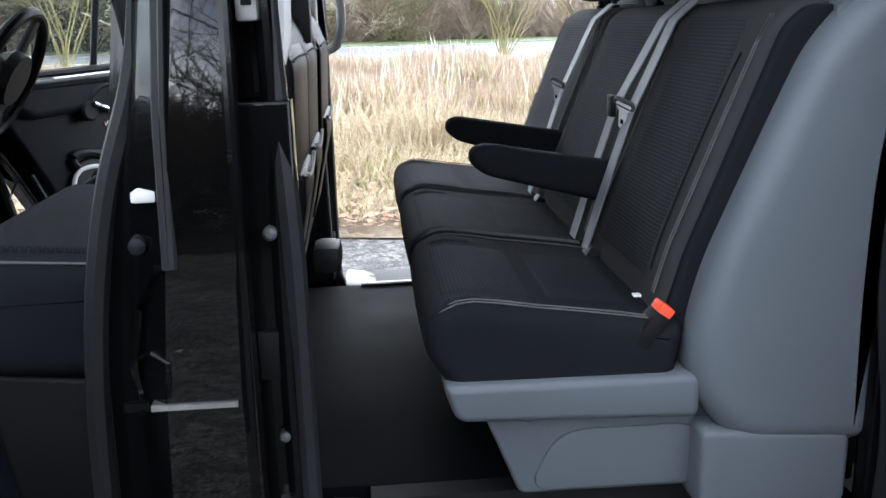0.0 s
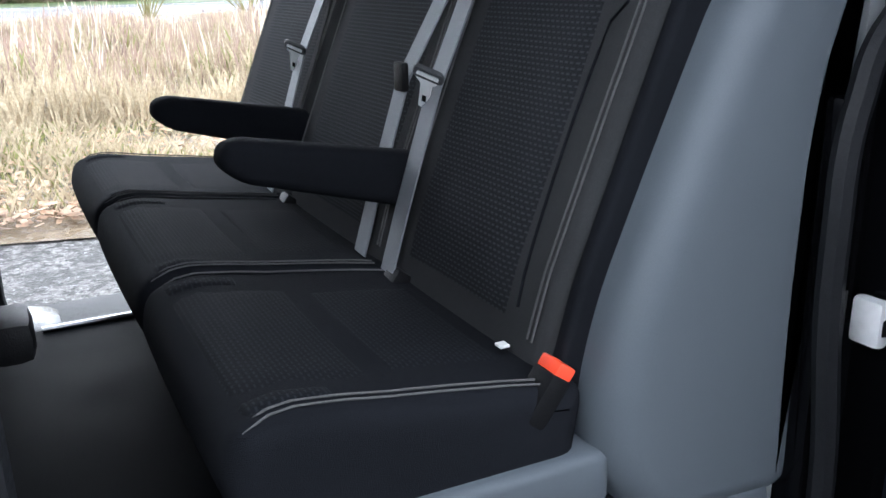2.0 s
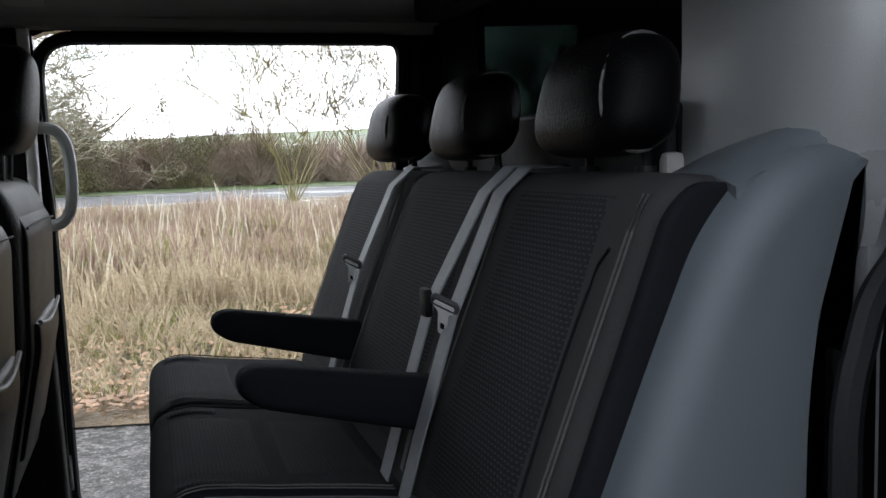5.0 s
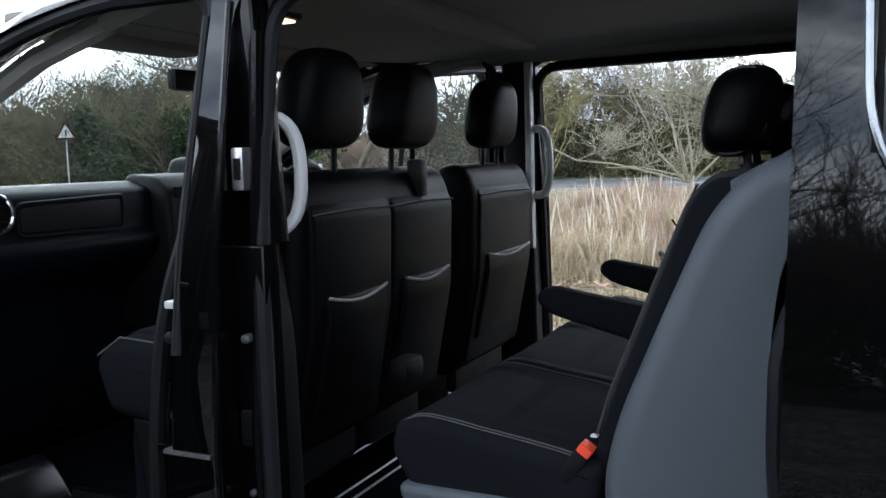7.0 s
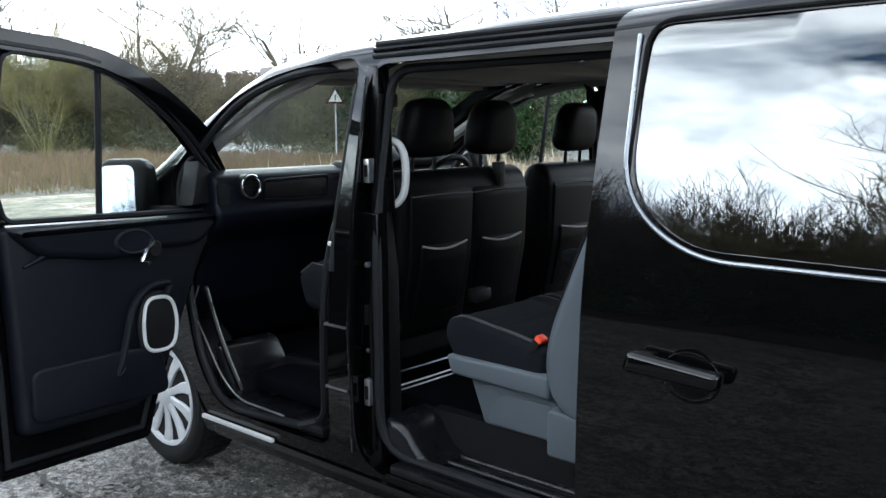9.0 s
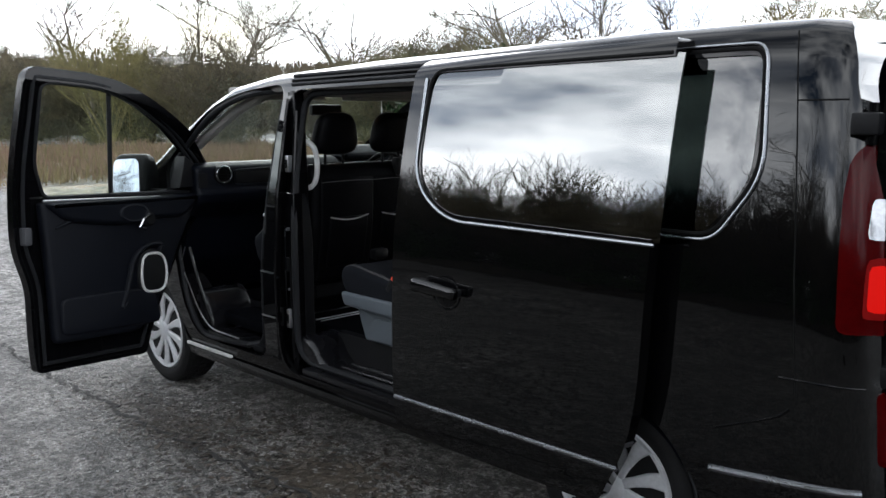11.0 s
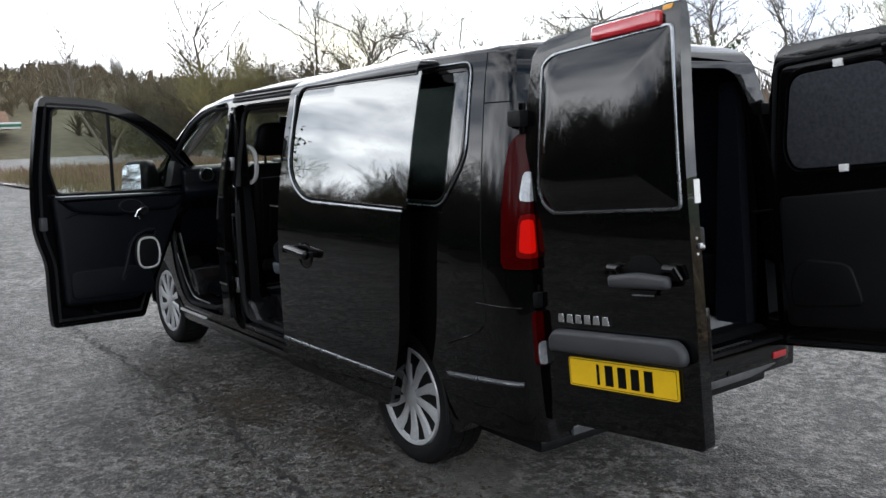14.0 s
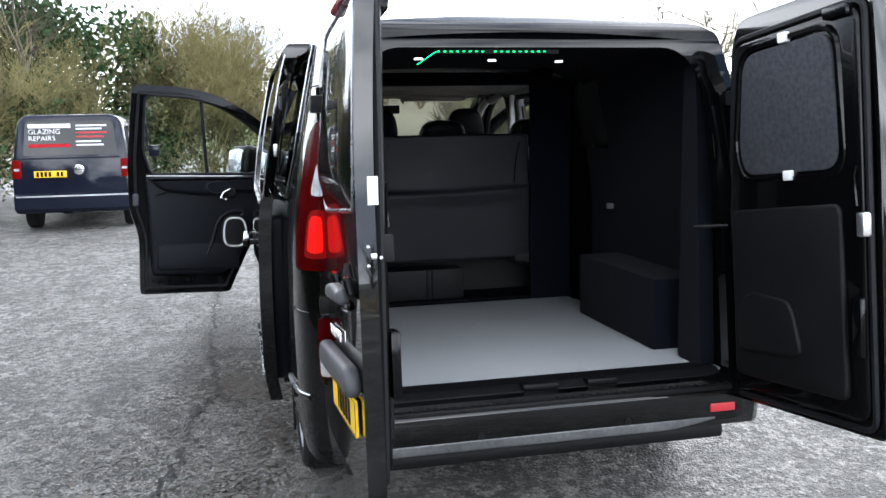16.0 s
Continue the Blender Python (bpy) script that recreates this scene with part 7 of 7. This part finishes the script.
# far hills and woods
def ridge(name, az0, az1, near, far, top, m, label, seed):
    bm = bmesh.new()
    rows = []
    for a in np.linspace(az0, az1, 70):
        col = []
        for k in range(9):
            t = k / 8
            r = near + (far - near) * t
            x, y = r * math.cos(radians(a)), r * math.sin(radians(a))
            h = top(a) * math.sin(t * math.pi / 2) + noise.noise((x * 0.03, y * 0.03, seed)) * 2.0 * t
            col.append(bm.verts.new((x, y, h - 0.3 * (1 - t))))
        rows.append(col)
    for r, q in zip(rows, rows[1:]):
        for i in range(8):
            bm.faces.new((r[i], q[i], q[i + 1], r[i + 1]))
    bmesh.ops.recalc_face_normals(bm, faces=bm.faces[:])
    return solo(name, bm, m, label, "", "", "structure", 60)


HILLWOOD = material("wooded hillside", (0.095, 0.082, 0.042), 0.95, 0, 0.05, 0.35, 0, 0.8)
hill_top = lambda a: 9.5 + 5 * math.sin(radians(a * 5)) + 3 * math.sin(radians(a * 13 + 40))
ridge("backdrop_hill", 120, 225, 105, 240, hill_top, HILLWOOD, "distant wooded hillside", 3.0)
ridge("backdrop_pasture", 175, 183, 104.5, 150, lambda a: hill_top(a) * 0.62, HILLGREEN, "distant pasture patch", 3.0)
ridge("backdrop_field", 50, 120, 150, 330, lambda a: 12 + 2 * math.sin(radians(a * 7)), HILLGREEN, "distant green field ridge", 4.0)


def far_woods(name, count, az0, az1, r0, r1, seed, m, label, tall_by=5.0, per=46):
    """Far bare trees: sprays of thin tapering shoots."""
    rng = np.random.default_rng(seed)
    az, r = np.radians(rng.uniform(az0, az1, count)), rng.uniform(r0, r1, count)
    x, y = r * np.cos(az), r * np.sin(az)
    t = np.clip((r - 105) / 135, 0, 1)
    z = np.array([hill_top(math.degrees(a)) for a in az]) * np.sin(t * math.pi / 2) * (az > radians(115)) - 0.5
    h = tall_by * rng.uniform(0.6, 1.3, count)
    p = []
    for i in range(count):
        a, e = rng.uniform(0, 2 * math.pi, per), rng.uniform(0.1, 1.25, per)
        l = h[i] * rng.uniform(0.5, 1.0, per)
        base = np.array([x[i], y[i], z[i]]) + np.stack([0 * a, 0 * a, rng.uniform(0, 0.5, per) * h[i]], 1)
        tip = base + np.stack([np.cos(a) * np.sin(e), np.sin(a) * np.sin(e), np.cos(e)], 1) * l[:, None] * 0.7
        w = np.stack([-np.sin(az[i]) + 0 * a, np.cos(az[i]) + 0 * a, 0 * a], 1) * 0.10
        p.append(np.stack([base - w, base + w, tip], 1))
    p = np.concatenate(p).reshape(-1, 3)
    i = np.arange(len(p) // 3)[:, None] * 3
    mesh = bpy.data.meshes.new(name)
    mesh.from_pydata(p.tolist(), [], (i + [[0, 1, 2]]).tolist())
    mesh.materials.append(m)
    return tagged(new(name, mesh), label, "woods", "", "stuff")


HEDGEBROWN = material("brown hedge twigs", (0.29, 0.225, 0.175), 0.95, 0, 0.3, 0.35, 0, 4)
far_woods("hill_woods", 1500, 128, 215, 135, 238, 61, WOODS, "bare winter woodland on the hill", 5.0, 40)
far_woods("valley_woods", 200, 118, 168, 85, 125, 62, DARKTWIG, "dark bare trees along the valley", 6.5)
far_woods("field_hedge", 240, 40, 120, 318, 332, 63, DARKTWIG, "dark hedge line on the ridge", 6.0)
far_woods("road_hedge", 420, 55, 128, 58, 66, 64, HEDGEBROWN, "brown hedge along the road", 3.6, 110)
far_woods("north_woods", 300, -60, 45, 90, 140, 65, DARKTWIG, "bare trees behind the road", 7.0)


# crack and debris on the asphalt
CRACK = material("dark crack", (0.012, 0.011, 0.010), 0.9, 0, 8, 0.3)
def crack(points, width, seed):
    rng = np.random.default_rng(seed)
    bm = bmesh.new()
    prev = None
    for a, b in zip(points, points[1:]):
        n = max(2, int(math.hypot(b[0] - a[0], b[1] - a[1]) / 0.05))
        for i in range(n):
            t = i / n
            x, y = a[0] + (b[0] - a[0]) * t + rng.normal(0, 0.008), a[1] + (b[1] - a[1]) * t + rng.normal(0, 0.022)
            w = width * rng.uniform(0.35, 1.0)
            cur = (bm.verts.new((x, y - w, 0.0155)), bm.verts.new((x, y + w, 0.0155)))
            if prev:
                bm.faces.new((prev[0], cur[0], cur[1], prev[1]))
            prev = cur
    return solo("ground_crack", bm, CRACK, "long dark crack in the asphalt", "", "", "structure", 0)


crack([(-5.2, -1.36), (-4.4, -1.42), (-2.7, -1.41), (-1.9, -1.36), (-1.28, -1.32), (-1.0, -1.45), (-0.5, -1.46), (-0.1, -1.52), (0.3, -1.58), (1.2, -1.75), (2.4, -1.9), (3.2, -2.0)], 0.017, 71)
crack([(-1.28, -1.32), (-0.9, -1.15), (-0.3, -1.08)], 0.006, 72)
litter("gravel_debris", 60000, -7, 4.5, -4.6, -0.9, material("scattered grit", (0.17, 0.163, 0.155), 0.8, 0, 14, 0.65, 0, 90), "scattered grit on the asphalt", 0.0095, 73)
for o in (bpy.data.objects["gravel_debris"],):
    for v in o.data.vertices:
        v.co.z = 0.005 + max(0.0, v.co.z - 0.06) * 0.22
WETLEAF = material("wet brown leaf bits", (0.046, 0.036, 0.026), 0.55, 0, 6, 0.5, 0, 30)
def drifts(name, hearts, count, m, label, size, seed):
    """Leaf bits gathered in ragged drifts about given places."""
    rng = np.random.default_rng(seed)
    h = np.array(hearts)
    pick = rng.integers(0, len(h), count)
    c = h[pick][:, :2] + rng.normal(0, 1, (count, 2)) * h[pick][:, 2:4]
    a, s = rng.uniform(0, 2 * math.pi, count), size * rng.uniform(0.3, 1.5, count)
    z = 0.006 + rng.uniform(0, 0.008, count)
    u = np.stack([np.cos(a), np.sin(a), rng.uniform(-0.15, 0.25, count)], 1) * s[:, None]
    v = np.stack([-np.sin(a), np.cos(a), rng.uniform(-0.15, 0.25, count)], 1) * s[:, None] * 0.6
    p = np.concatenate([c, z[:, None]], 1)
    q = np.stack([p - u, p - v, p + u, p + v], 1).reshape(-1, 3)
    q[:, 2] = np.maximum(q[:, 2], 0.004)
    i = np.arange(count)[:, None] * 4
    mesh = bpy.data.meshes.new(name)
    mesh.from_pydata(q.tolist(), [], (i + [[0, 1, 2, 3]]).tolist())
    mesh.materials.append(m)
    return tagged(new(name, mesh), label, "leaves", "", "stuff")


drifts("leaf_debris", [(-2.4, -1.3, 0.7, 0.18), (-1.2, -1.5, 0.6, 0.2), (-0.2, -1.7, 0.5, 0.25), (0.9, -1.6, 0.5, 0.35), (-3.3, -1.25, 0.5, 0.15), (0.4, -1.2, 0.4, 0.12), (1.4, -0.6, 0.3, 0.3), (-1.3, -1.15, 0.16, 0.10), (-1.4, -1.2, 0.2, 0.08), (-2.85, -1.3, 0.3, 0.10), (-1.9, -0.95, 0.6, 0.12), (3.0, 0.2, 0.5, 0.3), (-1.45, -1.08, 0.12, 0.12), (-1.5, -1.2, 0.10, 0.10), (-2.5, -1.34, 0.35, 0.10), (-0.5, -1.05, 0.25, 0.10)], 9000, WETLEAF, "wet dark leaf mulch beside the wheels", 0.016, 74)
drifts("loose_leaves", [(-1.5, -2.4, 2.0, 0.7), (1.0, -2.6, 1.4, 0.8)], 900, material("dull brown leaf scraps", (0.085, 0.062, 0.045), 0.7, 0, 9, 0.5), "scattered fallen brown leaves", 0.011, 75)
drifts("paper_scraps", [(2.0, -0.2, 1.2, 0.8), (-2.0, -2.6, 2.5, 0.8), (-5, -3, 2, 1)], 70, WHITE, "small white litter scraps", 0.014, 76)


# triangular road sign
sign = thing("road_sign", "red-bordered triangular warning sign on a post", "sign", at=(-31, 24.4, 0))
turn = Matrix.Rotation(radians(42), 4, "Z")
def sign_part(name, bm, m, label=""):
    bmesh.ops.transform(bm, matrix=turn, verts=bm.verts)
    return part(name, bm, m, sign, label)
sign_part("post", tube([(0, 0.03, 0), (0, 0.03, 3.4)], 0.035, 10), STEEL)
sign_part("board", prism(rounded([(-0.46, 2.72), (0.46, 2.72), (0, 3.52)], 0.06), -0.01, 0.01), REDLENS, "red triangular border")
sign_part("face", prism(rounded([(-0.31, 2.81), (0.31, 2.81), (0, 3.35)], 0.03), -0.016, -0.011), WHITE, "white face")
sign_part("symbol", block(-0.03, 0.03, -0.022, -0.017, 2.87, 3.12), INK, "black bar")


# filling station far down the road
station = thing("filling_station", "distant filling station with a pale flat canopy", "building", at=(-118, 11, 0))
def st(name, bm, m, parent=None, label=""):
    return part(name, bm, m, parent or station, label)
WALLPALE = material("pale painted cladding", (0.62, 0.63, 0.62), 0.6, 0, 0.5, 0.1)
GREENBAND = material("dark green fascia", (0.03, 0.13, 0.07), 0.5, 0, 0.5, 0.1)
st("canopy", block(-5, 5, -9, 8, 3.5, 4.3, 0.1), WALLPALE, None, "pale flat canopy")
st("fascia", block(5.02, 5.1, -9, 8, 3.75, 4.1), GREENBAND, None, "green fascia band")
for y in (-6, 0, 5.5):
    st("canopy_post", block(-0.2, 0.2, y - 0.2, y + 0.2, 0, 3.5), WALLPALE)
    p = st("fuel_pump", block(-0.5, 0.5, y + 0.8, y + 1.6, 0, 1.7, 0.05), GREENBAND)
    st("pump_panel", block(0.5, 0.52, y + 0.9, y + 1.5, 0.9, 1.5), WHITE, p)
shop = st("shop", block(-16, -9, -10, 9, 0, 3.6), WALLPALE, None, "pale shop building")
for k in range(5):
    st("shop_window", block(-9.0, -8.95, -9 + k * 3.6, -6.2 + k * 3.6, 0.6, 2.6), SEATGLASS, shop)
st("roof", prism([(-16.5, 3.6), (-8.5, 3.6), (-12.5, 6.2)], -10.5, 9.5, "y"), material("brown tiled roof", (0.20, 0.12, 0.08), 0.8, 0, 2, 0.3), None, "brown pitched roof")
beacon = thing("red_sign_post", "tall red and white roadside price sign", "sign", at=(-112, 2.0, 0))
part("post", block(-0.15, 0.15, -0.15, 0.15, 0, 2.2), STEEL, beacon)
part("panel", block(-0.12, 0.12, -0.8, 0.8, 2.2, 5.2, 0.05), WALLPALE, beacon)
for z in (2.6, 3.4, 4.4):
    part("panel_band", block(0.125, 0.13, -0.7, 0.7, z, z + 0.5), REDLENS, beacon)


def small_car(x, y, turn_deg, paint, label):
    car = thing("parked_car", label, "car", "cars at the station", at=(x, y, 0))
    car.rotation_euler = (0, 0, radians(turn_deg))
    part("body", prism(rounded([(-2.0, 0.30), (2.0, 0.30), (2.05, 0.75), (1.2, 0.92), (-1.9, 0.95), (-2.05, 0.7)], 0.1), -0.85, 0.85, "y", bevel=0.06), paint, car)
    part("cabin", prism(rounded([(-1.75, 0.93), (1.15, 0.92), (0.45, 1.45), (-1.3, 1.47)], 0.12), -0.72, 0.72, "y", bevel=0.08), PAINT, car)
    for wx in (-1.25, 1.25):
        for wy in (-0.80, 0.80):
            part("wheel", turned([(0.31, wy - 0.09), (0.31, wy + 0.09)], (wx, 0, 0.31), "y", 20), TYRE, car)
    return car


small_car(-104, 4.0, 10, WHITE, "white hatchback parked at the station")
small_car(-106, 8.5, 80, ALLOY, "silver hatchback parked at the station")
small_car(-108, 13.0, 95, material("red car paint", (0.35, 0.02, 0.02), 0.3, coat=1.0), "red hatchback parked at the station")
small_car(-101, 7.0, 25, WHITE, "white saloon car parked near the pumps")


# dark panel van parked ahead
BLUE = material("dark blue van paint", (0.008, 0.010, 0.020), 0.3, 0, 1.5, 0.2, 0, 600, coat=0.8, spec=0.02, coat_ior=1.37)
pv = thing("parked_van", "dark blue parked van with lettering on its rear window", "van", at=(-12.1, -3.93, 0))
def pvp(name, bm, m, parent=None, label=""):
    return part(name, bm, m, parent or pv, label)
sec = rounded([(-0.95, 0.32), (0.95, 0.32), (0.95, 0.95), (0.93, 1.20), (0.84, 1.88), (0.70, 1.99), (-0.70, 1.99), (-0.84, 1.88), (-0.93, 1.20), (-0.95, 0.95)], [0.08, 0.08, 0.1, 0.1, 0.1, 0.1, 0.1, 0.1, 0.1, 0.1])
bm = prism(sec, -3.7, 0.0, "x", bevel=0.05, seg=3)
for v in bm.verts:
    if v.co.x > -0.4:
        v.co.x -= 0.12 * max(0, v.co.z - 0.9)
pvp("body", bm, BLUE, None, "dark blue painted body")
pvp("nose", prism(rounded([(-4.9, 0.35), (-3.65, 0.35), (-3.65, 1.95), (-3.9, 1.90), (-4.5, 1.20), (-4.9, 1.0)], 0.1), -0.92, 0.92, "y", bevel=0.08), BLUE)
glassm = material("black tailgate glass", (0.004, 0.004, 0.006), 0.1, 0, 3, 0.1, coat=0.4, spec=0.1)
gx = lambda z: 0.008 - 0.12 * max(0, z - 0.9)
bm = prism(rounded([(-0.76, 1.30), (0.76, 1.30), (0.70, 1.88), (-0.70, 1.88)], 0.06), 0.0, 0.012, "x")
for v in bm.verts:
    v.co.x -= 0.12 * max(0, v.co.z - 0.9) - 0.002
win = pvp("tailgate_window", bm, glassm, None, "black rear window with white and red lettering")


def lettering(text, y, z, size, m):
    c = bpy.data.curves.new("lettering", "FONT")
    c.body, c.size, c.extrude = text, size, 0.002
    c.space_character = 1.05
    tmp = new("tmp", c)
    deps = bpy.context.evaluated_depsgraph_get()
    mesh = bpy.data.meshes.new_from_object(tmp.evaluated_get(deps))
    bpy.data.objects.remove(tmp)
    mesh.materials.clear()
    mesh.materials.append(m)
    ob = new("lettering", mesh)
    ob.parent = win
    ob.matrix_local = Matrix.Translation((gx(z) + 0.020, y, z)) @ Matrix.Rotation(radians(-6.8), 4, "Y") @ Matrix(((0, 0, 1, 0), (1, 0, 0, 0), (0, 1, 0, 0), (0, 0, 0, 1)))
    return ob


part("name_bar", block(gx(1.80) + 0.014, gx(1.80) + 0.02, -0.66, 0.02, 1.765, 1.835), WHITE, win, "white bar")
lettering("GLAZING", -0.66, 1.665, 0.115, WHITE)
lettering("REPAIRS", -0.66, 1.555, 0.115, WHITE)
part("number_bar", block(gx(1.46) + 0.012, gx(1.46) + 0.018, -0.66, 0.0, 1.440, 1.495), LAMPRED, win, "red bar")
for k, (z, w, m) in enumerate(((1.80, 0.5, WHITE), (1.745, 0.42, WHITE), (1.68, 0.5, LAMPRED), (1.61, 0.45, LAMPRED), (1.53, 0.4, WHITE), (1.47, 0.44, WHITE))):
    part("text_bar", block(gx(z) + 0.014, gx(z) + 0.019, 0.10, 0.10 + w, z - 0.014, z + 0.014), m, win)
for s in (-1, 1):
    lampp = pvp("tail_lamp", prism(rounded([(s * 0.945, 0.92), (s * 0.80, 0.92), (s * 0.80, 1.22), (s * 0.93, 1.24)], 0.03), -0.06, 0.016, "x", bevel=0.01), REDLIT, None, "glowing red tail lamp")
    part("lamp_stripe", block(0.016, 0.02, min(s * 0.82, s * 0.91), max(s * 0.82, s * 0.91), 1.05, 1.09), CLEARLENS, lampp)
    pvp("reflector", block(0.03, 0.055, min(s * 0.62, s * 0.86), max(s * 0.62, s * 0.86), 0.50, 0.54, 0.005), REDLENS)
    for wx in (-0.95, -4.0):
        wh = pvp("wheel", turned([(0.20, s * 0.72), (0.32, s * 0.72), (0.34, s * 0.76), (0.34, s * 0.90), (0.31, s * 0.93), (0.22, s * 0.925)], (wx, 0, 0.34), "y", 32), TYRE)
        part("rim", turned([(0.21, s * 0.90), (0.215, s * 0.932), (0.05, s * 0.935), (0.01, s * 0.93)], (wx, 0, 0.34), "y", 28), ALLOY, wh, "silver rim")
    pvp("side_window", prism(rounded([(-3.5, 1.28), (-0.35, 1.28), (-0.45, 1.80), (-3.4, 1.80)], 0.08), s * 0.86, s * 0.918, "y"), glassm)
    pvp("mirror", block(-3.65, -3.5, min(s * 0.95, s * 1.18), max(s * 0.95, s * 1.18), 1.18, 1.42, 0.04), BLUE)
pvp("rear_bumper", prism(rounded([(-0.10, 0.36), (0.05, 0.38), (0.06, 0.62), (0.0, 0.66), (-0.10, 0.66)], 0.02), -0.94, 0.94, "y", bevel=0.02), BLUE)
pvp("bumper_trim", block(0.055, 0.066, -0.90, 0.90, 0.60, 0.625), STEEL)
pvp("tailgate_crease", tube([(0.005, -0.80, 1.26), (0.005, 0.80, 1.26)], 0.008, 6), BLUE)
plate2 = pvp("number_plate", block(0.002, 0.014, -0.60, -0.08, 0.93, 1.04, 0.003), YELLOW, None, "yellow number plate with dark bars")
for k in range(7):
    if k != 4:
        part("plate_bar", block(0.0145, 0.017, -0.56 + k * 0.064, -0.52 + k * 0.064, 0.945, 1.025), INK, plate2)
pvp("emblem", turned([(0.085, 0.0), (0.085, 0.012), (0.07, 0.014)], (0, 0.12, 1.05), "x", 28), CHROME, None, "round chrome emblem")
